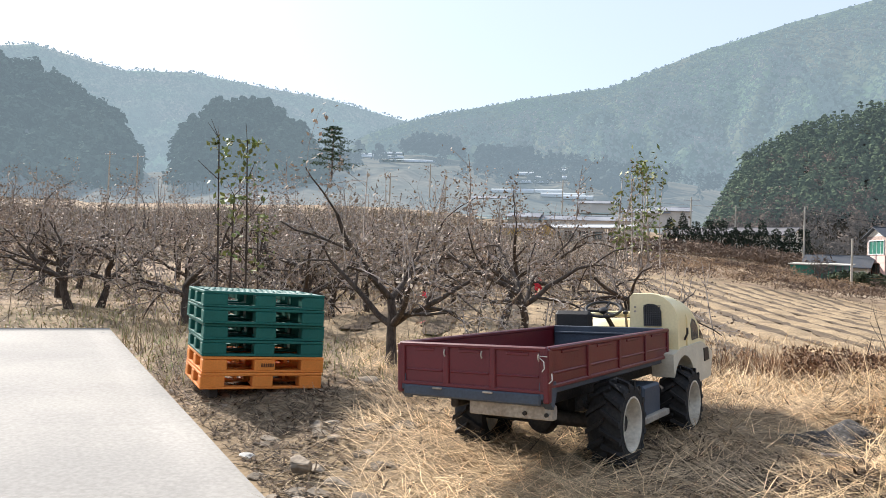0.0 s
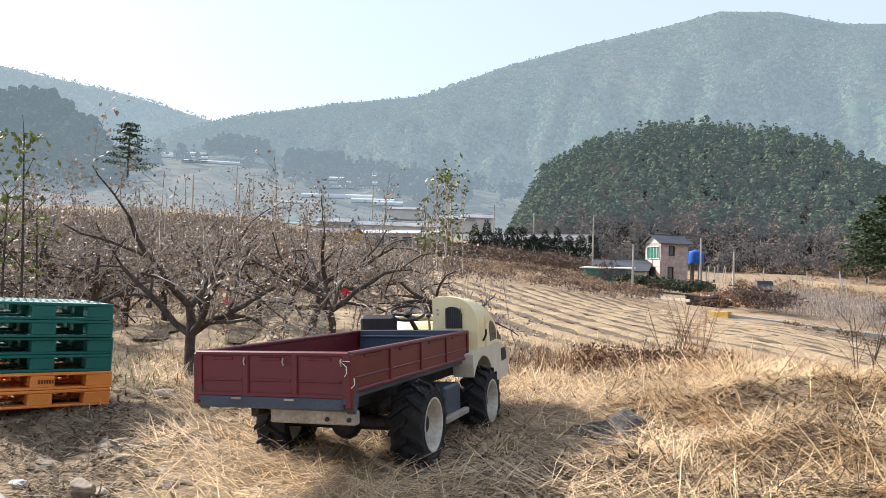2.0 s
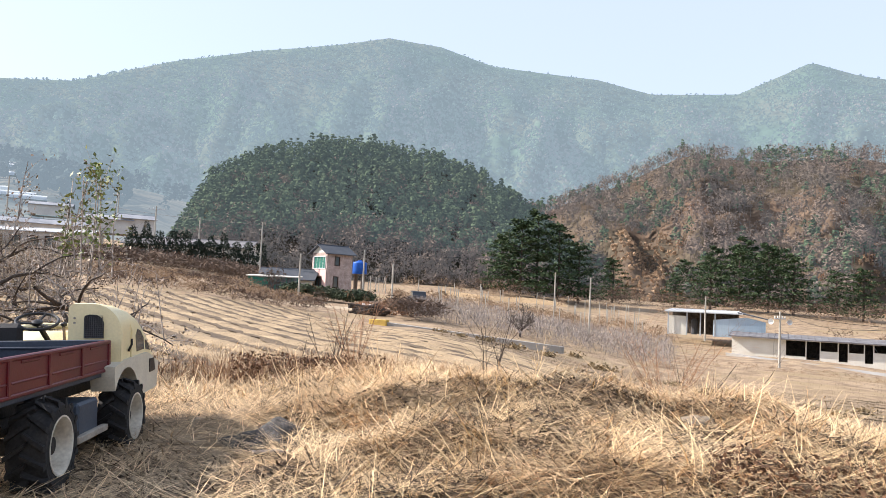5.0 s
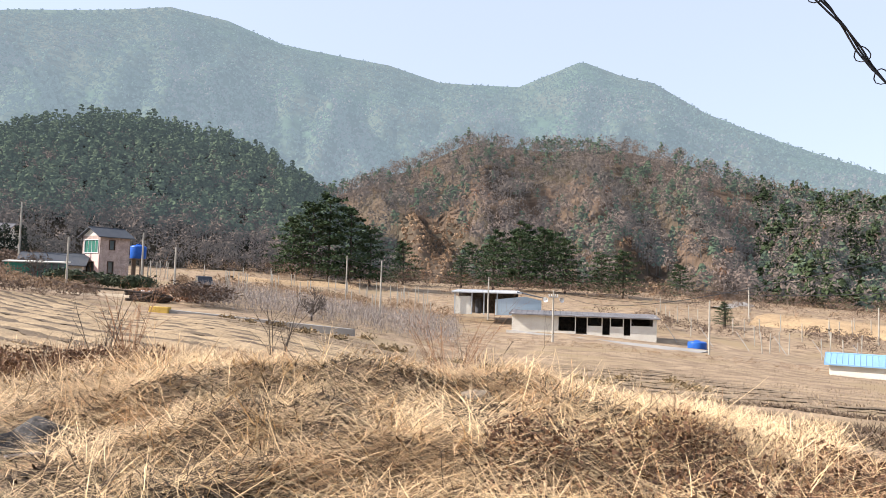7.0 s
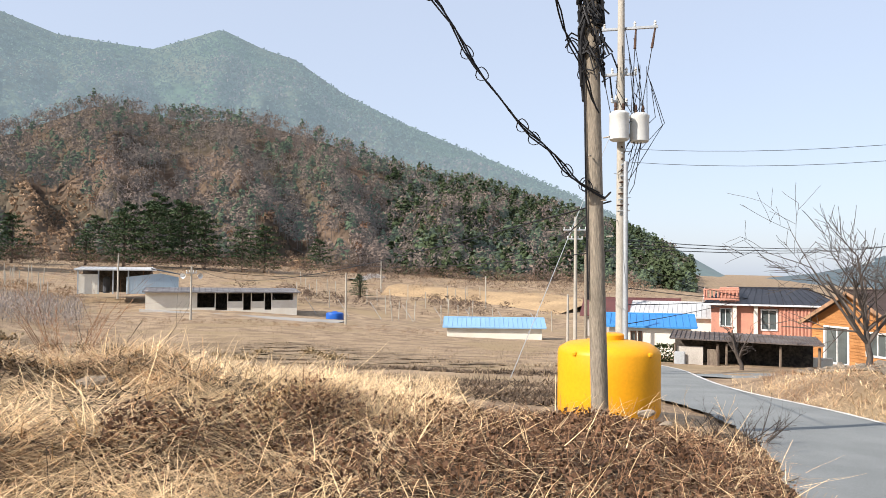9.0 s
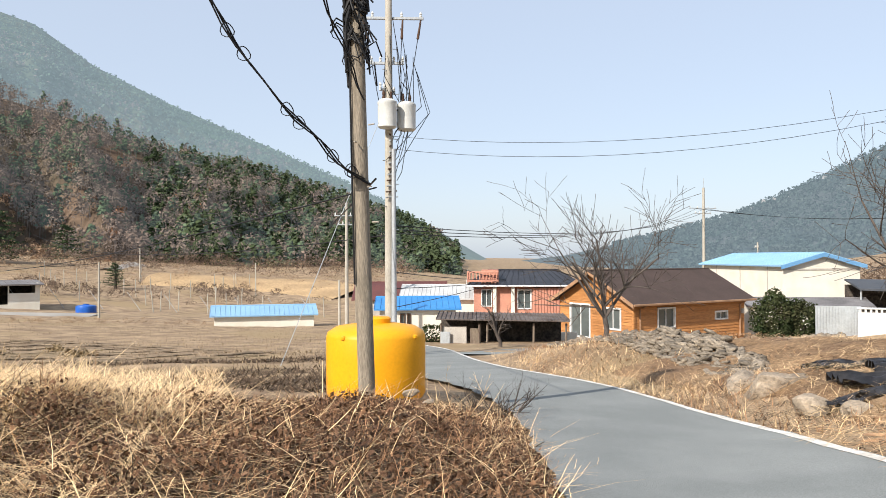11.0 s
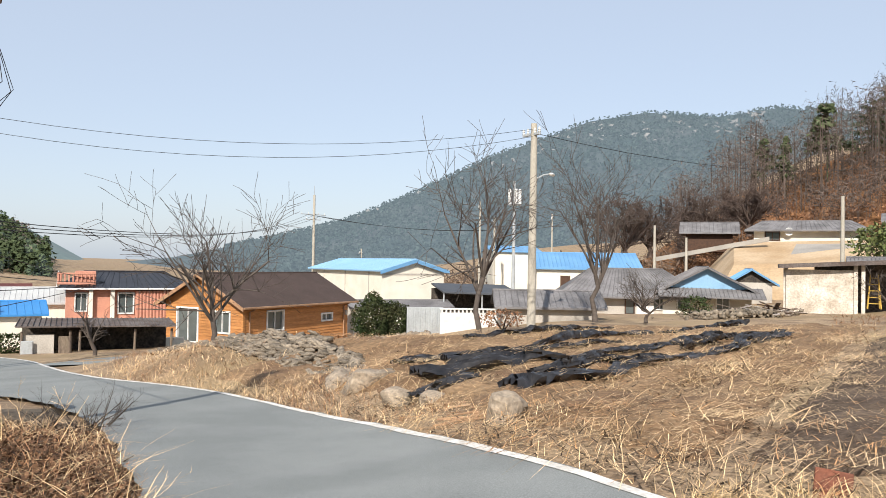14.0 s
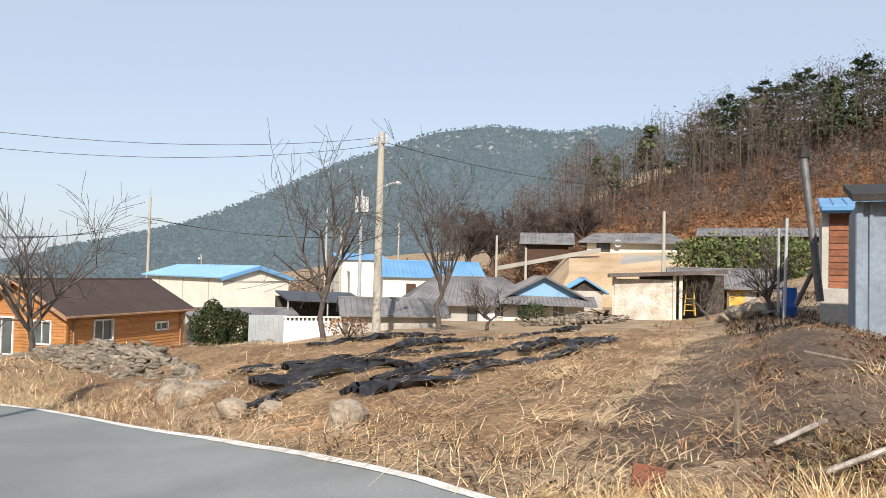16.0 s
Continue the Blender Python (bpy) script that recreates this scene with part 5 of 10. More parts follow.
dead_leaves("bramble_leaves", "dark dead weeds before the heap", 47, 9000, (-2, 16), (3.4, 6.2), (0.012, 0.03), 0.20, leaf_brown, 0.8, patch(1.7, -0.2, 4))
litter("bramble_stems", "dead brown brambles on the road bank", 27, 9000, (11, 50), (3.0, 8.8), (0.12, 0.32), (0.002, 0.0042), (0.5, 1.7), bramble_leaf, 0.5, 0.8, None, 0.12, segs=3, margin=0.1)
bunches("bramble_stems", "straw-coloured stalks among the brambles", 28, 120, 14, (9, 52), (2.8, 8.8), (0.2, 0.45), (0.0022, 0.0045), straw, 0.13, 0.6, lean=(1.0, 1.6), keep=None, lift=0.12, margin=0.02)
litter("bramble_stems", "single pale stalks over the brambles", 48, 1100, (9, 50), (3.0, 8.6), (0.25, 0.6), (0.0022, 0.0042), (1.0, 1.6), pale_grass, 0.2, 0.8, None, 0.2, segs=3)
litter("plot_litter", "dry stalks on the tilled plot", 29, 7000, (56, 112), (4.8, 22), (0.10, 0.36), (0.0018, 0.004), LYING, straw, 0.15, 0.9, patch(0.9, -0.4, 2), 0.03, base=0.09)
litter("plot_litter", "grey-brown stalks on the tilled plot", 30, 11000, (50, 112), (4.8, 24), (0.10, 0.30), (0.002, 0.005), LYING, dark_straw, 0.15, 0.9, None, 0.02, base=0.09)
litter("plot_weeds", "rust-coloured standing weeds", 31, 900, (84, 112), (4.6, 14), (0.10, 0.32), (0.002, 0.004), (0.4, 1.4), rust_grass, 0.5, 0.9, patch(0.9, 0.6, 1), 0.0)
litter("verge_grass", "pale dry grass at the lower verge", 32, 3800, (84, 116), (3.8, 5.2), (0.12, 0.34), (0.002, 0.004), (0.5, 1.4), pale_grass, 0.6, 1.0, None, 0.0, segs=3)
litter("orchard_grass", "faded green orchard grass", 33, 36000, (-95, -50), (8.5, 34), (0.06, 0.2), (0.004, 0.010), (0.3, 1.3), faded_green, 0.4, 1.0, patch(0.5, -0.1), 0.0)
litter("orchard_leaves", "fallen leaves under the trees", 34, 11000, (-94, -44), (7.5, 30), (0.05, 0.10), (0.012, 0.025), LYING, dry_leaf, 0.3, 1.0, None, 0.01)
litter("road_verge", "dry grass along the road's right verge", 35, 14000, (42, 90), (5.0, 24), (0.08, 0.3), (0.002, 0.005), (0.4, 1.5), straw, 0.5, 0.9, lambda x, y, r: road_gap(x, y) < HALF + 1.3, 0.0)

litter("grass_heap", "tangled dark stalks among the straw", 36, 6000, (-32, 20), (3.4, 9.8), (0.15, 0.45), (0.003, 0.006), (0.9, 2.0), dark_mat, 0.7, 0.9, patch(1.7, -0.3, 5), 0.12, segs=3)
litter("orchard_weeds", "dark dead weeds between the apple trees", 37, 4500, (-94, -47), (10.5, 30), (0.15, 0.45), (0.004, 0.009), (0.1, 1.1), dark_straw, 0.6, 1.0, patch(0.6, -0.2, 2), 0.0, segs=3)
litter("orchard_weeds", "pale dead stems between the apple trees", 38, 2500, (-94, -47), (10.5, 30), (0.2, 0.6), (0.003, 0.007), (0.1, 0.9), dark_straw, 0.5, 1.0, patch(0.7, 0.0, 3), 0.0, segs=3)
litter("plot_litter", "pale stalks between the strips of film", 39, 6000, (63, 92), (9, 22), (0.12, 0.4), (0.0025, 0.006), LYING, pale_grass, 0.2, 1.0, patch(1.6, 0.0, 4), 0.05, base=0.09)
litter("plot_litter", "dark rotten stalks on the tilled plot", 40, 7000, (58, 110), (4.8, 20), (0.08, 0.25), (0.004, 0.010), LYING, dark_mat, 0.3, 0.9, patch(1.3, -0.3, 1), 0.05, base=0.09)
litter("plot_litter", "loose rust stalks on the tilled plot", 41, 7000, (58, 110), (4.8, 20), (0.08, 0.3), (0.002, 0.005), LYING, rust_grass, 0.3, 0.9, patch(1.1, -0.3, 7), 0.05, base=0.09)
litter("bank_straw", "dry straw and stalks over the rubble bank", 42, 16000, (44, 68), (9, 23), (0.10, 0.35), (0.003, 0.007), (0.7, 1.6), straw, 0.4, 1.0, patch(0.8, -0.2, 4), 0.03, segs=3)
litter("bank_straw", "rust dead weeds over the rubble bank", 43, 14000, (44, 68), (9, 23), (0.08, 0.3), (0.003, 0.007), (0.5, 1.6), bramble_leaf, 0.4, 1.0, patch(0.9, -0.2, 1), 0.03, segs=3)

ROWS = -0.375  # the plot's rows run away from the road along this bearing
FLAT = (1.4, 1.62)
bunches("plot_straw", "golden straw lying along the rows of the plot", 51, 760, 14, (66, 98), (5.6, 24), (0.15, 0.45), (0.0022, 0.0045), straw, 0.16, 0.3, FLAT, 0.05, 0.8, patch(1.0, -0.3, 2), 0.04, comb=ROWS, base=0.10)
bunches("plot_straw", "pale stalks lying along the rows of the plot", 52, 300, 10, (62, 100), (6.0, 22), (0.2, 0.5), (0.0025, 0.005), pale_grass, 0.14, 0.25, FLAT, 0.05, 0.8, patch(1.3, 0.0, 5), 0.05, comb=ROWS, base=0.10)
bunches("plot_straw", "rust-brown stalks lying on the plot", 53, 420, 14, (60, 104), (6.0, 20), (0.15, 0.4), (0.0025, 0.005), rust_grass, 0.15, 0.35, FLAT, 0.06, 0.8, patch(1.1, 0.1, 7), 0.05, comb=ROWS, base=0.10)
bunches("verge_straw", "chopped straw along the road's plot side", 54, 520, 14, (46, 92), (5.0, 20), (0.1, 0.3), (0.0022, 0.0045), straw, 0.14, 0.9, FLAT, 0.08, 0.7, lambda x, y, r: road_gap(x, y) < HALF + 2.2, 0.03, 0.02)
bunches("verge_straw", "thick pale tussocks at the plot's near corner", 55, 60, 40, (84, 112), (4.4, 5.4), (0.2, 0.42), (0.0022, 0.0045), pale_grass, 0.07, 0.8, (0.7, 1.4), 0.3, 1.0, None, 0.02)
bunches("bank_straw", "pale grass combed down the near bank", 56, 150, 34, (100, 114), (5.0, 9.5), (0.18, 0.42), (0.0022, 0.0045), pale_grass, 0.09, 0.5, (0.8, 1.5), 0.3, 0.9, patch(1.3, -0.1, 2), 0.03)

bunches("plot_straw", "pale stalks strewn over the torn film", 57, 260, 12, (63, 92), (8.5, 20), (0.2, 0.5), (0.0028, 0.0055), pale_grass, 0.2, 0.35, FLAT, 0.05, 0.9, patch(1.6, 0.0, 3), 0.06, comb=ROWS, base=0.18)
dead_leaves("bank_leaves", "dark dead creepers over the soil bank", 58, 12000, (100.5, 113), (5.6, 18), (0.02, 0.05), 0.10, leaf_brown, 0.9, patch(1.2, -0.5, 2))

litter("yard_litter", "sparse trodden straw on the bare verge", 59, 5000, (-100, 130), (0.9, 3.6), (0.06, 0.25), (0.0012, 0.0026), LYING, dark_straw, 0.1, 0.7, patch(1.6, -0.2, 2), 0.005)

# ---------------------------------------------------------------- building kit
white_wall = mat("cream_white_render", (0.74, 0.71, 0.62), (0.66, 0.62, 0.53), scale=0.8, fine=20, fine_amt=0.08, bump=0.05, rough=0.85)
grey_wall = mat("stained_cement", (0.50, 0.47, 0.42), (0.38, 0.35, 0.31), scale=0.9, fine=18, fine_amt=0.15, bump=0.1, rough=0.9)
panel_blue = mat("pale_blue_sheet_wall", (0.50, 0.60, 0.66), (0.45, 0.54, 0.60), scale=0.8, fine=20, fine_amt=0.08, bump=0, rough=0.6)
blue_roof = mat("sky_blue_metal_roof", (0.11, 0.27, 0.48), (0.15, 0.33, 0.54), scale=0.5, fine=12, fine_amt=0.08, bump=0, rough=0.4, spec=0.5)
pale_blue_roof = mat("pale_blue_metal_roof", (0.24, 0.42, 0.60), (0.21, 0.38, 0.56), scale=0.5, fine=12, fine_amt=0.08, bump=0, rough=0.4, spec=0.5)
deep_blue_roof = mat("strong_blue_metal_roof", (0.04, 0.21, 0.50), (0.05, 0.24, 0.54), scale=0.5, fine=12, fine_amt=0.08, bump=0, rough=0.5)
grey_roof = mat("pale_grey_sheet_roof", (0.50, 0.51, 0.50), (0.42, 0.42, 0.42), scale=0.6, fine=12, fine_amt=0.12, bump=0, rough=0.6)
slate_roof = mat("old_grey_slate_sheet", (0.205, 0.198, 0.20), (0.12, 0.115, 0.116), scale=0.9, fine=14, fine_amt=0.25, bump=0.3, rough=0.85)
brown_roof = mat("brown_shingle_roof", (0.075, 0.052, 0.045), (0.060, 0.042, 0.036), scale=1.0, fine=25, fine_amt=0.25, bump=0.4, rough=0.9)
black_tile = mat("glazed_black_tile", (0.018, 0.018, 0.022), (0.03, 0.03, 0.035), scale=1.5, fine=14, fine_amt=0.3, bump=0.2, rough=0.4)
red_roof = mat("dark_red_roof", (0.13, 0.05, 0.045), (0.10, 0.04, 0.04), scale=0.8, fine=10, fine_amt=0.15, bump=0, rough=0.7)
dark_roof = mat("dark_slate_blue_roof", (0.06, 0.068, 0.08), (0.08, 0.085, 0.095), scale=0.8, fine=10, fine_amt=0.15, bump=0, rough=0.7)
plank = mat("honey_wood_cladding", (0.50, 0.235, 0.085), (0.40, 0.18, 0.062), scale=1.3, fine=9, fine_amt=0.25, bump=0.15, rough=0.55, rand=0.15, stretch=(0.35, 1, 4))
brick_red = mat("salmon_brick", (0.52, 0.25, 0.175), (0.45, 0.21, 0.15), scale=1.4, fine=12, fine_amt=0.15, bump=0.2, rough=0.85)
pink_wall = mat("pale_pink_render", (0.80, 0.55, 0.48), (0.74, 0.51, 0.45), scale=0.8, fine=12, fine_amt=0.08, bump=0, rough=0.85)
stone_wall = mat("pinkish_stone_cladding", (0.50, 0.39, 0.34), (0.34, 0.26, 0.225), scale=2.2, fine=9, fine_amt=0.3, bump=0.3, rough=0.9)
white_frame = mat("white_window_frame", (0.82, 0.82, 0.80), scale=3, fine_amt=0.04, bump=0, rough=0.4)
dark_wood = mat("dark_brown_wood", (0.085, 0.045, 0.028), (0.06, 0.033, 0.022), scale=4, fine=30, fine_amt=0.3, bump=0.2, rough=0.75)
# Near-black colour paints the shade inside open sheds and gaps.
dark_room = mat("dark_interior_shade", (0.045, 0.04, 0.036), (0.09, 0.075, 0.06), scale=2.5, fine=10, fine_amt=0.5, bump=0, rough=0.95)
green_net = mat("green_awning", (0.02, 0.17, 0.12), (0.03, 0.14, 0.10), scale=2, fine_amt=0.15, bump=0, rough=0.7)
sheet_metal = mat("galvanised_sheet", (0.46, 0.49, 0.50), (0.38, 0.40, 0.41), scale=1.2, fine=14, fine_amt=0.12, bump=0, rough=0.5, metal=0.3)
mustard = mat("mustard_wall", (0.66, 0.44, 0.10), scale=2, rough=0.8)
pane = glass("window_pane", (0.10, 0.12, 0.12))


def wall(L, H, T, holes):
    """A wall along x from 0 to L, thickness T towards +y, with openings (x0, x1, z0, z1) through it."""
    xs = sorted({0, L, *[v for h in holes for v in h[:2]]})
    zs = sorted({-0.6, H, *[v for h in holes for v in h[2:4]]})
    s = Shape()
    for a, b in zip(xs, xs[1:]):
        for c, d in zip(zs, zs[1:]):
            if not any(h[0] - 1e-6 <= a and b <= h[1] + 1e-6 and h[2] - 1e-6 <= c and d <= h[3] + 1e-6 for h in holes):
                s.box(((a + b) / 2, T / 2, (c + d) / 2), (b - a, T, d - c))
    return s


def fit_window(root, m, h, style="white", bars=1):
    x0, x1, z0, z1 = h[:4]
    w, hh = x1 - x0, z1 - z0
    fm = white_frame if style != "dark" else dark_wood
    f = Shape()
    t = 0.10 if w > 0.8 else 0.07
    for cx, cz, sx, sz in ((w / 2, t / 2, w, t), (w / 2, hh - t / 2, w, t), (t / 2, hh / 2, t, hh - 2 * t), (w - t / 2, hh / 2, t, hh - 2 * t)):
        f.box((cx, 0.0, cz), (sx, 0.2, sz), 0.015)
    for k in range(bars):
        f.box((w * (k + 1) / (bars + 1), 0.01, hh / 2), (0.05, 0.08, hh - 2 * t), 0.008)
    # frames stand a little proud of the wall
    win = part("window" if style != "door" else "door", f, fm, root, at=m @ pose(x0, 0.02, z0))
    part("pane", Shape().box((w / 2, 0.045, hh / 2), (w - 2 * t, 0.012, hh - 2 * t)), pane, win)
    return win


def ribbed(corners, t, n, rib=0.04):
    """A roof plane (eave-left, eave-right, ridge-right, ridge-left) with ribs up the slope."""
    return Ribbed(corners, t, n, rib)


def house(name, label, at, W, D, H, walls, roof, rise, along="x", over=0.45, holes=None, ribs=0, hip=0.0, category="house", trim=None, boards=0, gable=None, thick=0.10):
    """A house on [0,W] x [0,D]; openings per wall y0, x0, x1, y1: (u0, u1, z0, z1, style, bars)."""
    h = thing(name, label, category, at)
    holes = holes or {}
    T = 0.18
    sides = {"y0": (W, pose(0, 0, 0)), "x0": (D - 2 * T, pose(0, D - T, 0, 0, 0, -90)), "x1": (D - 2 * T, pose(W, T, 0, 0, 0, 90)), "y1": (W, pose(W, D, 0, 0, 0, 180))}
    for key, (L, m) in sides.items():
        hs = holes.get(key, [])
        part("wall", wall(L, H, T, [q[:4] for q in hs]), walls, h, at=m)
        for q in hs:
            fit_window(h, m, q, q[4] if len(q) > 4 else "white", q[5] if len(q) > 5 else 1)
        if boards and key in ("y0", "x0"):
            bh = H / boards
            for k in range(boards):
                z = k * bh
                cuts = sorted([(q[0], q[1]) for q in hs if q[2] < z + bh - 0.01 and q[3] > z + 0.01])
                u = 0.0 if key == "y0" else -T
                end = L if key == "y0" else L + T
                for c0, c1 in cuts + [(end, end)]:
                    if c0 - u > 0.05:
                        part("board", Shape().add([(u, -0.008, z), (c0, -0.008, z), (c0, -0.035, z + 0.01), (u, -0.035, z + 0.01), (u, -0.008, z + bh), (c0, -0.008, z + bh)],
                                                  [(0, 1, 2, 3), (3, 2, 5, 4), (0, 3, 4), (1, 5, 2), (0, 4, 5, 1)]), walls, h, at=m)
                    u = c1
    g = gable or walls
    e = over * rise / ((D if along == "x" else W) / 2)
    if along == "x":
        for x0 in (0.0, W - T):
            if not hip:
                part("gable", Shape().prism([(0, H), (D, H), (D / 2, H + rise)], x0, x0 + T, "x"), g, h)
        for sgn in (0, 1):
            ye, yr = (-over, D / 2) if sgn == 0 else (D + over, D / 2)
            r0, r1 = -over + hip, W + over - hip
            corners = [(-over, ye, H - e + thick), (W + over, ye, H - e + thick), (r1, yr, H + rise + thick), (r0, yr, H + rise + thick)]
            part("roof", ribbed(corners, thick, ribs) if ribs else Shape().slab(corners, thick), roof, h)
        if hip:
            for x, r in ((-over, -over + hip), (W + over, W + over - hip)):
                part("roof", Shape().slab([(x, -over, H - e + thick), (x, D + over, H - e + thick), (r, D / 2, H + rise + thick)], thick), roof, h)
        part("ridge_cap", Shape().tube([(-over + hip, D / 2, H + rise + thick), (W + over - hip, D / 2, H + rise + thick)], 0.07, 6), roof, h)
    else:
        for y0 in (0.0, D - T):
            part("gable", Shape().prism([(0, H), (W, H), (W / 2, H + rise)], y0, y0 + T, "y"), g, h)
        for sgn in (0, 1):
            xe = -over if sgn == 0 else W + over
            corners = [(xe, -over, H - e + thick), (xe, D + over, H - e + thick), (W / 2, D + over, H + rise + thick), (W / 2, -over, H + rise + thick)]
            part("roof", ribbed(corners, thick, ribs) if ribs else Shape().slab(corners, thick), roof, h)
        part("ridge_cap", Shape().tube([(W / 2, -over, H + rise + thick), (W / 2, D + over, H + rise + thick)], 0.07, 6), roof, h)
    if trim is not None:
        if along == "x":
            part("gutter", Shape().box((W / 2, -over - 0.03, H - e + 0.06), (W + 2 * over, 0.08, 0.12), 0.02), trim, h)
            for s in (-1, 1):
                a, b = Vector((-over - 0.02, D / 2 + s * (D / 2 + over), H - e + thick)), Vector((-over - 0.02, D / 2, H + rise + thick))
                part("barge_board", Shape().add([a, b, b - Vector((0, 0, 0.22)), a - Vector((0, 0, 0.22)), a + Vector((0.03, 0, 0)), b + Vector((0.03, 0, 0)), b + Vector((0.03, 0, -0.22)), a + Vector((0.03, 0, -0.22))],
                                                [(0, 1, 2, 3), (4, 7, 6, 5), (0, 4, 5, 1), (3, 2, 6, 7)]), trim, h)
        else:
            for s in (-1, 1):
                a, b = Vector((W / 2 + s * (W / 2 + over), -over - 0.02, H - e + thick)), Vector((W / 2, -over - 0.02, H + rise + thick))
                part("barge_board", Shape().add([a, b, b - Vector((0, 0, 0.3)), a - Vector((0, 0, 0.3)), a + Vector((0, 0.03, 0)), b + Vector((0, 0.03, 0)), b + Vector((0, 0.03, -0.3)), a + Vector((0, 0.03, -0.3))],
                                                [(0, 1, 2, 3), (4, 7, 6, 5), (0, 4, 5, 1), (3, 2, 6, 7)]), trim, h)
    return h


def put(az, d, z, rz):
    p = pol(az, d, z)
    return Matrix.Translation(p) @ pose(0, 0, 0, 0, 0, rz)


# ---------------------------------------------------------------- village below the road
wood_trim = mat("brown_trim", (0.20, 0.10, 0.05), scale=3, rough=0.6)
pipe_tan = mat("tan_downpipe", (0.40, 0.24, 0.14), scale=3, rough=0.5)
wh = house("wooden_house", "honey-coloured timber-clad house with a brown shingle roof", put(52.4, 43.0, -3.45, -6), 9.6, 6.0, 2.4, plank, brown_roof, 1.55, "x", 0.5,
           {"y0": [(1.85, 3.35, 0.75, 1.98, "white", 1), (6.8, 8.0, 1.05, 1.6, "white", 1)], "x0": [(0.72, 2.5, 0.05, 2.1, "door", 1), (3.6, 4.95, 0.7, 1.98, "white", 1)]}, trim=pipe_tan, boards=14)
for x in (0.55, 9.2):
    part("downpipe", Shape().tube([(x, -0.5, 2.2), (x - 0.05, -0.3, 2.05), (x - 0.1, -0.08, 1.95), (x - 0.1, -0.08, 0)], 0.05, 8), pipe_tan, wh)
part("corner_post", Shape().box((0.0, -0.02, 1.2), (0.16, 0.12, 2.4), 0.01), plank, wh)
part("porch_lamp", Shape().lathe([(0.05, 0), (0.09, 0.05), (0.07, 0.2), (0.02, 0.26)], 8, "z", (-0.10, 3.1, 2.55)), black_vinyl, wh, "small black wall lamp")
part("meter_box", Shape().box((9.35, -0.08, 1.5), (0.2, 0.12, 0.3), 0.02), grey_wall, wh)
curtain = mat("green_curtain", (0.10, 0.34, 0.24), scale=3, stretch=(6, 6, 0.3), rough=0.8)
part("curtain", Shape().box((0.14, 4.75, 1.1), (0.03, 0.7, 1.85), 0.01), curtain, wh, "green curtain behind the glass door")

# rubble base wall below the balcony in front of the house
solo("low_wall", Shape().box((0, 0, 0.45), (2.6, 0.18, 0.9), 0.02), white_wall, "low cream wall beside the timber house", "wall", put(46.6, 42.0, -3.6, -40))

rb = house("brick_house", "two-storey salmon brick house with a black tiled roof", put(40.7, 57.0, -5.0, -42), 7.6, 7.0, 4.35, brick_red, black_tile, 0.95, "x", 0.55,
           {"y0": [(0.55, 1.35, 2.7, 4.0, "white", 1), (3.2, 4.3, 2.5, 4.0, "white", 1)], "x0": [(3.0, 4.2, 2.6, 3.9)]}, ribs=16, hip=1.6, trim=white_frame)
for x in (1.55, 2.9):
    part("column", Shape().box((x, -0.25, 3.2), (0.28, 0.28, 2.2), 0.03), white_wall, rb, "cream porch column")
part("porch_slab", Shape().box((2.4, -0.35, 2.05), (3.6, 0.8, 0.16), 0.03), white_wall, rb)
par = Shape().box((0.7, -0.25, 5.28), (2.3, 0.14, 0.12), 0.02).box((0.7, -0.25, 4.62), (2.3, 0.16, 0.16), 0.02)
for k in range(9):
    par.box((-0.3 + k * 0.25, -0.25, 4.95), (0.11, 0.1, 0.56), 0.02)
par.box((-0.45, 1.2, 4.95), (0.12, 2.9, 0.78), 0.02)
part("balustrade", par, brick_red, rb, "salmon roof-terrace balustrade")
part("terrace_block", Shape().box((1.2, 0.9, 4.85), (1.3, 1.6, 1.2), 0.03), brick_red, rb)
bay = part("bay", Shape().box((5.8, -0.12, 3.05), (2.9, 0.2, 2.1), 0.02), brick_red, rb, "curved salmon tiled bay")
for k in range(13):
    part("column_tile", Shape().tube([(4.5 + k * 0.22, -0.2, 2.0), (4.5 + k * 0.22, -0.2, 4.1)], 0.11, 6), brick_red, bay)

# lean-to shack full of clutter
shack = thing("lean_to_shed", "ramshackle open lean-to with a rusty corrugated roof, full of clutter", "shed", put(38.2, 38.5, -3.75, -41))
rusty = mat("rusty_corrugated_sheet", (0.085, 0.062, 0.052), (0.15, 0.13, 0.12), scale=1.0, fine=10, fine_amt=0.3, bump=0.1, rough=0.8)
part("roof", ribbed([(-0.2, -0.8, 2.1), (6.4, -0.8, 2.0), (6.4, 2.6, 2.12), (-0.2, 2.6, 2.22)], 0.05, 30, 0.05), rusty, shack)
part("back_wall", Shape().box((3.1, 2.5, 1.0), (6.4, 0.1, 2.2)), dark_room, shack)
for x in (0.0, 1.9, 2.3, 4.6, 6.2):
    part("post", Shape().tube([(x, -0.5, -0.3), (x + 0.04, -0.48, 1.85)], 0.06, 6), old_wood, shack)
part("side_panel", Shape().box((0.7, -0.35, 0.85), (1.2, 0.06, 1.7), 0.01), grey_wall, shack, "stained cement side panel")
part("door_panel", Shape().box((1.75, -0.4, 0.8), (0.55, 0.05, 1.6), 0.01), old_wood, shack, "leaning grey board")
part("tarpaulin", Shape().box((0.25, -0.55, 0.75), (0.5, 0.1, 1.4), 0.04), sheet_metal, shack)
rng = np.random.default_rng(77)
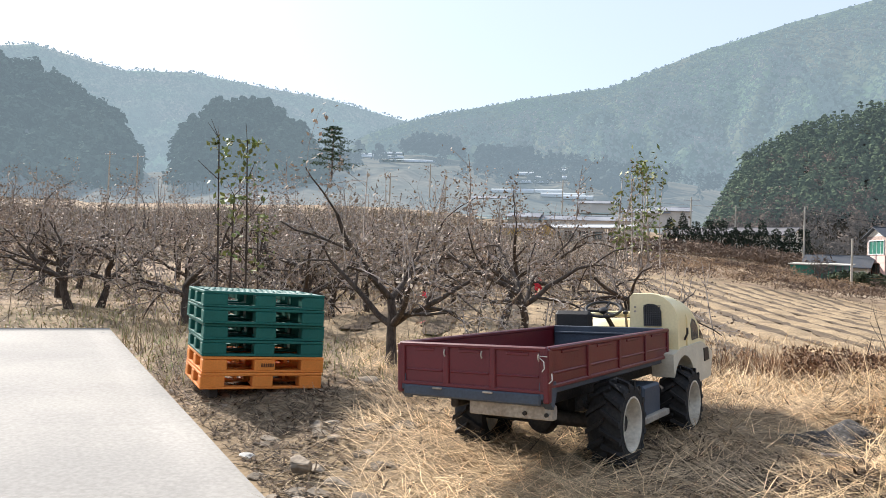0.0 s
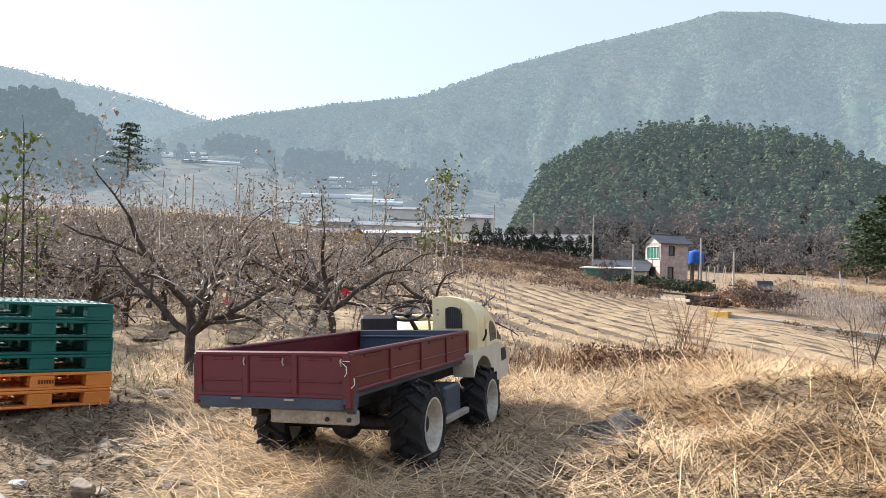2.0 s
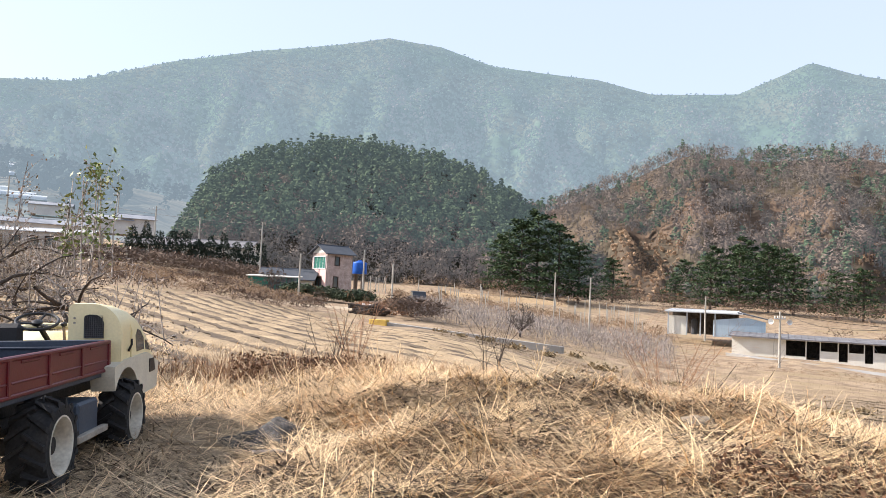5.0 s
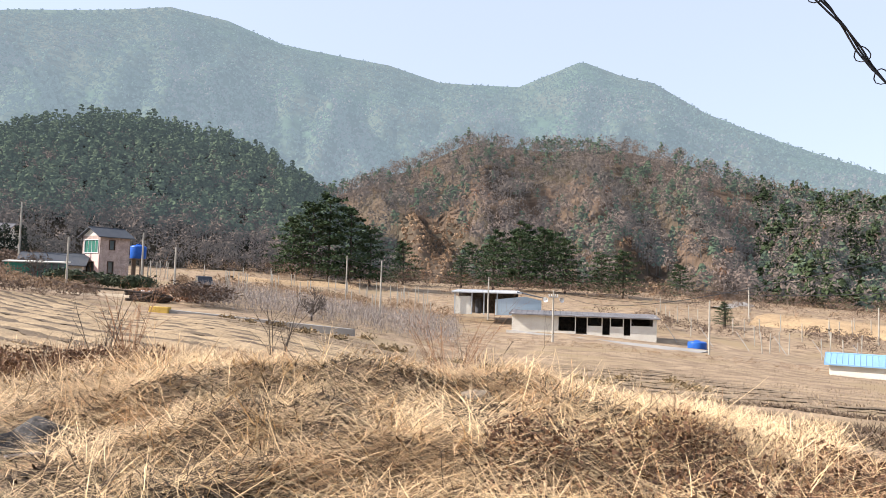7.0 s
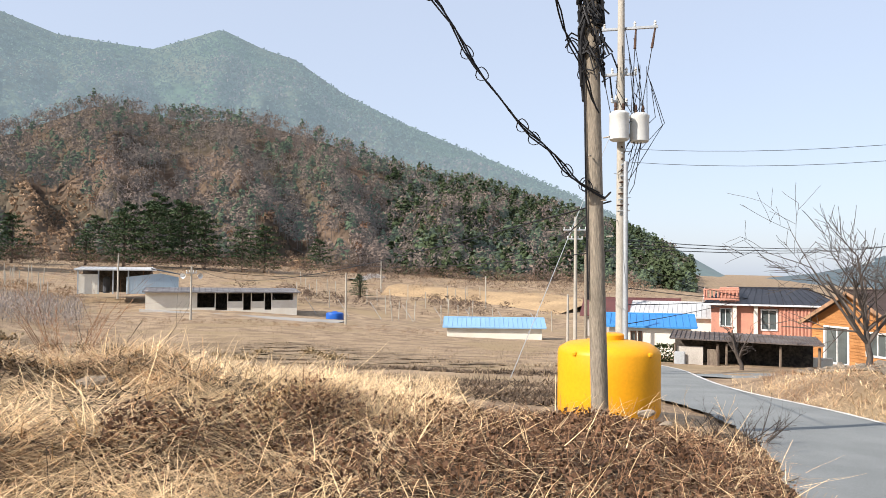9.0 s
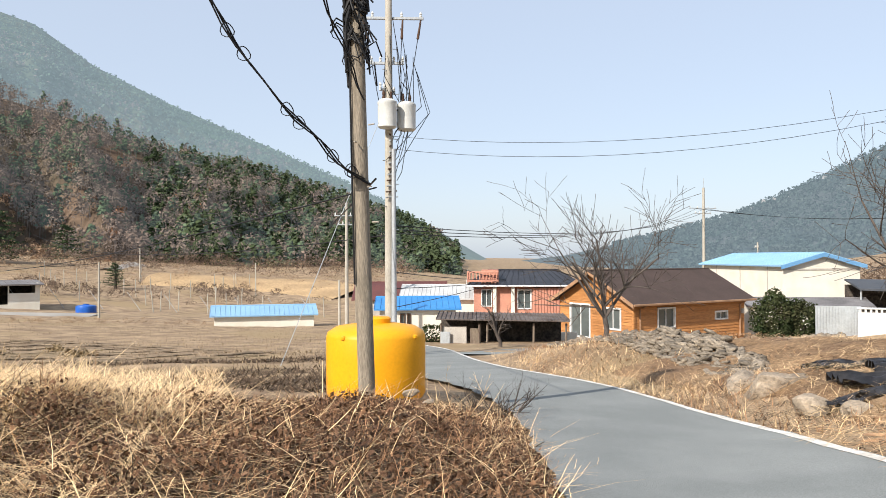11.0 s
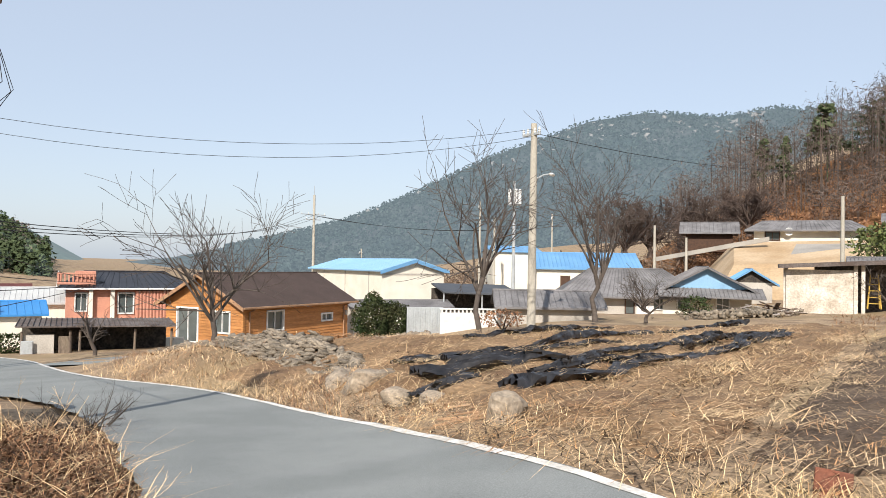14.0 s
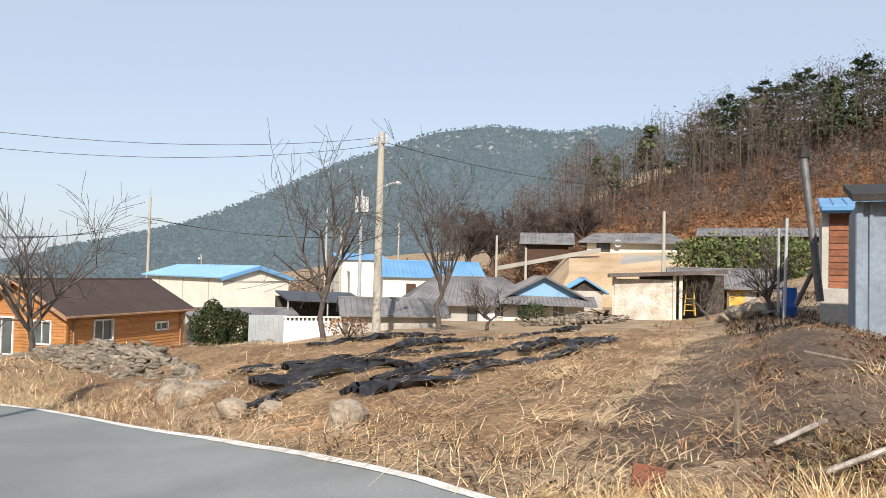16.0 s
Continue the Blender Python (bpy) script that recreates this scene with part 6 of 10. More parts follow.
for k in range(26):
    x, s = rng.uniform(2.3, 6.3), rng.uniform(0.2, 0.5)
    cm = (white_wall, dark_wood, grey_wall, rusty, brick_red, sheet_metal)[rng.integers(0, 6)]
    solo(("crate", "sack", "board")[k % 3], Shape().box((0, 0, s / 2), (s * rng.uniform(0.7, 1.6), s, s * rng.uniform(0.5, 1.1)), 0.06 if k % 3 == 1 else 0.015), cm,
         ("weathered box among yard clutter", "full sack among yard clutter", "loose board among yard clutter")[k % 3], ("crate", "sack", "board")[k % 3],
         shack.matrix_world @ pose(x, rng.uniform(-1.0, 1.6), -0.02 + (0.3 if k > 18 else 0), rng.uniform(-8, 8), rng.uniform(-8, 8), rng.uniform(0, 90)), group="clutter in the lean-to")

house("farm_house", "low white house with a strong blue metal roof", put(33.6, 49.0, -3.65, -36), 4.9, 5.0, 1.75, white_wall, deep_blue_roof, 0.55, "x", 0.35, {"y0": [(1.3, 1.65, 0.7, 1.45, "dark", 0), (1.75, 2.0, 0.7, 1.45, "dark", 0)]}, ribs=14)
house("farm_house", "white house with a pale grey sheet roof", put(35.4, 62.0, -3.95, -40), 6.4, 7.0, 2.0, white_wall, grey_roof, 0.9, "x", 0.4, ribs=20)
house("farm_house", "long house under a dark red roof", put(31.8, 78.0, -4.6, -38), 9.0, 7.0, 1.8, grey_wall, red_roof, 1.5, "x", 0.4)
house("field_shed", "low white shed with a sky-blue metal roof", put(21.6, 66.0, -4.35, -24), 8.2, 4.0, 0.95, white_wall, pale_blue_roof, 0.6, "x", 0.35, ribs=22, category="shed")

# farm buildings across the field
barn = thing("open_barn", "open-fronted barn with a pale sheet roof and white side wall", "barn", put(-4.4, 94.0, -1.55, -1))
part("roof", ribbed([(-0.4, -0.6, 2.75), (8.2, -0.6, 2.75), (7.6, 6.5, 3.05), (-0.2, 6.5, 3.05)], 0.12, 16), grey_roof, barn)
part("side_wall", Shape().box((1.0, 0.1, 1.1), (2.0, 0.15, 2.2)), white_wall, barn, "white side wall")
part("back_wall", Shape().box((3.8, 6.2, 1.4), (7.8, 0.15, 2.8)), dark_room, barn)
for x in (0.0, 2.1, 3.6, 5.2):
    part("post", Shape().box((x, -0.2, 1.35), (0.14, 0.14, 2.7), 0.01), sheet_metal, barn)
front = part("sheet_front", Shape().prism([(5.0, 0), (10.6, 0), (10.6, 1.9), (8.6, 2.35), (5.0, 1.9)], -0.2, -0.05, "y"), panel_blue, barn, "pale blue corrugated front")
rib_mesh = Shape().box((0, -0.22, 0.95), (0.05, 0.04, 1.88)).mesh("rib", panel_blue)
for k in range(22):
    part("rib", rib_mesh, panel_blue, front, at=pose(5.1 + k * 0.25, 0, 0))
part("dark_roof", Shape().slab([(7.6, -0.5, 2.9), (11.2, -0.5, 2.2), (11.2, 6, 2.2), (7.6, 6, 3.0)], 0.1), dark_roof, barn)
# Tank coloured dark so the bay reads as unlit.
part("tank", Shape().lathe([(0.35, 0), (0.4, 0.2), (0.4, 1.6), (0.2, 1.9)], 12, "z", (2.7, 3.6, 0)), dark_roof, barn, "barn tank coloured dark to match the unlit bays")

byre = thing("cattle_shed", "long low cement shed with dark open bays and a grey roof", "shed", put(-0.1, 86.0, -3.1, -3.5))
bw = wall(15.8, 2.0, 0.2, [(5.2, 7.0, 0.3, 1.85), (7.1, 8.3, 0.0, 1.85), (8.4, 9.9, 0.95, 1.85), (10.0, 10.8, 0.0, 1.85), (10.9, 12.2, 0.95, 1.85), (12.3, 13.0, 0.0, 1.85), (13.1, 15.4, 1.1, 1.85)])
part("front_wall", bw, white_wall, byre)
part("back_wall", Shape().box((7.9, 5.0, 1.0), (15.8, 0.15, 2.4)), dark_room, byre)
part("end_wall", Shape().box((0.1, 2.5, 1.0), (0.18, 4.9, 2.2)), white_wall, byre)
part("end_wall", Shape().box((15.7, 2.5, 1.0), (0.18, 4.9, 2.2)), grey_wall, byre)
part("roof", ribbed([(-0.3, -0.6, 2.05), (16.1, -0.6, 2.0), (16.1, 5.4, 2.3), (-0.3, 5.4, 2.35)], 0.12, 26), slate_roof, byre)
solo("farm_yard", Shape().slab([tuple(pol(-0.5, 83, -2.75)), tuple(pol(14.0, 78, -3.75)), tuple(pol(12.5, 72, -3.95)), tuple(pol(4.0, 78, -3.35))], 0.6), concrete, "pale concrete farmyard strip", "pavement", kind="structure")


def barrel_tank(at, r, h, material, label):
    t = thing("water_tank", label, "tank", at)
    part("body", Shape().lathe([(r * 0.96, 0), (r, 0.06), (r, h * 0.3), (r, h * 0.55), (r, h * 0.82), (r * 0.97, h * 0.88), (r * 0.8, h * 0.95), (r * 0.32, h), (0.001, h)], 36), material, t, smooth=True)
    part("lid", Shape().lathe([(r * 0.29, h * 0.97), (r * 0.30, h * 1.06), (r * 0.26, h * 1.08), (0.001, h * 1.085)], 24), material, t, smooth=True)
    for k in range(4):
        a = 2 * math.pi * k / 4 + 0.3
        part("lug", Shape().box((r * 0.98 * math.cos(a), r * 0.98 * math.sin(a), h * 0.84), (0.07, 0.07, 0.06), 0.015), material, t)
    return t


yellow_tank = mat("yellow_plastic_tank", (0.80, 0.36, 0.008), (0.74, 0.33, 0.008), scale=1.2, fine=25, fine_amt=0.05, bump=0.04, rough=0.45)
barrel_tank(Matrix.Translation(pol(33.4, 11.0, -0.55)), 0.70, 1.03, yellow_tank, "large yellow plastic water tank")
blue_tank = mat("blue_plastic_tank", (0.02, 0.12, 0.50), scale=1, rough=0.4)
barrel_tank(Matrix.Translation(pol(13.2, 83.0, -4.1)), 0.95, 0.95, blue_tank, "blue plastic tank in the farmyard")
barrel_tank(Matrix.Translation(pol(-27.3, 96.0, 3.9)), 0.9, 1.6, blue_tank, "blue plastic water tank on a stand")
solo("tank_stand", Shape().box((-0.5, 0, 1.0), (0.15, 0.9, 2.4), 0.03).box((0.5, 0, 1.0), (0.15, 0.9, 2.4), 0.03).box((0, 0, 2.15), (1.5, 1.5, 0.1), 0.02), old_wood, "dark timber stand for a tank", "stand", Matrix.Translation(pol(-27.3, 96.0, 1.7)))

# pink two-storey house with its annex and green conservatory
ph = house("villa", "two-storey pink and stone house with a dark gabled roof", put(-29.75, 88.0, 1.0, 60), 3.4, 3.4, 5.0, stone_wall, dark_roof, 0.85, "x", 0.4,
           {"y0": [(0.9, 1.6, 1.0, 2.3, "dark", 0), (1.0, 1.7, 3.5, 4.6, "dark", 0)], "x0": [(0.7, 2.4, 0.9, 2.2, "dark", 1), (0.2, 3.0, 3.1, 4.6, "white", 3)]}, gable=white_wall)
part("pink_front", Shape().box((-0.04, 1.8, 2.65), (0.06, 3.5, 0.75), 0.01), pink_wall, ph)
part("pink_front", Shape().box((-0.04, 3.12, 1.1), (0.06, 0.85, 2.3), 0.01), pink_wall, ph)
part("pink_front", Shape().box((-0.04, 0.5, 1.1), (0.06, 0.95, 2.3), 0.01), pink_wall, ph)
part("green_panes", Shape().box((0.03, 1.8, 3.85), (0.03, 2.6, 1.3)), green_net, ph, "green glazing upstairs")
house("villa_annex", "low annex under a dark slate-blue roof", put(-34.6, 89.0, 0.9, 22), 6.0, 5.0, 1.9, white_wall, dark_roof, 1.1, "x", 0.4, {"y0": [(1.0, 2.0, 0.6, 1.6), (3.4, 4.4, 0.6, 1.6)]})
cons = thing("conservatory", "green-sided glass conservatory with a pale roof", "conservatory", put(-35.4, 84.0, 0.55, 24))
part("roof", Shape().slab([(-0.2, -0.2, 2.35), (5.4, -0.2, 2.35), (5.4, 3, 2.5), (-0.2, 3, 2.5)], 0.1), white_wall, cons)
part("awning", Shape().box((1.1, 0, 1.6), (2.2, 0.06, 1.2)), green_net, cons, "green awning sheet")
part("low_wall", Shape().box((2.7, 0, 0.3), (5.4, 0.12, 1.0)), white_wall, cons)
for k in range(6):
    part("frame_post", Shape().box((2.3 + k * 0.6, 0.0, 1.5), (0.07, 0.07, 1.6)), green_net, cons)
part("glazing", Shape().box((3.8, 0.08, 1.5), (3.0, 0.03, 1.5)), pane, cons)
house("farm_house", "long white house behind clipped trees", put(-44.0, 114.0, 4.4, 20), 17.5, 6.0, 2.6, white_wall, slate_roof, 1.0, "x", 0.4, {"y0": [(2 + 2.4 * k, 3.2 + 2.4 * k, 0.8, 2.0, "dark", 1) for k in range(5)]})
house("farm_house", "yellow-walled low house across the orchard", put(-56.2, 105.0, 4.6, 25), 6.5, 5.0, 2.2, mustard, slate_roof, 0.7, "x", 0.4)
house("long_shed", "long cement shed across the orchard", put(-52.4, 112.0, 5.2, 25), 13.0, 5.0, 2.2, grey_wall, grey_roof, 0.5, "x", 0.3, {"y0": [(1.0 + 2.2 * k, 2.4 + 2.2 * k, 0.2, 1.7, "dark", 0) for k in range(5)]}, category="shed")
# Film base colour carries the valley haze.
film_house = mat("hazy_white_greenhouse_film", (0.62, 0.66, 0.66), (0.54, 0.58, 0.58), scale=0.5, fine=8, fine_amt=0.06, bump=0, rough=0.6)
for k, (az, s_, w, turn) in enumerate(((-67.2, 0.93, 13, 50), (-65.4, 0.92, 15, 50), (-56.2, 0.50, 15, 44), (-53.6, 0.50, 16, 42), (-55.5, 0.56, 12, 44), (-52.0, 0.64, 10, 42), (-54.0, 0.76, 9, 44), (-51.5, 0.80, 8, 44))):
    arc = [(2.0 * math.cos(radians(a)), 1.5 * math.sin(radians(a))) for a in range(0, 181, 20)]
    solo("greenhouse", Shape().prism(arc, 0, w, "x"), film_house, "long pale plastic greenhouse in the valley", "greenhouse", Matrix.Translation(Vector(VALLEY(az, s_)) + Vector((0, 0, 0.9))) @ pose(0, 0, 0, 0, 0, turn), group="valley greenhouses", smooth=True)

# Roof and wall base colours have the distance haze mixed in.
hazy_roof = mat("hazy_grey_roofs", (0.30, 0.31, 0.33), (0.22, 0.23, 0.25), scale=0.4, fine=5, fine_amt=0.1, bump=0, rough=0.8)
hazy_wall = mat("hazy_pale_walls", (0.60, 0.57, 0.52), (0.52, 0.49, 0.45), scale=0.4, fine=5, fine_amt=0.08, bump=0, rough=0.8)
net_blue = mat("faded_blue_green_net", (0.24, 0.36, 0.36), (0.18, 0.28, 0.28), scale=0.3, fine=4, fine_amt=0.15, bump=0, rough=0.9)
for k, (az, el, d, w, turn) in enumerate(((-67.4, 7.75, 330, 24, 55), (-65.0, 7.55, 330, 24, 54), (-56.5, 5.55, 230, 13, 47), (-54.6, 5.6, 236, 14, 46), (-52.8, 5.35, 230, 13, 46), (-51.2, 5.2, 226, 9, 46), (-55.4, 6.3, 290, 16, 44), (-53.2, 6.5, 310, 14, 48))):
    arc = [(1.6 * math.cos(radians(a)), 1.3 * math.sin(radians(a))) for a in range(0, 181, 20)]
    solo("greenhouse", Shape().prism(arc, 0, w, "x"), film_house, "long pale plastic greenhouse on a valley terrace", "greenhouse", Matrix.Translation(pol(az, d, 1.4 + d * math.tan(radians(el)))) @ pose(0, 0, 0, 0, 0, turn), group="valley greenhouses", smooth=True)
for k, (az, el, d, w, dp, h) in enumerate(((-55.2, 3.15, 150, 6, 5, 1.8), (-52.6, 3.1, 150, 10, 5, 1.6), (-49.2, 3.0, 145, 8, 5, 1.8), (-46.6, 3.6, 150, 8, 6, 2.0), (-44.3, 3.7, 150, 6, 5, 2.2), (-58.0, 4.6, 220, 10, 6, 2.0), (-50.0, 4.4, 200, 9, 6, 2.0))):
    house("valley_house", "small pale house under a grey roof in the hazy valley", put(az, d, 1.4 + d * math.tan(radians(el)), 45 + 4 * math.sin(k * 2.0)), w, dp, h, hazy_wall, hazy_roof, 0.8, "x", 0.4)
for k, (az, el, d, w, dp) in enumerate(((-60.5, 3.75, 160, 18, 5), (-58.3, 3.6, 150, 16, 4), (-55.0, 4.2, 175, 22, 5), (-52.0, 3.9, 170, 18, 4))):
    n_ = thing("crop_net", "faded blue-green crop net stretched over low posts", "net", put(az, d, 1.4 + d * math.tan(radians(el)), 50), group="crop nets")
    part("net", Shape().slab([(0, 0, 0.0), (w, 0, 0.1), (w, dp, 0.5), (0, dp, 0.4)], 0.06), net_blue, n_)
    for q in range(7):
        part("post", Shape().box((0.2 + q * (w - 0.4) / 6, 0.05, -1.2), (0.1, 0.1, 2.4)), old_wood, n_)

# ---------------------------------------------------------------- village on the far side of the plot
sb = house("warehouse", "cream warehouse with a pale sky-blue metal roof", put(62.5, 62.0, -2.8, -33.8), 6.0, 14.0, 3.5, white_wall, pale_blue_roof, 0.85, "y", 0.35, ribs=34, category="warehouse", trim=blue_roof)
for k in range(3):
    part("wall_band", Shape().box((-0.01, 2.3 + 4.5 * k, 1.75), (0.05, 0.12, 3.5)), grey_wall, sb)
part("wall_band", Shape().box((3.0, -0.01, 3.2), (6.0, 0.06, 0.12)), grey_wall, sb)
canopy = thing("canopy_shed", "dark-roofed open canopy beside the warehouse", "shed", put(67.0, 56.0, -2.9, -55))
part("roof", Shape().slab([(0, -0.5, 2.2), (6.0, -0.5, 2.0), (6.0, 4, 2.6), (0, 4, 2.7)], 0.12), dark_roof, canopy)
part("back_wall", Shape().box((3, 3.9, 1.0), (6, 0.1, 2.6)), dark_room, canopy)
for x in (0.1, 3, 5.9):
    part("post", Shape().tube([(x, -0.3, -0.5), (x, -0.3, 2.1)], 0.06, 6), sheet_metal, canopy)
fw = house("farm_house", "low white outbuilding with a grey sheet roof", put(60.4, 53.0, -3.3, -50), 7.0, 3.0, 1.5, white_wall, slate_roof, 0.35, "x", 0.3)
gate = thing("corrugated_gate", "grey corrugated sheet gate", "gate", put(64.4, 37.5, -2.3, -58))
gate_sheet = part("sheet", Shape().box((0.9, 0, 0.75), (1.8, 0.04, 1.5), 0.005), sheet_metal, gate)
for k in range(15):
    part("rib", Shape().box((0.06 + k * 0.12, -0.03, 0.75), (0.045, 0.03, 1.46), 0.008), sheet_metal, gate_sheet)
gw = thing("garden_wall", "white painted garden wall with a pierced top course", "wall", put(66.9, 36.0, -2.1, -62))
part("wall", Shape().box((1.75, 0, 0.55), (3.5, 0.16, 1.2), 0.01), white_frame, gw)
part("coping", Shape().box((1.75, 0, 1.32), (3.55, 0.2, 0.07), 0.015), white_frame, gw)
for k in range(18):
    part("block", Shape().box((0.1 + k * 0.195, 0, 1.22), (0.075, 0.14, 0.14), 0.01), white_frame, gw)
# Dark fillers paint the shade inside the pierced course.
for k in range(18):
    part("gap_shade_fill", Shape().box((0.1975 + k * 0.195, 0.03, 1.22), (0.11, 0.04, 0.13)), dark_room, gw)
house("farm_house", "old cement outhouse with a grey tiled roof", put(71.6, 35.0, -1.85, -68), 4.3, 3.0, 1.35, grey_wall, slate_roof, 0.55, "x", 0.4, ribs=18)
house("farm_house", "tall cream shed with a blue roof edge", put(70.8, 76.0, -1.6, -62), 4.6, 6.0, 4.2, white_wall, blue_roof, 0.5, "x", 0.3, ribs=10)
b2 = house("farm_house", "cream barn under a strong blue metal roof", put(74.1, 70.0, -1.6, -70), 9.2, 7.0, 2.7, white_wall, blue_roof, 1.35, "x", 0.4, ribs=26)
part("door", Shape().box((2.6, -0.03, 1.0), (0.9, 0.06, 2.0), 0.01), dark_wood, b2)
gh = house("old_house", "old house with a wide grey slate-sheet hipped roof", put(76.4, 47.0, -1.75, -74), 7.6, 6.0, 1.5, grey_wall, slate_roof, 1.35, "x", 0.7,
           {"y0": [(1.2, 2.2, 0.4, 1.3, "white", 1), (3.4, 4.0, 0.2, 1.4, "dark", 0), (5.0, 6.4, 0.5, 1.3, "white", 2)]}, ribs=30, hip=2.2)
part("white_panel", Shape().box((4.6, -0.03, 0.8), (1.0, 0.05, 1.4), 0.01), white_frame, gh)
g2 = house("old_house", "old house with a blue gable and grey roof", put(83.2, 47.5, -1.55, -80), 5.0, 6.0, 1.55, white_wall, slate_roof, 1.3, "y", 0.5, {"y0": [(0.8, 1.6, 0.4, 1.2), (3.0, 3.8, 0.4, 1.2)]}, ribs=22, gable=pale_blue_roof)
house("old_house", "small house with a blue roof and dark gable", put(87.8, 55.0, -1.2, -84), 2.6, 4.0, 1.6, grey_wall, blue_roof, 0.8, "y", 0.4, ribs=12, gable=dark_room)
part("verandah_roof", ribbed([(-0.3, -1.2, 1.25), (5.6, -1.2, 1.15), (5.6, 0.2, 1.7), (-0.3, 0.2, 1.8)], 0.06, 24), slate_roof, g2)

# cement shed with porch, ladder and tile house
weathered = mat("weathered_whitewash", (0.66, 0.61, 0.53), (0.42, 0.36, 0.29), scale=1.6, fine=12, fine_amt=0.25, bump=0.2, rough=0.9)
cs = thing("cement_shed", "whitewashed cement shed with a flat overhanging roof and open porch", "shed", put(91.3, 40.0, -0.55, -90))
part("wall", Shape().box((0, 0.1, 0.9), (0.2, 0.2, 2.3)).box((1.45, 0.0, 0.85), (2.9, 0.2, 2.1), 0.01), weathered, cs)
part("roof", Shape().slab([(-0.3, -0.6, 2.15), (5.4, -0.6, 2.45), (5.4, 3.2, 2.45), (-0.3, 3.2, 2.15)], 0.2), rusty, cs)
part("back_wall", Shape().box((3.6, 3.0, 1.0), (4.4, 0.15, 2.4)), dark_room, cs)
for x in (2.95, 3.25):
    part("post", Shape().box((x, -0.1, 0.9), (0.16, 0.16, 2.7), 0.01), weathered, cs)
lad = thing("step_ladder", "wooden step ladder standing open", "ladder", put(96.6, 41.0, -0.45, -92))
for s in (-1, 1):
    part("leg", Shape().tube([(s * 0.28, 0, 0), (s * 0.16, 0.1, 1.6)], 0.03, 6), mustard, lad)
    part("leg", Shape().tube([(s * 0.26, 0.6, 0), (s * 0.16, 0.14, 1.6)], 0.025, 6), mustard, lad)
for k in range(5):
    part("rung", Shape().box((0, 0.02 + k * 0.02, 0.25 + k * 0.3), (0.5 - k * 0.05, 0.06, 0.03)), mustard, lad)
th = house("tile_roofed_house", "old house with brown wooden doors and a ribbed grey tile roof", put(95.8, 45.0, -0.5, -94), 4.8, 5.0, 1.6, dark_wood, slate_roof, 0.85, "x", 0.6, ribs=30)
part("yellow_panel", Shape().box((3.1, -0.04, 0.85), (0.9, 0.06, 1.5), 0.01), mustard, th, "mustard wall panel")
part("window", Shape().box((3.8, -0.05, 0.9), (0.6, 0.06, 1.0), 0.01), grey_wall, th)
part("white_panel", Shape().box((4.5, -0.04, 0.8), (0.5, 0.06, 1.4), 0.01), white_wall, th)
for x in (1.2, 2.2, 2.6):
    part("post", Shape().box((x, -0.3, 0.85), (0.12, 0.12, 1.7), 0.01), old_wood, th)

# terrace with the old white-walled house, on the rise
tan_earth = mat("tan_bare_earth", (0.40, 0.275, 0.155), (0.54, 0.41, 0.27), scale=0.25, fine=5, fine_amt=0.12, bump=0, rough=0.95, world_space=True)
edge_hi = [pol(88.0, 64, 1.6), pol(97.5, 62, 2.0), pol(98.0, 73, 3.9), pol(88.0, 75, 3.7)]
edge_lo = [pol(86.0, 56, -2.2), pol(99.5, 54, -1.8), pol(100.0, 76, 0.0), pol(85.5, 78, 0.0)]
terr = Shape().add(edge_hi + edge_lo, [(0, 1, 2, 3), (7, 6, 5, 4), (0, 4, 5, 1), (1, 5, 6, 2), (2, 6, 7, 3), (3, 7, 4, 0)])
solo("bare_terrace", terr, tan_earth, "bare tan earth terrace above the village", "terrace", kind="structure")
solo("pale_yard", Shape().slab([tuple(pol(91.5, 66, 2.18)), tuple(pol(96.2, 65, 2.35)), tuple(pol(96.2, 71.5, 3.55)), tuple(pol(92.0, 72, 3.5))], 0.2), concrete, "pale concrete yard on the terrace", "pavement", kind="structure")
solo("lane_wall", Shape().slab([tuple(pol(82.5, 74, 2.2)), tuple(pol(90.3, 71, 4.1)), tuple(pol(90.3, 71.6, 4.1)), tuple(pol(82.5, 74.6, 2.2))], 0.4), concrete, "pale sloping lane parapet", "wall", kind="structure")
hk = house("old_house", "old farmhouse with a low grey roof and whitewashed wall", put(89.3, 74.5, 3.75, -91), 8.6, 5.0, 1.15, white_wall, slate_roof, 0.75, "x", 0.8, {"y0": [(0.9, 2.2, 0.1, 0.95, "dark", 1)]}, ribs=24, hip=1.4)
part("dish", Shape().lathe([(0.02, 0), (0.25, 0.04), (0.36, 0.12), (0.35, 0.13), (0.24, 0.06), (0.001, 0.03)], 16, "y", (2.9, -0.4, 0.9)), white_frame, hk, "white satellite dish")
house("old_house", "grey-roofed old farmhouse in shade", put(84.8, 84.0, 3.6, -86), 4.6, 5.0, 1.5, dark_wood, slate_roof, 1.0, "x", 0.7, ribs=14)
house("old_house", "low farmhouse roof behind shrubs", put(97.6, 68.0, 4.2, -98), 9.5, 5.0, 1.0, dark_wood, slate_roof, 0.6, "x", 0.7, ribs=24)

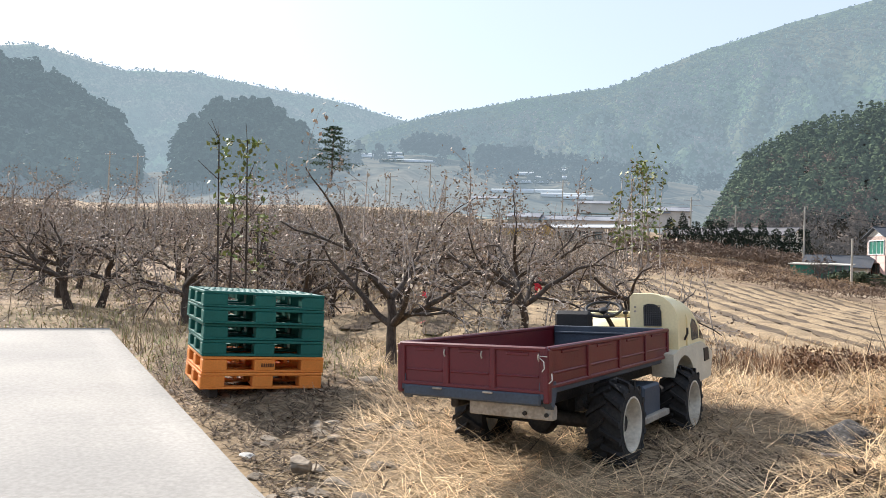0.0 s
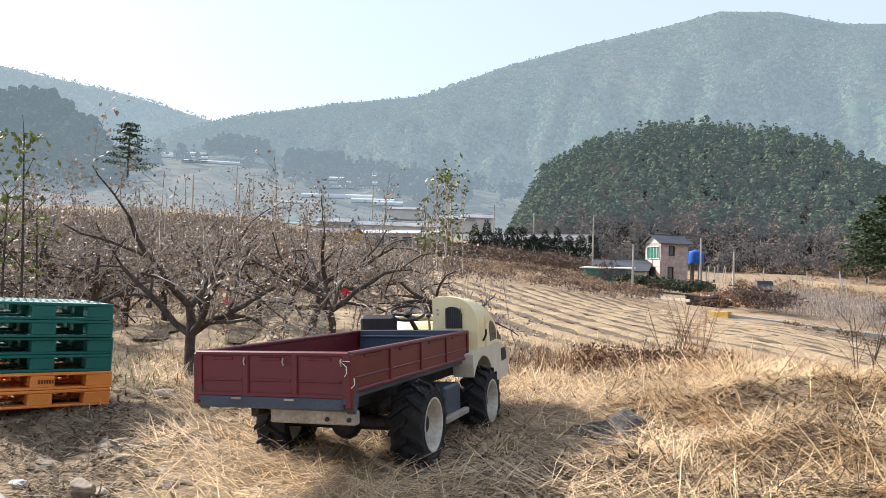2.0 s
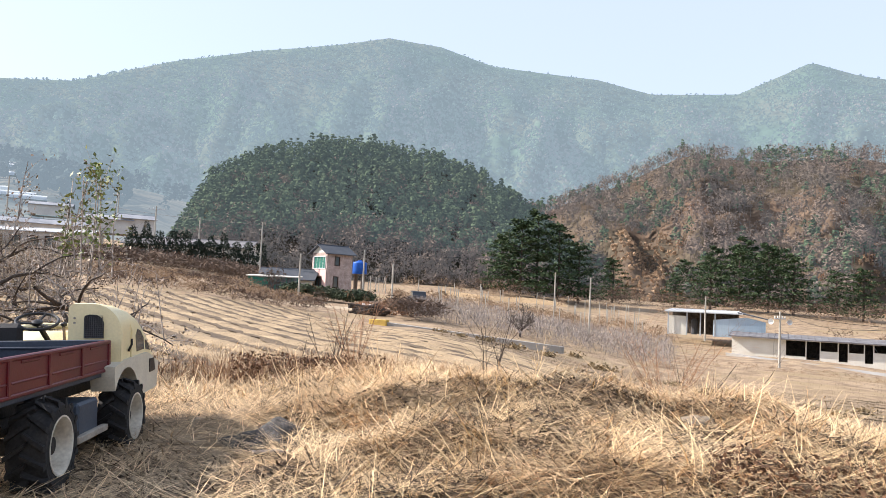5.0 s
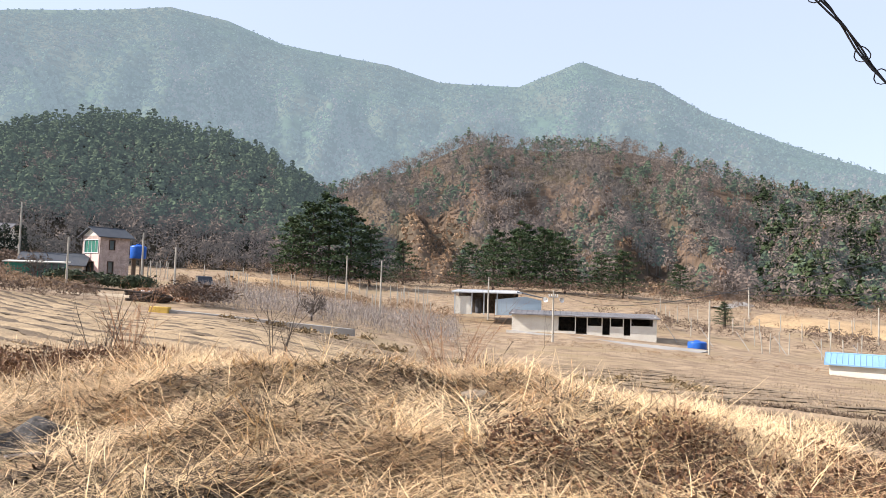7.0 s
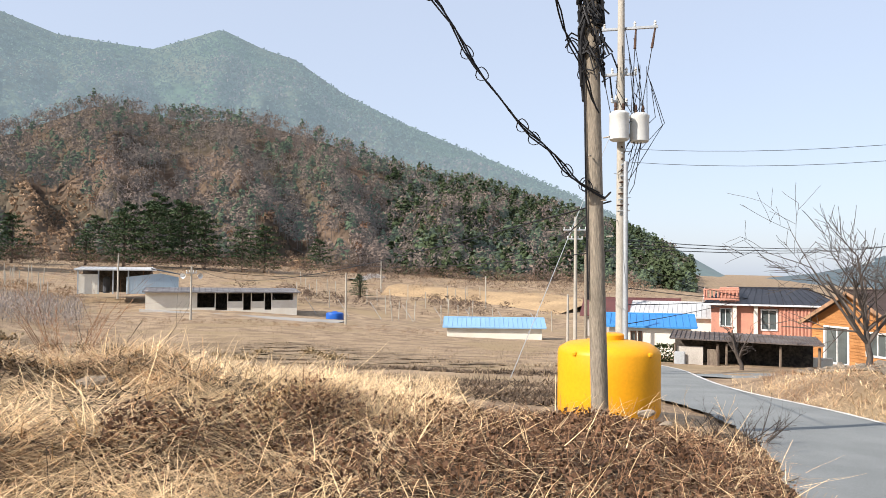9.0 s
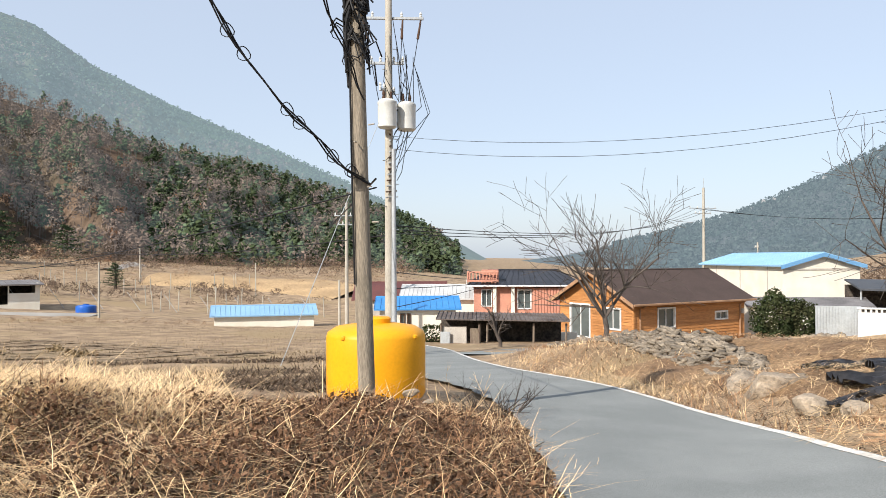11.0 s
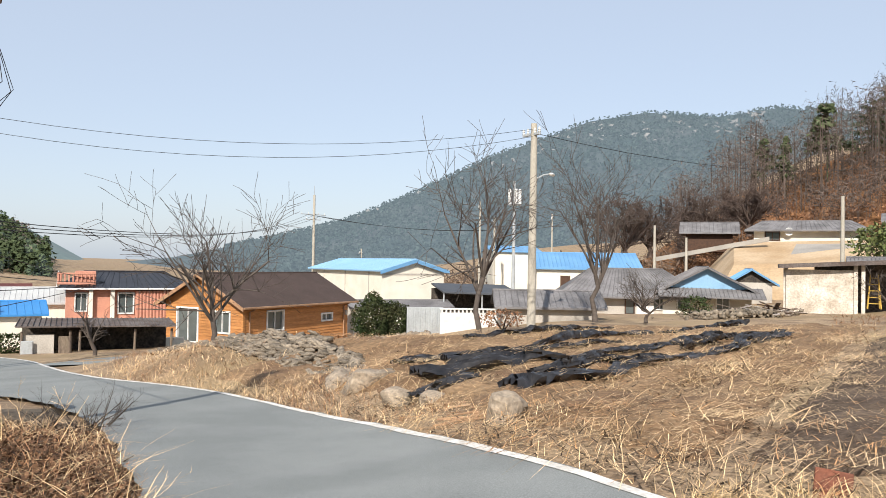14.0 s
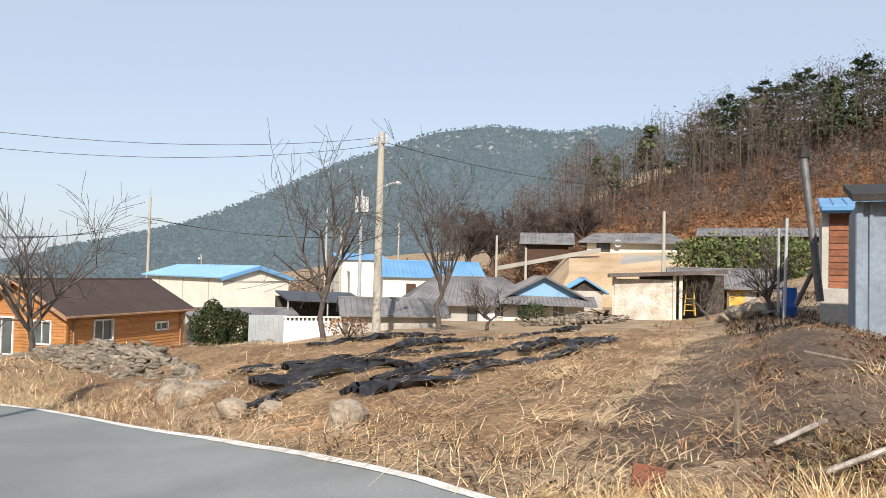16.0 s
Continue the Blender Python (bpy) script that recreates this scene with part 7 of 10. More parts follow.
# sheds at the near bank
brick_clad = mat("brown_brick_cladding", (0.30, 0.12, 0.065), (0.22, 0.09, 0.05), scale=2, fine=14, fine_amt=0.25, bump=0.2, rough=0.85, rand=0.2)
mortar = mat("pale_mortar", (0.62, 0.58, 0.52), scale=6, rough=0.9)
bh = thing("brick_clad_house", "small house clad in brown brick panels under a blue roof", "house", put(105.35, 21.5, 1.25, -104))
part("wall", wall(4.5, 1.95, 0.2, [(0.9, 1.6, 0.65, 1.5)]), mortar, bh)
for k in range(12):
    z = 0.02 + k * 0.16
    spans = [(0, 4.5)] if z > 1.5 or z + 0.15 < 0.65 else [(0, 0.9), (1.6, 4.5)]
    for a, b in spans:
        part("brick", Shape().box(((a + b) / 2, -0.015, z + 0.07), (b - a, 0.03, 0.145), 0.008), brick_clad, bh)
fit_window(bh, pose(0, 0, 0), (0.9, 1.6, 0.65, 1.5), "white", 1)
part("side_wall", Shape().box((-0.08, 2.0, 0.9), (0.16, 4.0, 2.0)), grey_wall, bh, "pale side wall")
part("plinth", Shape().box((2.1, -0.05, -0.6), (4.6, 0.3, 1.22), 0.02), grey_wall, bh, "grey block plinth")
part("roof", ribbed([(-0.2, -0.4, 2.0), (4.8, -0.4, 2.0), (4.8, 4.2, 2.7), (-0.2, 4.2, 2.7)], 0.14, 16), blue_roof, bh)
part("gutter", Shape().box((2.3, -0.42, 1.98), (5.0, 0.12, 0.16), 0.03), blue_roof, bh)
# Darker copy of the pale blue sheet, with the wall's shade mixed in.
shed_sheet = mat("shaded_blue_grey_sheet", (0.24, 0.29, 0.345), (0.18, 0.22, 0.265), scale=1.2, fine=12, fine_amt=0.15, bump=0.05, rough=0.6)
ss = thing("sheet_metal_shed", "blue-grey sheet metal shed, wall and roof darkened for shade", "shed", put(107.1, 15.0, 0.35, -104))
sheet_wall = part("wall", Shape().box((3, 0, 1.15), (6, 0.08, 2.6), 0.01), shed_sheet, ss)
for k in range(20):
    part("rib", Shape().box((0.15 + k * 0.3, -0.05, 1.15), (0.07, 0.05, 2.58), 0.015), shed_sheet, sheet_wall)
part("end_wall", Shape().box((0.0, 1.5, 1.15), (0.08, 3.0, 2.6), 0.01), shed_sheet, ss)
part("corner_trim", Shape().box((-0.03, -0.05, 1.15), (0.12, 0.12, 2.6), 0.02), shed_sheet, ss)
# Black roof colour paints the shaded underside of the eave.
part("roof", Shape().slab([(-0.15, -0.35, 2.55), (6.2, -0.35, 2.55), (6.2, 3, 3.1), (-0.15, 3, 3.1)], 0.12), black_metal, ss, "overhanging roof coloured black for its shaded eave")
part("footing", Shape().box((3, -0.15, -0.2), (6.2, 0.4, 0.3), 0.04), grey_wall, ss)
stove_metal = mat("grey_stove_pipe", (0.20, 0.20, 0.195), (0.14, 0.14, 0.14), scale=3, fine=20, fine_amt=0.2, bump=0.05, rough=0.55, metal=0.5)
sp = thing("stove_pipe", "leaning grey stove pipe with a dark cap", "pipe", Matrix.Translation(pol(104.8, 18.0, 1.0)))
p1 = pol(103.7, 18.0, 4.1) - pol(104.8, 18.0, 1.0)
part("pipe", Shape().tube([(0, 0, 0), tuple(p1)], 0.08, 14), stove_metal, sp, smooth=True)
part("cap", Shape().tube([tuple(p1 * 0.985), tuple(p1 * 1.0 + Vector((0, 0, 0.16)))], [0.125, 0.11], 12), black_metal, sp)
part("brace", Shape().tube([tuple(p1 * 0.25), (0.5, 0.35, -0.1)], 0.05, 8), stove_metal, sp)
solo("roof_prop", Shape().tube([(-0.09, 0.04, -0.9), (0.25, -0.1, 2.4)], 0.045, 8), sheet_metal, "thin leaning metal prop", "pole", Matrix.Translation(pol(102.7, 23.5, 0.8)))
solo("roof_prop", Shape().tube([(0, 0, -0.9), (0.0, 0.0, 2.2)], 0.04, 8), sheet_metal, "white pipe post under an eave", "pole", Matrix.Translation(pol(102.3, 25.0, 0.8)))
# Drum form stands in for a narrow upright blue sheet.
solo("blue_sheet_stand_in", Shape().lathe([(0.18, 0), (0.2, 0.05), (0.2, 0.3), (0.21, 0.32), (0.2, 0.34), (0.2, 0.8), (0.18, 0.88), (0.001, 0.88)], 18), blue_tank, "blue drum shape standing in for an upright blue sheet", "drum", Matrix.Translation(pol(103.0, 24.0)), smooth=True)

# ---------------------------------------------------------------- poles and wires
timber_pole = mat("tan_timber_pole", (0.30, 0.255, 0.195), (0.20, 0.17, 0.13), scale=3, fine=30, fine_amt=0.35, bump=0.5, rough=0.9, stretch=(4, 4, 0.5))
concrete_pole = mat("weathered_concrete_pole", (0.44, 0.41, 0.35), (0.36, 0.335, 0.28), scale=2, fine=30, fine_amt=0.15, bump=0.2, rough=0.9, stretch=(1, 1, 0.4))
cable_black = mat("black_cable", (0.015, 0.015, 0.016), scale=10, rough=0.6, bump=0)
porcelain = mat("grey_transformer_paint", (0.62, 0.63, 0.60), (0.55, 0.56, 0.53), scale=2, fine=20, fine_amt=0.06, bump=0, rough=0.45)


def cable(points, r, label, sag=0.0, n=14, name="cable", category="cable"):
    s = Shape()
    for a, b in zip(points, points[1:]):
        a, b = Vector(a), Vector(b)
        s.tube([a.lerp(b, k / n) - Vector((0, 0, sag * 4 * (k / n) * (1 - k / n))) for k in range(n + 1)], r, 5)
    return solo(name, s, cable_black, label, category, group="overhead cables")


WP = pol(32.75, 8.9, -0.2)
wp = thing("timber_utility_pole", "tan wooden utility pole wrapped in black cable tangles", "utility pole", Matrix.Translation(WP) @ pose(0, 0, 0, 0.6, -1.7, -20))
part("pole", Shape().tube([(0, 0, -0.3), (0, 0, 2.2), (0.01, 0, 5.2)], [0.098, 0.09, 0.078], 18), timber_pole, wp, smooth=True)
rng = np.random.default_rng(41)
for k in range(26):
    z = rng.uniform(3.75, 5.0)
    a0, turns = rng.uniform(0, 6.28), rng.uniform(0.4, 1.3)
    pts = [((0.10 + rng.uniform(0, 0.06)) * math.cos(a0 + turns * u * 6.28), (0.10 + rng.uniform(0, 0.06)) * math.sin(a0 + turns * u * 6.28), z + u * rng.uniform(-0.5, 0.3)) for u in np.linspace(0, 1, 10)]
    part("cable_wrap", Shape().tube(pts, rng.uniform(0.008, 0.02), 5), cable_black, wp)
for k in range(14):
    z, a = rng.uniform(3.7, 4.6), rng.uniform(0, 6.28)
    part("cable_end", Shape().tube([(0.12 * math.cos(a), 0.12 * math.sin(a), z), (0.22 * math.cos(a), 0.22 * math.sin(a), z + 0.06), (0.3 * math.cos(a + 0.3), 0.3 * math.sin(a + 0.3), z - rng.uniform(0.05, 0.25))], 0.010, 5), cable_black, wp)
part("down_cable", Shape().tube([(-0.09, -0.04, 4.4), (-0.105, -0.04, 2.6), (-0.11, -0.04, 1.3)], 0.012, 5), cable_black, wp)
for z, a in ((3.1, 0.5), (2.9, 2.2), (2.4, 1.0), (2.0, 0.2)):
    part("step_bolt", Shape().tube([(0.1 * math.cos(a), -0.1, z), (0.16 * math.cos(a), -0.16, z)], 0.009, 6), bare_steel, wp)
rngb = np.random.default_rng(44)


def bundle(a, b, sag, strands, label, coils=6):
    """A sagging bundle of twisted cables with loose loops."""
    a, b = Vector(a), Vector(b)
    t = thing("cable_bundle", label, "cable", group="overhead cables")
    n = 22
    for k in range(strands):
        ph = rngb.uniform(0, 6.28)
        pts = []
        for i in range(n + 1):
            u = i / n
            p = a.lerp(b, u) - Vector((0, 0, sag * 4 * u * (1 - u)))
            p += Vector((0.022 * math.cos(u * 30 + ph), 0.022 * math.sin(u * 30 + ph), 0.03 * math.sin(u * 17 + ph)))
            pts.append(p)
        part("strand", Shape().tube(pts, 0.009, 5), cable_black, t)
    for k in range(coils):
        u = rngb.uniform(0.15, 0.95)
        p = a.lerp(b, u) - Vector((0, 0, sag * 4 * u * (1 - u)))
        q = [p + Vector((0.07 * math.cos(v), 0.02 * math.sin(2 * v), 0.07 * math.sin(v))) for v in np.linspace(0, 6.28, 12)]
        part("loop", Shape().tube(q, 0.006, 4), cable_black, t)
    return t


hi = lambda z, side=0.0: WP + Vector((0.1 * math.sin(z) + side, -0.08, z + 0.2))
bundle(pol(14.0, 7.2, 5.38), hi(2.25, -0.1), 0.47, 3, "sagging bundle of black telephone cables", 9)
bundle(pol(20.5, 6.0, 6.2), hi(3.2, -0.08), 0.12, 3, "bundle of black cables rising overhead", 4)
bundle(pol(24.5, 6.4, 7.6), hi(3.9, -0.05), 0.05, 2, "black cables rising overhead", 2)
solo("splice_case", Shape().tube([pol(26.6, 7.4, 4.75), pol(27.3, 7.5, 4.45)], [0.05, 0.06], 10), cable_black, "black cable splice case", "splice case")
for k, (a, z0, z1) in enumerate(((25.2, 8.4, 4.6), (27.7, 9.2, 4.8), (30.2, 9.4, 4.9))):
    cable([pol(a, 7.0, z0), hi(z1 - 0.2)], 0.007, "thin black cable overhead", 0.05)
cable([hi(2.3), pol(28.0, 90, 4.0), ], 0.012, "thin cable running to the far hill", 0.6)
cable([hi(2.2), pol(2.9, 70, 1.9)], 0.010, "cable running down to the farm poles", 1.2)
# guy wire down to the field
solo("guy_wire", Shape().tube([pol(33.6, 26.0, 6.0), pol(26.3, 22.0, -1.7)], 0.012, 5), sheet_metal, "pale steel guy wire", "guy wire")


def utility_pole(at, h, arms=(), r=0.15, label="grey concrete utility pole with a crossarm", material=None):
    t = thing("utility_pole", label, "utility pole", at, group="utility poles")
    part("pole", Shape().tube([(0, 0, -0.5), (0, 0, h)], [r, r * 0.68], 12), material or concrete_pole, t, smooth=True)
    for z, w, turn in arms:
        c, s = math.cos(radians(turn)), math.sin(radians(turn))
        arm = part("crossarm", Shape().box((0, 0, 0), (w, 0.09, 0.09), 0.01), sheet_metal, t, at=pose(0, 0.1, z, 0, 0, turn))
        for u in (-0.46, -0.2, 0.2, 0.46):
            part("insulator", Shape().lathe([(0.03, 0.03), (0.055, 0.08), (0.03, 0.12), (0.055, 0.16), (0.02, 0.24)], 8, "z", (u * w, 0, 0)), porcelain, arm)
    return t


TP = Matrix.Translation(pol(34.35, 27.0, -2.1))
tp = utility_pole(TP, 13.0, ((12.0, 2.6, -35), (10.4, 1.2, -35), (9.4, 0.9, 20)), 0.17, "tall concrete transformer pole with crossarms")
for x, y in ((-0.05, -0.42), (0.62, 0.05)):
    m = pose(0, 0, 0, 0, 0, -35)
    c = m @ Vector((x, y, 8.0))
    can = part("transformer", Shape().lathe([(0.28, 0), (0.33, 0.04), (0.33, 0.82), (0.34, 0.84), (0.34, 0.92), (0.25, 1.0), (0.001, 1.02)], 20, "z", tuple(c)), porcelain, tp, "grey can transformer", smooth=True)
    for s in (-0.15, 0.15):
        part("bushing", Shape().lathe([(0.05, 0.98), (0.06, 1.08), (0.04, 1.12), (0.06, 1.18), (0.03, 1.3)], 10, "z", (c.x + s, c.y, c.z)), dark_wood, can)
part("bracket", Shape().box((0.2, -0.1, 8.25), (0.9, 0.12, 0.12), 0.02), sheet_metal, tp)
for k in range(9):
    part("step_bolt", Shape().tube([(0, 0, 4.5 + 0.8 * k), (0.34 * (-1) ** k, -0.1, 4.5 + 0.8 * k)], 0.014, 5), sheet_metal, tp)
rng = np.random.default_rng(52)
for k in range(16):
    x0, z0 = rng.uniform(-0.3, 1.2), rng.uniform(9.0, 12.1)
    x1, z1 = rng.uniform(-0.2, 0.7), rng.uniform(6.2, 9.2)
    b = rng.uniform(-0.6, 0.9)
    part("drop_wire", Shape().tube([(x0, -0.1, z0), (x0 + 0.5 * b, -0.35, z0 * 0.55 + z1 * 0.45), (x1 + 0.3 * b, -0.3, z1 + 0.3), (x1, -0.1, z1)], 0.013, 5), cable_black, tp)
for x in (0.5, 1.15, -0.9):
    m = pose(0, 0, 0, 0, 0, -35)
    a, b = m @ Vector((x, 0.1, 12.0)), m @ Vector((x * 0.5 + 0.1, -0.3, 9.0))
    part("cutout", Shape().tube([tuple(a), tuple(a.lerp(b, 0.25))], [0.03, 0.05], 8), dark_wood, tp, "dark fuse cutout")
    part("lead", Shape().tube([tuple(a), tuple(b)], 0.014, 5), cable_black, tp)
for k in range(12):
    z = 5.6 + 0.2 * k
    part("clamp", Shape().tube([(-0.25 + 0.02 * k, -0.15, z), (0.25 - 0.03 * k, -0.15, z + 0.05)], 0.03, 6), (sheet_metal, dark_wood)[k % 2], tp)
utility_pole(Matrix.Translation(pol(34.7, 26.0, -2.1)), 7.2, (), 0.10, "slim galvanised pole beside the transformer pole", sheet_metal)
utility_pole(Matrix.Translation(pol(31.15, 60.0, -4.3)), 10.0, ((9.0, 1.8, -30), (8.3, 1.2, -30)), 0.16)
utility_pole(Matrix.Translation(pol(31.9, 45.0, -3.4)), 6.0, (), 0.12, "leaning wooden pole by the road", timber_pole)
utility_pole(Matrix.Translation(pol(30.6, 52.0, -3.9)), 3.8, (), 0.10, "short grey pole by the road")
lp = utility_pole(Matrix.Translation(pol(73.7, 28.0, -1.05)) @ pose(0, 0, 0, 0, 0.5, 0), 7.6, ((7.2, 0.9, 60),), 0.17, "grey concrete pole with a street lamp")
arm_ = part("lamp_arm", Shape().tube([(0.1, -0.1, 5.6), (0.35, -0.3, 5.75), (0.6, -0.45, 5.8)], 0.03, 8), sheet_metal, lp)
part("lamp_head", Shape().box((0.72, -0.5, 5.8), (0.42, 0.16, 0.10), 0.04), white_frame, arm_, "pale street lamp head")
P3 = pol(73.7, 28.0, 6.2)
TPW = pol(34.35, 27.0, 5.7)
cable([TPW, P3 + Vector((-0.1, 0, 0.12))], 0.008, "long thin power line across the road", 0.75)
cable([TPW - Vector((0, 0, 0.45)), P3 + Vector((-0.1, 0, -0.15))], 0.008, "long thin power line across the road", 0.85)
cable([P3, pol(100, 60, 9.0)], 0.012, "power line to the upper houses", 1.2)
x2 = utility_pole(Matrix.Translation(pol(57.35, 90.0, -4.2)), 13.3, ((11.0, 3.4, -25), (10.4, 2.0, -25)), 0.19)
part("spike", Shape().tube([(0, 0, 13.3), (0, 0, 14.4)], 0.03, 5), sheet_metal, x2)
C2 = pol(57.35, 90.0, 6.7)
for o in (-1.4, 0.0, 1.4):
    cable([TPW + Vector((0, 0, -3.3 + 0.1 * o)), C2 + Vector((o, 0, 0))], 0.016, "power line down the valley", 1.2)
    cable([C2 + Vector((o, 0, 0)), pol(76, 110, 7.5)], 0.018, "power line behind the village", 1.5)
for k, z in enumerate((5.0, 3.6, 2.4, 0.6)):
    cable([TPW + Vector((0, 0, -3.6 - z * 0.5)), pol(47, 120, z - 2.5)], 0.016, "low power line down the valley", 1.0)
    cable([pol(10, 110, 3.0 + z * 0.3), TPW + Vector((0, 0, -2.0 - z * 0.3))], 0.02, "power line along the fields", 1.5) if k < 1 else None
mast = thing("cell_mast", "slim phone mast with white antenna panels", "mast", Matrix.Translation(pol(72.35, 58.0, -1.6)))
part("pole", Shape().tube([(0, 0, 0), (0, 0, 9.3)], [0.16, 0.09], 10), sheet_metal, mast)
for k in range(5):
    a = 2 * math.pi * k / 5
    part("antenna_panel", Shape().box((0.42 * math.cos(a), 0.42 * math.sin(a), 8.1), (0.22, 0.22, 1.15), 0.05), white_frame, mast, "white antenna panel")
part("platform", Shape().box((0, 0, 7.5), (0.9, 0.9, 0.08), 0.01), sheet_metal, mast)
for az, d, z, h in ((69.8, 75, -1, 8.5), (75.2, 85, -1, 8.0), (70.9, 70, -1.5, 7.2), (60.9, 95, -4, 7.0), (82.6, 62, -1.0, 5.6), (84.8, 66, 0.5, 3.3), (94.75, 47, -0.4, 5.8), (80.3, 90, 1.0, 6.5)):
    utility_pole(Matrix.Translation(pol(az, d, z)), h, ((h - 0.6, 1.6, 15),) if d > 69 else (), 0.13)
farm_poles = ((2.95, 70, -3.6, 5.2, ((4.6, 1.0, 30),)), (14.0, 74, -4.2, 5.3, ()), (-10.0, 80, -1.2, 5.4, ()), (-12.6, 100, 0.8, 4.6, ()), (-1.9, 92, -1.6, 4.6, ()), (16.6, 120, -1.6, 4.6, ()), (24.5, 110, -3.5, 4.2, ()),
              (-34.6, 92, 1.8, 7.5, ()), (-27.0, 86, 1.4, 5.0, ()), (-31.7, 76, 0.6, 4.5, ()), (-24.8, 74, 0.5, 4.0, ()), (-39.0, 105, 4.5, 6.0, ()))
for az, d, z, h, arms in farm_poles:
    utility_pole(Matrix.Translation(pol(az, d, z)), h, arms, 0.11, "slim pale field pole")
for az, d, el, h in ((-84.0, 140, 3.9, 7.5, ), (-82.2, 130, 3.9, 7.0), (-61.2, 150, 5.2, 6.2), (-60.0, 160, 5.0, 6.0), (-51.2, 150, 4.3, 6.2), (-44.5, 160, 4.5, 5.0), (-64.2, 120, 4.6, 4.5), (-42.0, 120, 3.4, 4.5)):
    utility_pole(Matrix.Translation(pol(az, d, 1.4 + d * math.tan(radians(el)))), h, ((h - 0.5, 2.4, 40),), 0.14, "distant pale utility pole")
cable([pol(-34.6, 92, 9.0), pol(-51, 150, 17.5)], 0.02, "power line to the village", 1.0)
cable([pol(-34.6, 92, 9.0), pol(-20, 95, 6.5)], 0.02, "power line to the village", 0.8)
cable([pol(-10.0, 80, 4.0), pol(-1.9, 92, 2.9)], 0.02, "power line along the fields", 0.4)
cable([pol(-10.0, 80, 4.0), pol(-12.6, 100, 5.2)], 0.02, "power line along the fields", 0.4)
cable([pol(-1.9, 92, 2.9), pol(2.95, 70, 1.5), pol(14.0, 74, 1.0)], 0.02, "power line along the fields", 0.5)
for s in (-1, 1):
    solo("horn_speaker", Shape().lathe([(0.06, 0), (0.08, 0.12), (0.24, 0.34), (0.25, 0.36), (0.06, 0.1)], 14, "y"), white_frame, "white horn loudspeaker on a field pole", "speaker", Matrix.Translation(pol(2.95 + 0.45 * s, 69.8, 0.75)) @ pose(0, 0, 0, 0, 0, 30 * s), group="horn speakers", smooth=True)

# ---------------------------------------------------------------- fields
def ridged_field(name, label, centre, turn, lu, lv, spacing, h, material, nu=90, per=6, edge=1.2):
    """A field sheet lying on the ground, with furrows along its local u."""
    c, s = math.sin(radians(turn)), math.cos(radians(turn))
    nv = int(lv / spacing * per)
    u, v = np.meshgrid(np.linspace(-lu / 2, lu / 2, nu), np.linspace(-lv / 2, lv / 2, nv))
    x, y = centre[0] + u * c + v * s, centre[1] + u * s - v * c
    rim = np.clip(np.minimum(np.minimum(lu / 2 - np.abs(u), lv / 2 - np.abs(v)) / edge, (road_gap(x, y) - HALF - 0.5) / 0.8), 0, 1)
    wave = np.sin(v / spacing * 2 * math.pi + 0.5 * np.sin(u * 0.35)) * (0.8 + 0.2 * np.sin(u * 1.7 + v))
    z = ground_z(x, y) + rim * (0.10 + h * wave + 0.02 * wobble(x * 4, y * 4)) - (1 - rim) * 0.12
    V = np.stack([x, y, z], -1).reshape(-1, 3)
    F = np.array([[i * nu + j, i * nu + j + 1, (i + 1) * nu + j + 1, (i + 1) * nu + j] for i in range(nv - 1) for j in range(nu - 1)])
    return tagged(new(name, npmesh(name, V, F, material, True)), label, "field", kind="structure")


furrow_soil = mat("straw_strewn_furrows", (0.38, 0.28, 0.165), (0.25, 0.18, 0.105), scale=1.1, fine=14, fine_amt=0.35, bump=0.6, rough=0.95, world_space=True)
tilled = mat("tilled_brown_soil", (0.165, 0.10, 0.056), (0.27, 0.175, 0.095), scale=0.9, fine=14, fine_amt=0.4, bump=0.9, rough=0.95, world_space=True)
ridged_field("ploughed_field", "ridged winter field strewn with straw", (-21.5, 27.0), 127, 44, 27, 1.35, 0.06, furrow_soil)
bank_soil = mat("dark_bank_soil", (0.085, 0.06, 0.042), (0.15, 0.105, 0.07), scale=1.1, fine=16, fine_amt=0.4, bump=0.9, rough=0.97, world_space=True)
ridged_field("soil_strip", "dark soil along the foot of the bank", tuple(pol(101.8, 13.0))[:2], 101, 15, 4.6, 1.5, 0.04, bank_soil, nu=60)
ridged_field("tilled_plot", "tilled brown vegetable plot", (16.2, 4.0), 100, 22, 12.0, 1.1, 0.05, tilled, nu=90)



def furrow_lines(centre, turn, lu, lv, spacing, material, lift=0.10):
    """Dark ribbons along the furrows: bare soil with the troughs' shade painted in."""
    c, s = math.sin(radians(turn)), math.cos(radians(turn))
    sets = []
    u = np.linspace(-lu / 2 + 1.5, lu / 2 - 1.5, 80)
    for k in range(int(lv / spacing) - 2):
        v = -lv / 2 + 1.5 + spacing * (round((-lv / 2 + 1.5) / spacing) - (-lv / 2 + 1.5) / spacing) + spacing * (k + 0.75) - 0.5 * np.sin(u * 0.35) * spacing / 6.283
        w = 0.24 + 0.08 * np.sin(u * 2.3 + k * 1.7) + 0.05 * np.sin(u * 7.1 + k)
        rows = []
        for o in (-1, 1):
            vv = v + o * w
            x, y = centre[0] + u * c + vv * s, centre[1] + u * s - vv * c
            rows.append(np.stack([x, y, ground_z(x, y) + lift], -1))
        V = np.stack(rows, 1).reshape(-1, 3)
        sets.append((V, np.array([[2 * i, 2 * i + 1, 2 * i + 3, 2 * i + 2] for i in range(len(u) - 1)])))
    V, F = join(sets)
    return tagged(new("furrow_soil", npmesh("furrow_soil", V, F, material)), "dark soil ribbons with furrow shade painted in", "soil", kind="stuff")


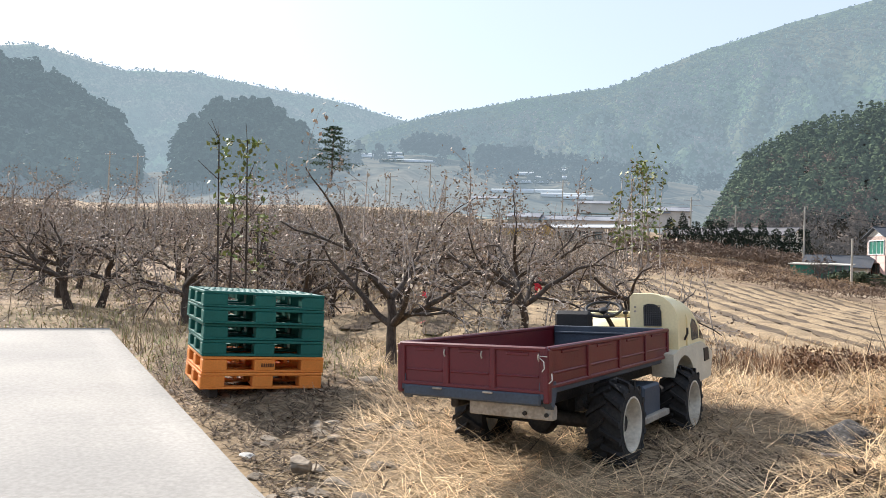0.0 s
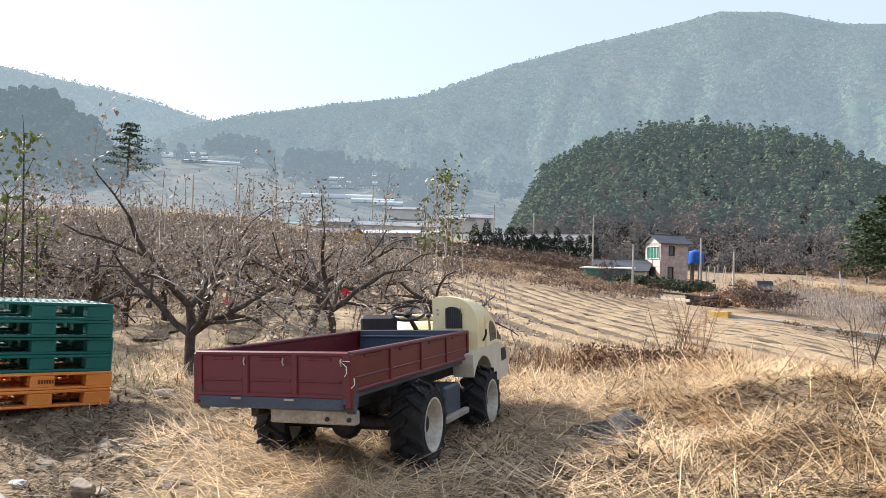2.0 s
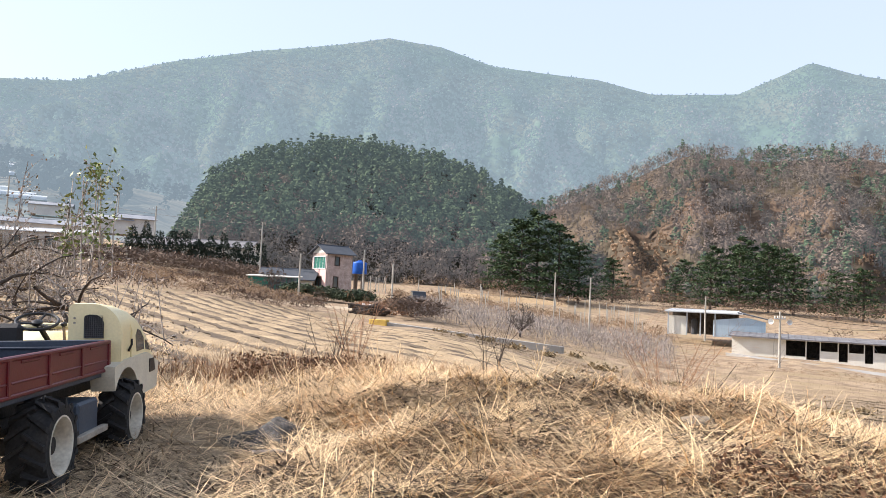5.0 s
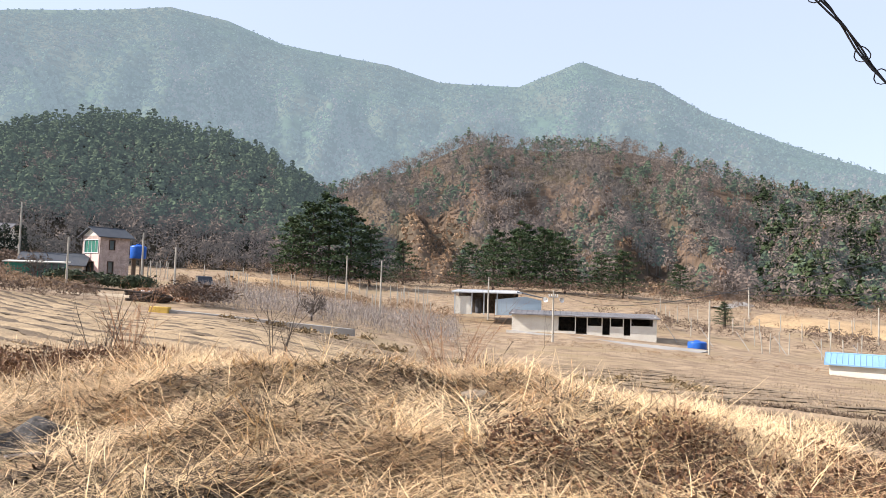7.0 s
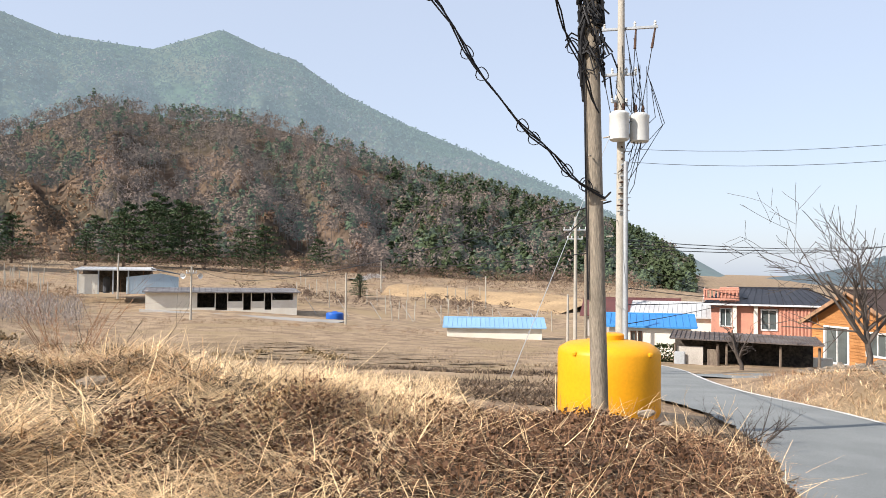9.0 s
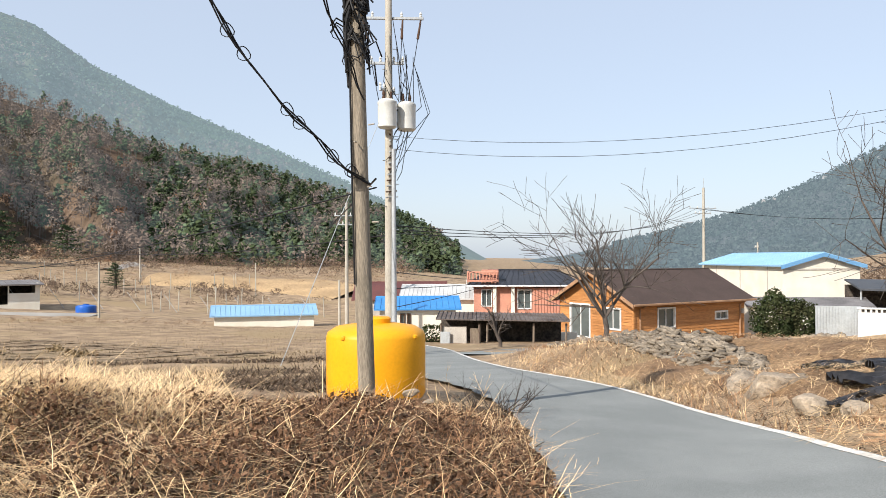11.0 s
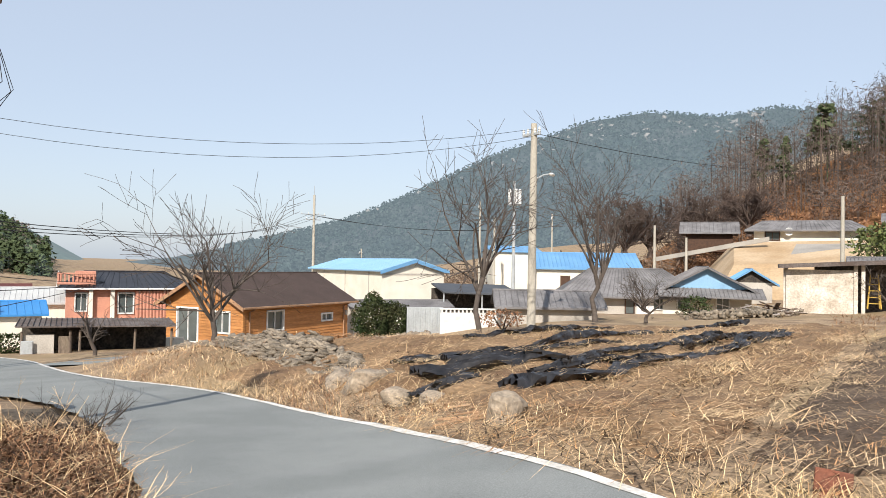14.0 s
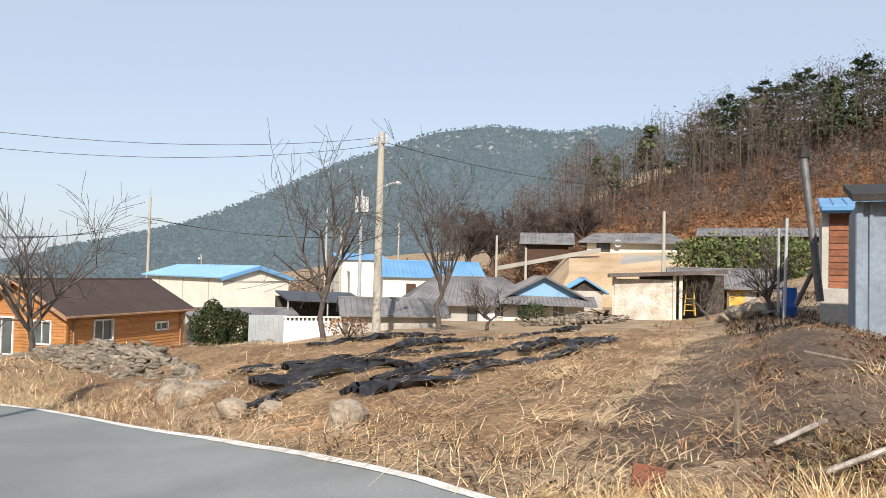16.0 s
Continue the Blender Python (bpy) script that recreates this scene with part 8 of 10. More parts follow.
# Soil darkened in colour to paint the shade of the troughs.
trough_soil_shade = mat("dark_furrow_soil_and_shade", (0.105, 0.075, 0.05), (0.16, 0.115, 0.07), scale=1.5, fine=14, fine_amt=0.35, bump=0.3, rough=0.97, world_space=True)
furrow_lines((-21.5, 27.0), 127, 44, 27, 1.35, trough_soil_shade)
stubble_soil = mat("brown_stubble_soil", (0.17, 0.125, 0.08), (0.32, 0.235, 0.145), scale=0.5, fine=8, fine_amt=0.4, bump=0.3, rough=0.97, world_space=True)
furrow_lines((-2.5, 35.0), 80, 32, 30, 1.7, stubble_soil, 0.05)
rng = np.random.default_rng(61)
# stubble in rows
rows_u, rows_v = np.meshgrid(np.arange(-48, 48, 0.16), np.arange(0, 56, 0.55))
su = rows_u.ravel() + rng.normal(0, 0.05, rows_u.size)
sv_ = rows_v.ravel() + rng.normal(0, 0.04, rows_u.size)
ta = radians(12)
sx_, sy_ = 8 + su * math.cos(ta) + sv_ * math.sin(ta), 16 - su * math.sin(ta) * 1.0 + sv_ * math.cos(ta)
saz, sd = np.degrees(np.arctan2(sx_, sy_)), np.hypot(sx_, sy_)
ok = (saz > -21) & (saz < 36) & (sd > 15) & (sd < 68) & (rng.uniform(size=len(saz)) < 0.75)
sx_, sy_ = sx_[ok], sy_[ok]
SP = np.stack([sx_, sy_, ground_z(sx_, sy_)], 1)
V, F = blades(SP, rng.uniform(0.05, 0.12, len(SP)), rng.uniform(0.008, 0.018, len(SP)), rng.uniform(0, 0.5, len(SP)), rng, 1, 0.2)
tagged(new("rice_stubble", npmesh("rice_stubble", V, F, dark_straw)), "rows of cut rice stubble", "stubble", kind="stuff")
# small straw clumps left on the field
heap_mat = mat("dark_straw_clump", (0.20, 0.15, 0.08), (0.28, 0.20, 0.11), scale=3, fine=30, fine_amt=0.3, bump=0, rough=0.9, islands=0.4)
C = rng.normal(0, 1, (160, 3)) * np.array([0.4, 0.3, 0.13]) + np.array([0, 0, 0.12])
C[:, 2] = np.abs(C[:, 2])
hv, hf = tufts(C, np.full(160, 0.14), rng, 0.3)
clump = tagged(new("straw_clump", npmesh("straw_clump", hv, hf, heap_mat)), "small heap of dark straw on the stubble", "straw heap", group="straw heaps on the field")
clump.matrix_world = Matrix.Translation(pol(-9.0, 42))
for az, d in ((-6, 38), (-4, 41), (-13, 45), (-15.5, 44), (-17.5, 47), (2.2, 31), (4.8, 33), (8.0, 34), (11.5, 36), (-1.8, 36), (-11, 52), (-19.5, 46), (-21, 50), (13, 31), (6.5, 29)):
    copy_thing(clump, Matrix.Translation(pol(az, d)) @ pose(0, 0, 0, 0, 0, rng.uniform(0, 360)) @ Matrix.Scale(rng.uniform(0.5, 0.9), 4))
# darker wet strip with weeds behind the mound
litter("field_weeds", "dark matted weeds along the field's near edge", 62, 12000, (-3, 32), (12.5, 20), (0.1, 0.3), (0.010, 0.022), (0.9, 1.6), dark_mat, 0.4, 1.0, patch(0.7, -0.1, 3), 0.0)
litter("field_weeds", "dead brown weeds at the mound's back", 63, 7000, (-46, -18), (11, 15.5), (0.15, 0.45), (0.004, 0.009), (0.2, 1.3), bramble_leaf, 0.5, 1.0, patch(0.8, 0.3, 1), 0.0)

litter("field_weeds", "dark wet band of weeds across the stubble", 162, 9000, (-3, 33), (18.2, 20.6), (0.1, 0.3), (0.012, 0.028), (0.9, 1.6), dark_mat, 0.4, 1.0, patch(0.5, -0.5, 1), 0.0)
litter("field_weeds", "thin dark band of weeds across the stubble", 163, 6000, (-10, 33), (23.5, 25.2), (0.1, 0.3), (0.012, 0.03), (0.9, 1.6), dark_mat, 0.4, 1.0, patch(0.45, -0.2, 4), 0.0)
litter("field_weeds", "brown band of weeds across the stubble", 164, 6000, (-20, 33), (30, 31.5), (0.1, 0.3), (0.012, 0.03), (0.9, 1.6), dark_straw, 0.4, 1.0, patch(0.4, -0.2, 2), 0.0)


def brush(name, label, seed, n, az, d, h, material, k=46, tuft=0.14, keep=None, thin=0.22, jitter=0.8, near=1.0):
    """Low twiggy bushes scattered over the ground."""
    rng = np.random.default_rng(seed)
    x, y = scatter(rng, n, az, d, near)
    if keep is not None:
        ok = keep(x, y, rng)
        x, y = x[ok], y[ok]
    m = len(x)
    H = rng.uniform(*h, m)
    C, way = crowns(m, k, H, H * rng.uniform(0.5, 0.9, m), rng, "dome")
    foot = np.stack([x, y, ground_z(x, y)], 1)
    V, F = leaf_quads((foot[:, None] + C).reshape(-1, 3), way.reshape(-1, 3), np.repeat(tuft * H, k) * rng.uniform(0.6, 1.4, m * k), rng, jitter, thin)
    return tagged(new(name, npmesh(name, V, F, material)), label, "brush", kind="stuff")


evergreen_dark = mat("dark_garden_evergreen", (0.035, 0.05, 0.026), (0.06, 0.07, 0.036), scale=0.5, fine=4, fine_amt=0.3, bump=0, rough=0.9, islands=0.3, world_space=True)
brush_dark = mat("dark_winter_brush", (0.115, 0.08, 0.06), (0.17, 0.12, 0.085), scale=0.2, fine=3, fine_amt=0.25, bump=0, rough=0.95, islands=0.3, world_space=True)
brush_tan = mat("tan_winter_brush", (0.34, 0.235, 0.145), (0.26, 0.18, 0.12), scale=0.2, fine=3, fine_amt=0.25, bump=0, rough=0.95, islands=0.3, world_space=True)
brush("foot_brush", "dark bare brush along the foot of the woods", 165, 560, (-22, 36), (128, 166), (1.2, 3.4), brush_dark, 60, 0.09)
brush("village_brush", "dark bare thickets behind the village roofs", 175, 340, (56, 84), (78, 150), (1.6, 4.5), brush_dark, 60, 0.09)
brush("foot_brush", "tan dry brush below the woods", 166, 420, (-24, 36), (112, 160), (0.8, 2.2), brush_tan, 50, 0.10)
brush("bank_brush", "dark brush on the bank behind the farm sheds", 167, 260, (3, 30), (96, 112), (0.7, 1.8), brush_dark, keep=patch(0.3, -0.2, 2))
brush("bank_brush", "rust and tan brush on the bank above the furrows", 168, 520, (-46, -31), (56, 82), (0.4, 1.2), brush_tan, keep=patch(0.4, -0.4, 3))
brush("bank_brush", "dark dead weeds on the bank above the furrows", 169, 420, (-46, -30), (52, 80), (0.4, 1.3), brush_dark, keep=patch(0.35, -0.1, 6))
brush("bank_brush", "dark vines and brush before the clipped conifers", 170, 380, (-47, -33), (88, 102), (1.0, 2.4), brush_dark)
brush("bank_brush", "brush round the edge of the sapling orchard", 171, 300, (-25, -4), (90, 100), (0.5, 1.6), brush_tan)
brush("bank_brush", "low dark hedge before the pink house", 172, 130, (-32.5, -26.5), (77, 80), (0.8, 1.5), evergreen_dark, 90, 0.12, thin=0.6, jitter=0.4)
brush("bank_brush", "dark brush at the sapling orchard's near corner", 173, 60, (-25, -21), (58, 63), (0.8, 1.8), brush_dark)
brush("bank_brush", "dead weeds along the stubble's far edge", 174, 300, (-4, 21), (64, 70), (0.15, 0.4), brush_tan)

dead_leaves("field_weeds", "dark dead weeds heaped at the field edge", 176, 5000, (-36, -25), (10.6, 13.6), (0.015, 0.04), 0.34, leaf_brown, 1.0, patch(1.1, 0.1, 2))
litter("field_weeds", "upright dead stems at the field edge", 177, 1500, (-37, -24), (10.6, 13.8), (0.25, 0.6), (0.002, 0.004), (0.1, 1.0), bramble_leaf, 0.4, 1.0, patch(1.1, 0.0, 2), 0.0, segs=3)

# trellis orchard of thin saplings, posts and kerb
rng = np.random.default_rng(64)
n = 1300
x, y = scatter(rng, n, (-23, -4), (58, 90))
P = np.stack([x, y, ground_z(x, y)], 1)
bushes = []
for k in range(22):
    q = P + np.c_[rng.normal(0, 0.25, n), rng.normal(0, 0.25, n), rng.uniform(0, 1.1, n)]
    bushes.append(blades(q, rng.uniform(0.18, 0.5, n), rng.uniform(0.008, 0.02, n), rng.uniform(0, 1.5, n), rng, 1, 0.2))
V, F = join(bushes)
sap_mat = mat("grey_sapling_twigs", (0.33, 0.29, 0.265), (0.24, 0.205, 0.18), scale=0.3, fine=5, fine_amt=0.25, bump=0, rough=0.9, islands=0.4, world_space=True)
tagged(new("sapling_orchard", npmesh("sapling_orchard", V, F, sap_mat)), "dense grey rows of young bare fruit saplings", "saplings", kind="stuff")
post_mesh = Shape().box((0, 0, 1.1), (0.09, 0.09, 2.4), 0.01).mesh("post", concrete_pole)
trellis = thing("trellis_posts", "rows of slim concrete trellis posts", "trellis", group="trellis")
for k in range(90):
    az, d = (rng.uniform(-27, -6), rng.uniform(84, 118)) if k < 55 else (rng.uniform(9, 30), rng.uniform(88, 125))
    part("post", post_mesh, concrete_pole, trellis, at=Matrix.Translation(pol(az, d)) @ pose(0, 0, 0, rng.normal(0, 1), rng.normal(0, 2), 0))
for k in range(9):
    az = 9.5 + 2.4 * k
    part("stay", Shape().tube([pol(az, 90), pol(az - 0.9, 90.5) + Vector((0, 0, 2.0))], 0.025, 5), sheet_metal, trellis)
kerb = thing("field_kerb", "low pale concrete kerb with a yellow end block", "kerb", kind="structure")
ka, kb = pol(-25.3, 52, -0.42), pol(-12.0, 50, -1.38)
m = look(ka, kb)
part("kerb_stone", Shape().slab([ka, kb, kb + Vector((0.1, 0.4, 0)), ka + Vector((0.1, 0.4, 0))], 0.45), concrete, kerb)
part("yellow_block", Shape().box((0, 0, 0), (1.3, 0.5, 0.5), 0.03), mustard, kerb, at=Matrix.Translation(ka + Vector((-0.4, 0.1, -0.1))))
dirt_path = mat("pale_dirt_track", (0.50, 0.40, 0.28), (0.42, 0.33, 0.22), scale=0.3, fine=6, fine_amt=0.15, bump=0.2, rough=0.95, world_space=True)


def track(name, label, pts, half, material, lift=0.08, n=60):
    line = spline(pts, n)
    t = np.gradient(line, axis=0)
    t /= np.linalg.norm(t, axis=1)[:, None]
    nn = np.stack([t[:, 1], -t[:, 0]], 1)
    rows = []
    for o in (-half, -half * 0.4, half * 0.4, half):
        p = line + nn * o
        rows.append(np.c_[p, ground_z(p[:, 0], p[:, 1]) + (lift if abs(o) < half else -0.1)])
    V = np.stack(rows, 1).reshape(-1, 3)
    F = np.array([[i * 4 + j, i * 4 + j + 1, i * 4 + 5 + j, i * 4 + 4 + j] for i in range(n - 1) for j in range(3)])
    return tagged(new(name, npmesh(name, V, F, material, True)), label, "track", kind="structure")


P2 = lambda az, d: tuple(pol(az, d))[:2]
track("dirt_track", "pale dirt track past the pink house", [P2(-36, 68), P2(-31, 66), P2(-27.5, 70), P2(-25, 78), P2(-22.5, 84), P2(-17, 88), P2(-8, 92)], 2.2, dirt_path)
track("dirt_track", "pale concrete track climbing to the woods", [P2(14.5, 140), P2(15.6, 150), P2(16.6, 157), P2(15.8, 166)], 1.5, concrete, 0.3, 30)

# dry golden hayfield under the spur
gold = mat("golden_hayfield", (0.46, 0.32, 0.175), (0.34, 0.235, 0.13), scale=0.25, fine=3, fine_amt=0.2, bump=0, rough=0.95, world_space=True)
track("hay_terrace", "golden dry grass terrace below the spur", [P2(17.5, 128), P2(22, 126), P2(28, 122), P2(33, 112)], 9.0, gold, 0.9, 40)
track("hay_terrace", "golden bare terrace below the knoll", [P2(-21, 118), P2(-17, 121), P2(-12, 126)], 3.0, gold, 0.5, 40)

# ---------------------------------------------------------------- village trees
grey_bark = mat("smooth_grey_bark", (0.115, 0.095, 0.082), (0.08, 0.066, 0.056), scale=5, fine=40, fine_amt=0.25, bump=0.3, rough=0.9)
dark_twig = mat("dark_fine_twigs", (0.115, 0.085, 0.07), (0.085, 0.06, 0.05), scale=4, fine=20, fine_amt=0.25, bump=0, rough=0.95)


def bare_tree(seed, at, h, label, trunk_h=0.3, spread=0.6, r=0.12, limbs=6, depth=3, twig=0.006, material=None, name="bare_tree"):
    rng = np.random.default_rng(seed)
    out, tips = {}, []
    t = thing(name, label, "tree", at, group="bare village trees")
    th_ = trunk_h * h
    tp_ = [np.array([rng.normal(0, 0.03) * k, rng.normal(0, 0.03) * k, -0.1 + th_ * k / 4]) for k in range(5)]
    for k in range(limbs):
        a = 2 * math.pi * (k + rng.uniform(-0.3, 0.3)) / limbs
        grow(rng, tp_[rng.integers(3, 5)], np.array([spread * math.cos(a), spread * math.sin(a), 1.0]), h * 0.36 * rng.uniform(0.8, 1.2), r * 0.55, depth, out, tips, bend=0.3, split=(2, 4), keep=0.66)
    grow(rng, tp_[-1], np.array([0, 0, 1.0]), h * 0.36, r * 0.62, depth, out, tips, bend=0.2, split=(2, 4), keep=0.66)
    mtl = material or grey_bark
    part("trunk", branch_mesh([(tp_, [r * 1.25, r, r * 0.92, r * 0.88, r * 0.8])] + out[depth], 8, "trunk", mtl), mtl, t)
    part("branch_growth", branch_mesh(out[depth - 1], 5, "branches", mtl), mtl, t, kind="stuff")
    fine = [(p, [max(q, twig) for q in rr]) for k in range(depth - 1) for p, rr in out[k]]
    part("twig_growth", branch_mesh(fine, 3, "twigs", mtl), mtl, t, kind="stuff")
    return t


bare_tree(201, Matrix.Translation(pol(50.4, 33.0, -2.55)), 8.0, "bare spreading tree before the timber house", 0.24, 0.8, 0.12, 8, twig=0.009)
bare_tree(202, Matrix.Translation(pol(69.8, 24.0, -1.0)), 6.4, "tall bare tree with upswept limbs beside the plot", 0.32, 0.5, 0.095, 6, twig=0.007)
bare_tree(203, Matrix.Translation(pol(78.4, 30.0, -0.7)), 7.2, "slender bare tree beside the old houses", 0.25, 0.4, 0.10, 7, twig=0.008)
bare_tree(204, Matrix.Translation(pol(42.6, 33.0, -2.75)), 2.2, "small pollarded bare tree by the road", 0.5, 0.5, 0.09, 4, 2, twig=0.008)
bare_tree(205, Matrix.Translation(pol(101.9, 27.0)), 3.2, "small bare persimmon tree", 0.25, 0.9, 0.09, 6, 3, twig=0.008)
bare_tree(206, Matrix.Translation(pol(82.0, 30.5, -0.7)), 2.6, "low bare plum tree beside the old house", 0.2, 1.1, 0.07, 6, 3, twig=0.007)
bare_tree(207, Matrix.Translation(pol(97.8, 36.0)), 2.2, "low bare shrub tree by the shed", 0.25, 1.0, 0.06, 5, 3, twig=0.007)
bare_tree(208, Matrix.Translation(pol(-33.6, 80.0, 1.0)), 2.8, "small bare garden tree", 0.3, 0.8, 0.09, 6, 3, twig=0.012)
bare_tree(209, Matrix.Translation(pol(-15.0, 60.0)), 3.0, "dark bare tree at the edge of the saplings", 0.2, 1.0, 0.09, 6, 3, twig=0.014)
for k, (az, d, z, h) in enumerate(((80.6, 88, 2.0, 9.0), (82.3, 92, 2.5, 8.2), (86.2, 96, 4.0, 8.5), (89.0, 92, 5.0, 7.5))):
    bare_tree(210 + k, Matrix.Translation(pol(az, d, z)), h, "large round-headed bare zelkova with dense dark twigs", 0.18, 1.1, 0.30, 9, 4, twig=0.03, material=dark_twig)


def shrub(at, r, h, n, material, label, seed, tuft=0.06, name="evergreen_shrub", core=True, flat=0.1):
    rng = np.random.default_rng(seed)
    u = rng.normal(size=(n, 3))
    u /= np.linalg.norm(u, axis=1)[:, None]
    u *= rng.uniform(0.45, 1.0, (n, 1)) ** 0.4
    lump = 1 + 0.22 * np.sin(u[:, :1] * 5 + seed) * np.sin(u[:, 1:2] * 4 + 1)
    C = u * lump * np.array([r, r, h / 2]) + np.array([0, 0, h / 2])
    V, F = tufts(C, tuft * rng.uniform(0.6, 1.4, n), rng, flat)
    t = thing(name, label, "shrub", at, group="shrubs")
    stem = Shape()
    for k in range(5):
        a = 2 * math.pi * k / 5
        stem.tube([(0.05 * math.cos(a), 0.05 * math.sin(a), -0.1), (0.5 * r * math.cos(a), 0.5 * r * math.sin(a), h * 0.6)], [0.04, 0.015], 5)
    part("stem_growth", stem, bark, t, kind="stuff")
    part("foliage", npmesh("foliage", V, F, material), material, t, kind="stuff")
    return t


evergreen = mat("dull_evergreen_leaves", (0.035, 0.055, 0.022), (0.06, 0.06, 0.03), scale=1.2, fine=10, fine_amt=0.3, bump=0, rough=0.9, islands=0.4, spec=0.05)
hedge_dark = mat("dark_hedge_leaves", (0.022, 0.035, 0.022), (0.032, 0.045, 0.028), scale=0.8, fine=6, fine_amt=0.3, bump=0, rough=0.8, islands=0.5)
bamboo_leaf = mat("yellow_green_bamboo", (0.13, 0.15, 0.05), (0.09, 0.115, 0.04), scale=0.8, fine=6, fine_amt=0.3, bump=0, rough=0.7, islands=0.5)
rust_bush = mat("rust_dry_bush", (0.36, 0.20, 0.11), (0.28, 0.16, 0.10), scale=1.5, fine=10, fine_amt=0.3, bump=0, rough=0.9, islands=0.4)
shrub(Matrix.Translation(pol(61.9, 38.5, -2.75)), 0.95, 2.5, 6000, evergreen, "tall evergreen shrub beside the timber house", 1, 0.075)
shrub(Matrix.Translation(pol(63.5, 38.8, -2.75)), 0.85, 2.1, 5000, evergreen, "rounded dark evergreen shrub", 2, 0.075)
shrub(Matrix.Translation(pol(85.4, 44.0, -1.5)), 0.9, 1.3, 900, evergreen, "low evergreen shrub by the old house", 3, 0.08)
shrub(Matrix.Translation(pol(37.6, 40.0, -3.2)), 0.7, 1.1, 700, evergreen, "dark shrub at the road bend", 4, 0.08)
shrub(Matrix.Translation(pol(71.6, 30.0, -1.1)), 0.9, 0.7, 600, rust_bush, "low rust-coloured bush by the wall", 5, 0.06)
for k in range(11):
    rng = np.random.default_rng(600 + k)
    h = 5.0 + 0.6 * math.sin(k * 2.1)
    t = thing("conifer", "dark clipped conifer in a row before a white house", "tree", Matrix.Translation(pol(-43.4 + k * 0.88, 104.0) + Vector((0, 0, -0.2))), group="conifer row")
    part("trunk", Shape().tube([(0, 0, -0.3), (0, 0, h * 0.7)], [0.12, 0.05], 6), bark, t)
    n = 1300
    u = rng.normal(size=(n, 3))
    u /= np.linalg.norm(u, axis=1)[:, None]
    C = u * rng.uniform(0.3, 1.0, (n, 1)) ** 0.5 * np.array([1.0, 1.0, h * 0.46]) * (1 + 0.15 * np.sin(u[:, 2:3] * 7 + k)) + np.array([0, 0, h * 0.52])
    C[:, :2] *= (1.15 - 0.35 * C[:, 2:3] / h)
    V, F = tufts(C, 0.15 * rng.uniform(0.6, 1.3, n), rng, 0.1)
    part("crown", npmesh("crown", V, F, hedge_dark), hedge_dark, t, kind="stuff")
for k in range(12):
    shrub(Matrix.Translation(pol(96.8 + k * 0.62, 56.0 + 2 * math.sin(k * 1.7), 1.2)), 1.6, 3.2, 700, bamboo_leaf, "bushy yellow-green bamboo and evergreen thicket", 30 + k, 0.16, "thicket_shrub")
for k, (az, d, r, h) in enumerate(((-31.5, 82, 1.5, 1.2), (-29.6, 83, 1.8, 1.3), (-27.8, 83, 1.4, 1.1), (-24.6, 64, 1.6, 1.3), (-23.2, 64, 1.3, 1.2), (-26.5, 66, 1.4, 0.9))):
    shrub(Matrix.Translation(pol(az, d)), r, h, 500, evergreen if k < 3 else rust_bush, "low garden bushes by the track", 50 + k, 0.13)
# pines standing at the foot of the hills
hill_pine = mat("dark_foothill_pine", (0.034, 0.058, 0.03), (0.078, 0.105, 0.052), scale=0.35, fine=2, fine_amt=0.3, bump=0, rough=0.9, islands=0.35, spec=0.05)
PINES = ((-16.6, 137, 9), (-15.2, 134, 11.5), (-14.0, 136, 13), (-12.4, 135, 11.5), (-10.9, 137, 9), (-8.4, 150, 7.2), (-4.0, 150, 5.0), (-3.2, 176, 9), (-1.2, 174, 11), (0.8, 176, 12), (2.8, 175, 11), (-1.6, 150, 8.5), (0.3, 148, 10), (2.2, 150, 10.5),
         (3.8, 149, 9), (6.4, 146, 7), (8.0, 146, 7.5), (15.0, 112, 3.5), (12.0, 172, 9), (-68.6, 190, 12), (96.5, 138, 9), (97.8, 136, 11), (99.0, 138, 12.5), (100.0, 134, 11), (101.3, 137, 13), (102.6, 135, 12), (104.0, 137, 13), (105.6, 134, 11), (107.5, 137, 13))
for k, (az, d, h) in enumerate(PINES):
    h = h * 1.2 if az < 10 and d != 190 else h
    rng = np.random.default_rng(400 + k)
    t = thing("pine_tree", "broad dark green pine with layered crown", "tree", Matrix.Translation(pol(az, d) if d < 160 and az < 60 else pol(az, d, 23.0) if d == 190 else Vector(MID(az, (d - 165) / 175)) if az < 60 else Vector(RIGHT(az, (d - 75) / 75))), group="pines at the foot of the hills")
    limbs = Shape().tube([(0, 0, -1), (0.1, 0, h * 0.5), (0.0, 0.1, h * 0.92)], [0.24, 0.17, 0.06], 7)
    C = []
    for q in range(26):
        f = q / 25
        zz = h * (0.10 + 0.87 * f)
        rr = h * 0.56 * (1 - 0.75 * f ** 1.6) * rng.uniform(0.6, 1.1)
        a = q * 2.4 + rng.uniform(-0.4, 0.4)
        c = np.array([math.cos(a) * rr * 0.62, math.sin(a) * rr * 0.62, zz])
        limbs.tube([(0, 0, zz - h * 0.06), tuple(c)], [0.07, 0.03], 4)
        C.append(c + rng.normal(0, 1, (120, 3)) * np.array([rr * 0.27, rr * 0.27, h * 0.016]) - np.array([0, 0, 1]) * 0.0)
    part("trunk", limbs, bark, t)
    C = np.concatenate(C)
    V, F = tufts(C, 0.024 * h * rng.uniform(0.6, 1.3, len(C)), rng, 0.6)
    part("crown", npmesh("crown", V, F, hill_pine), hill_pine, t, kind="stuff")


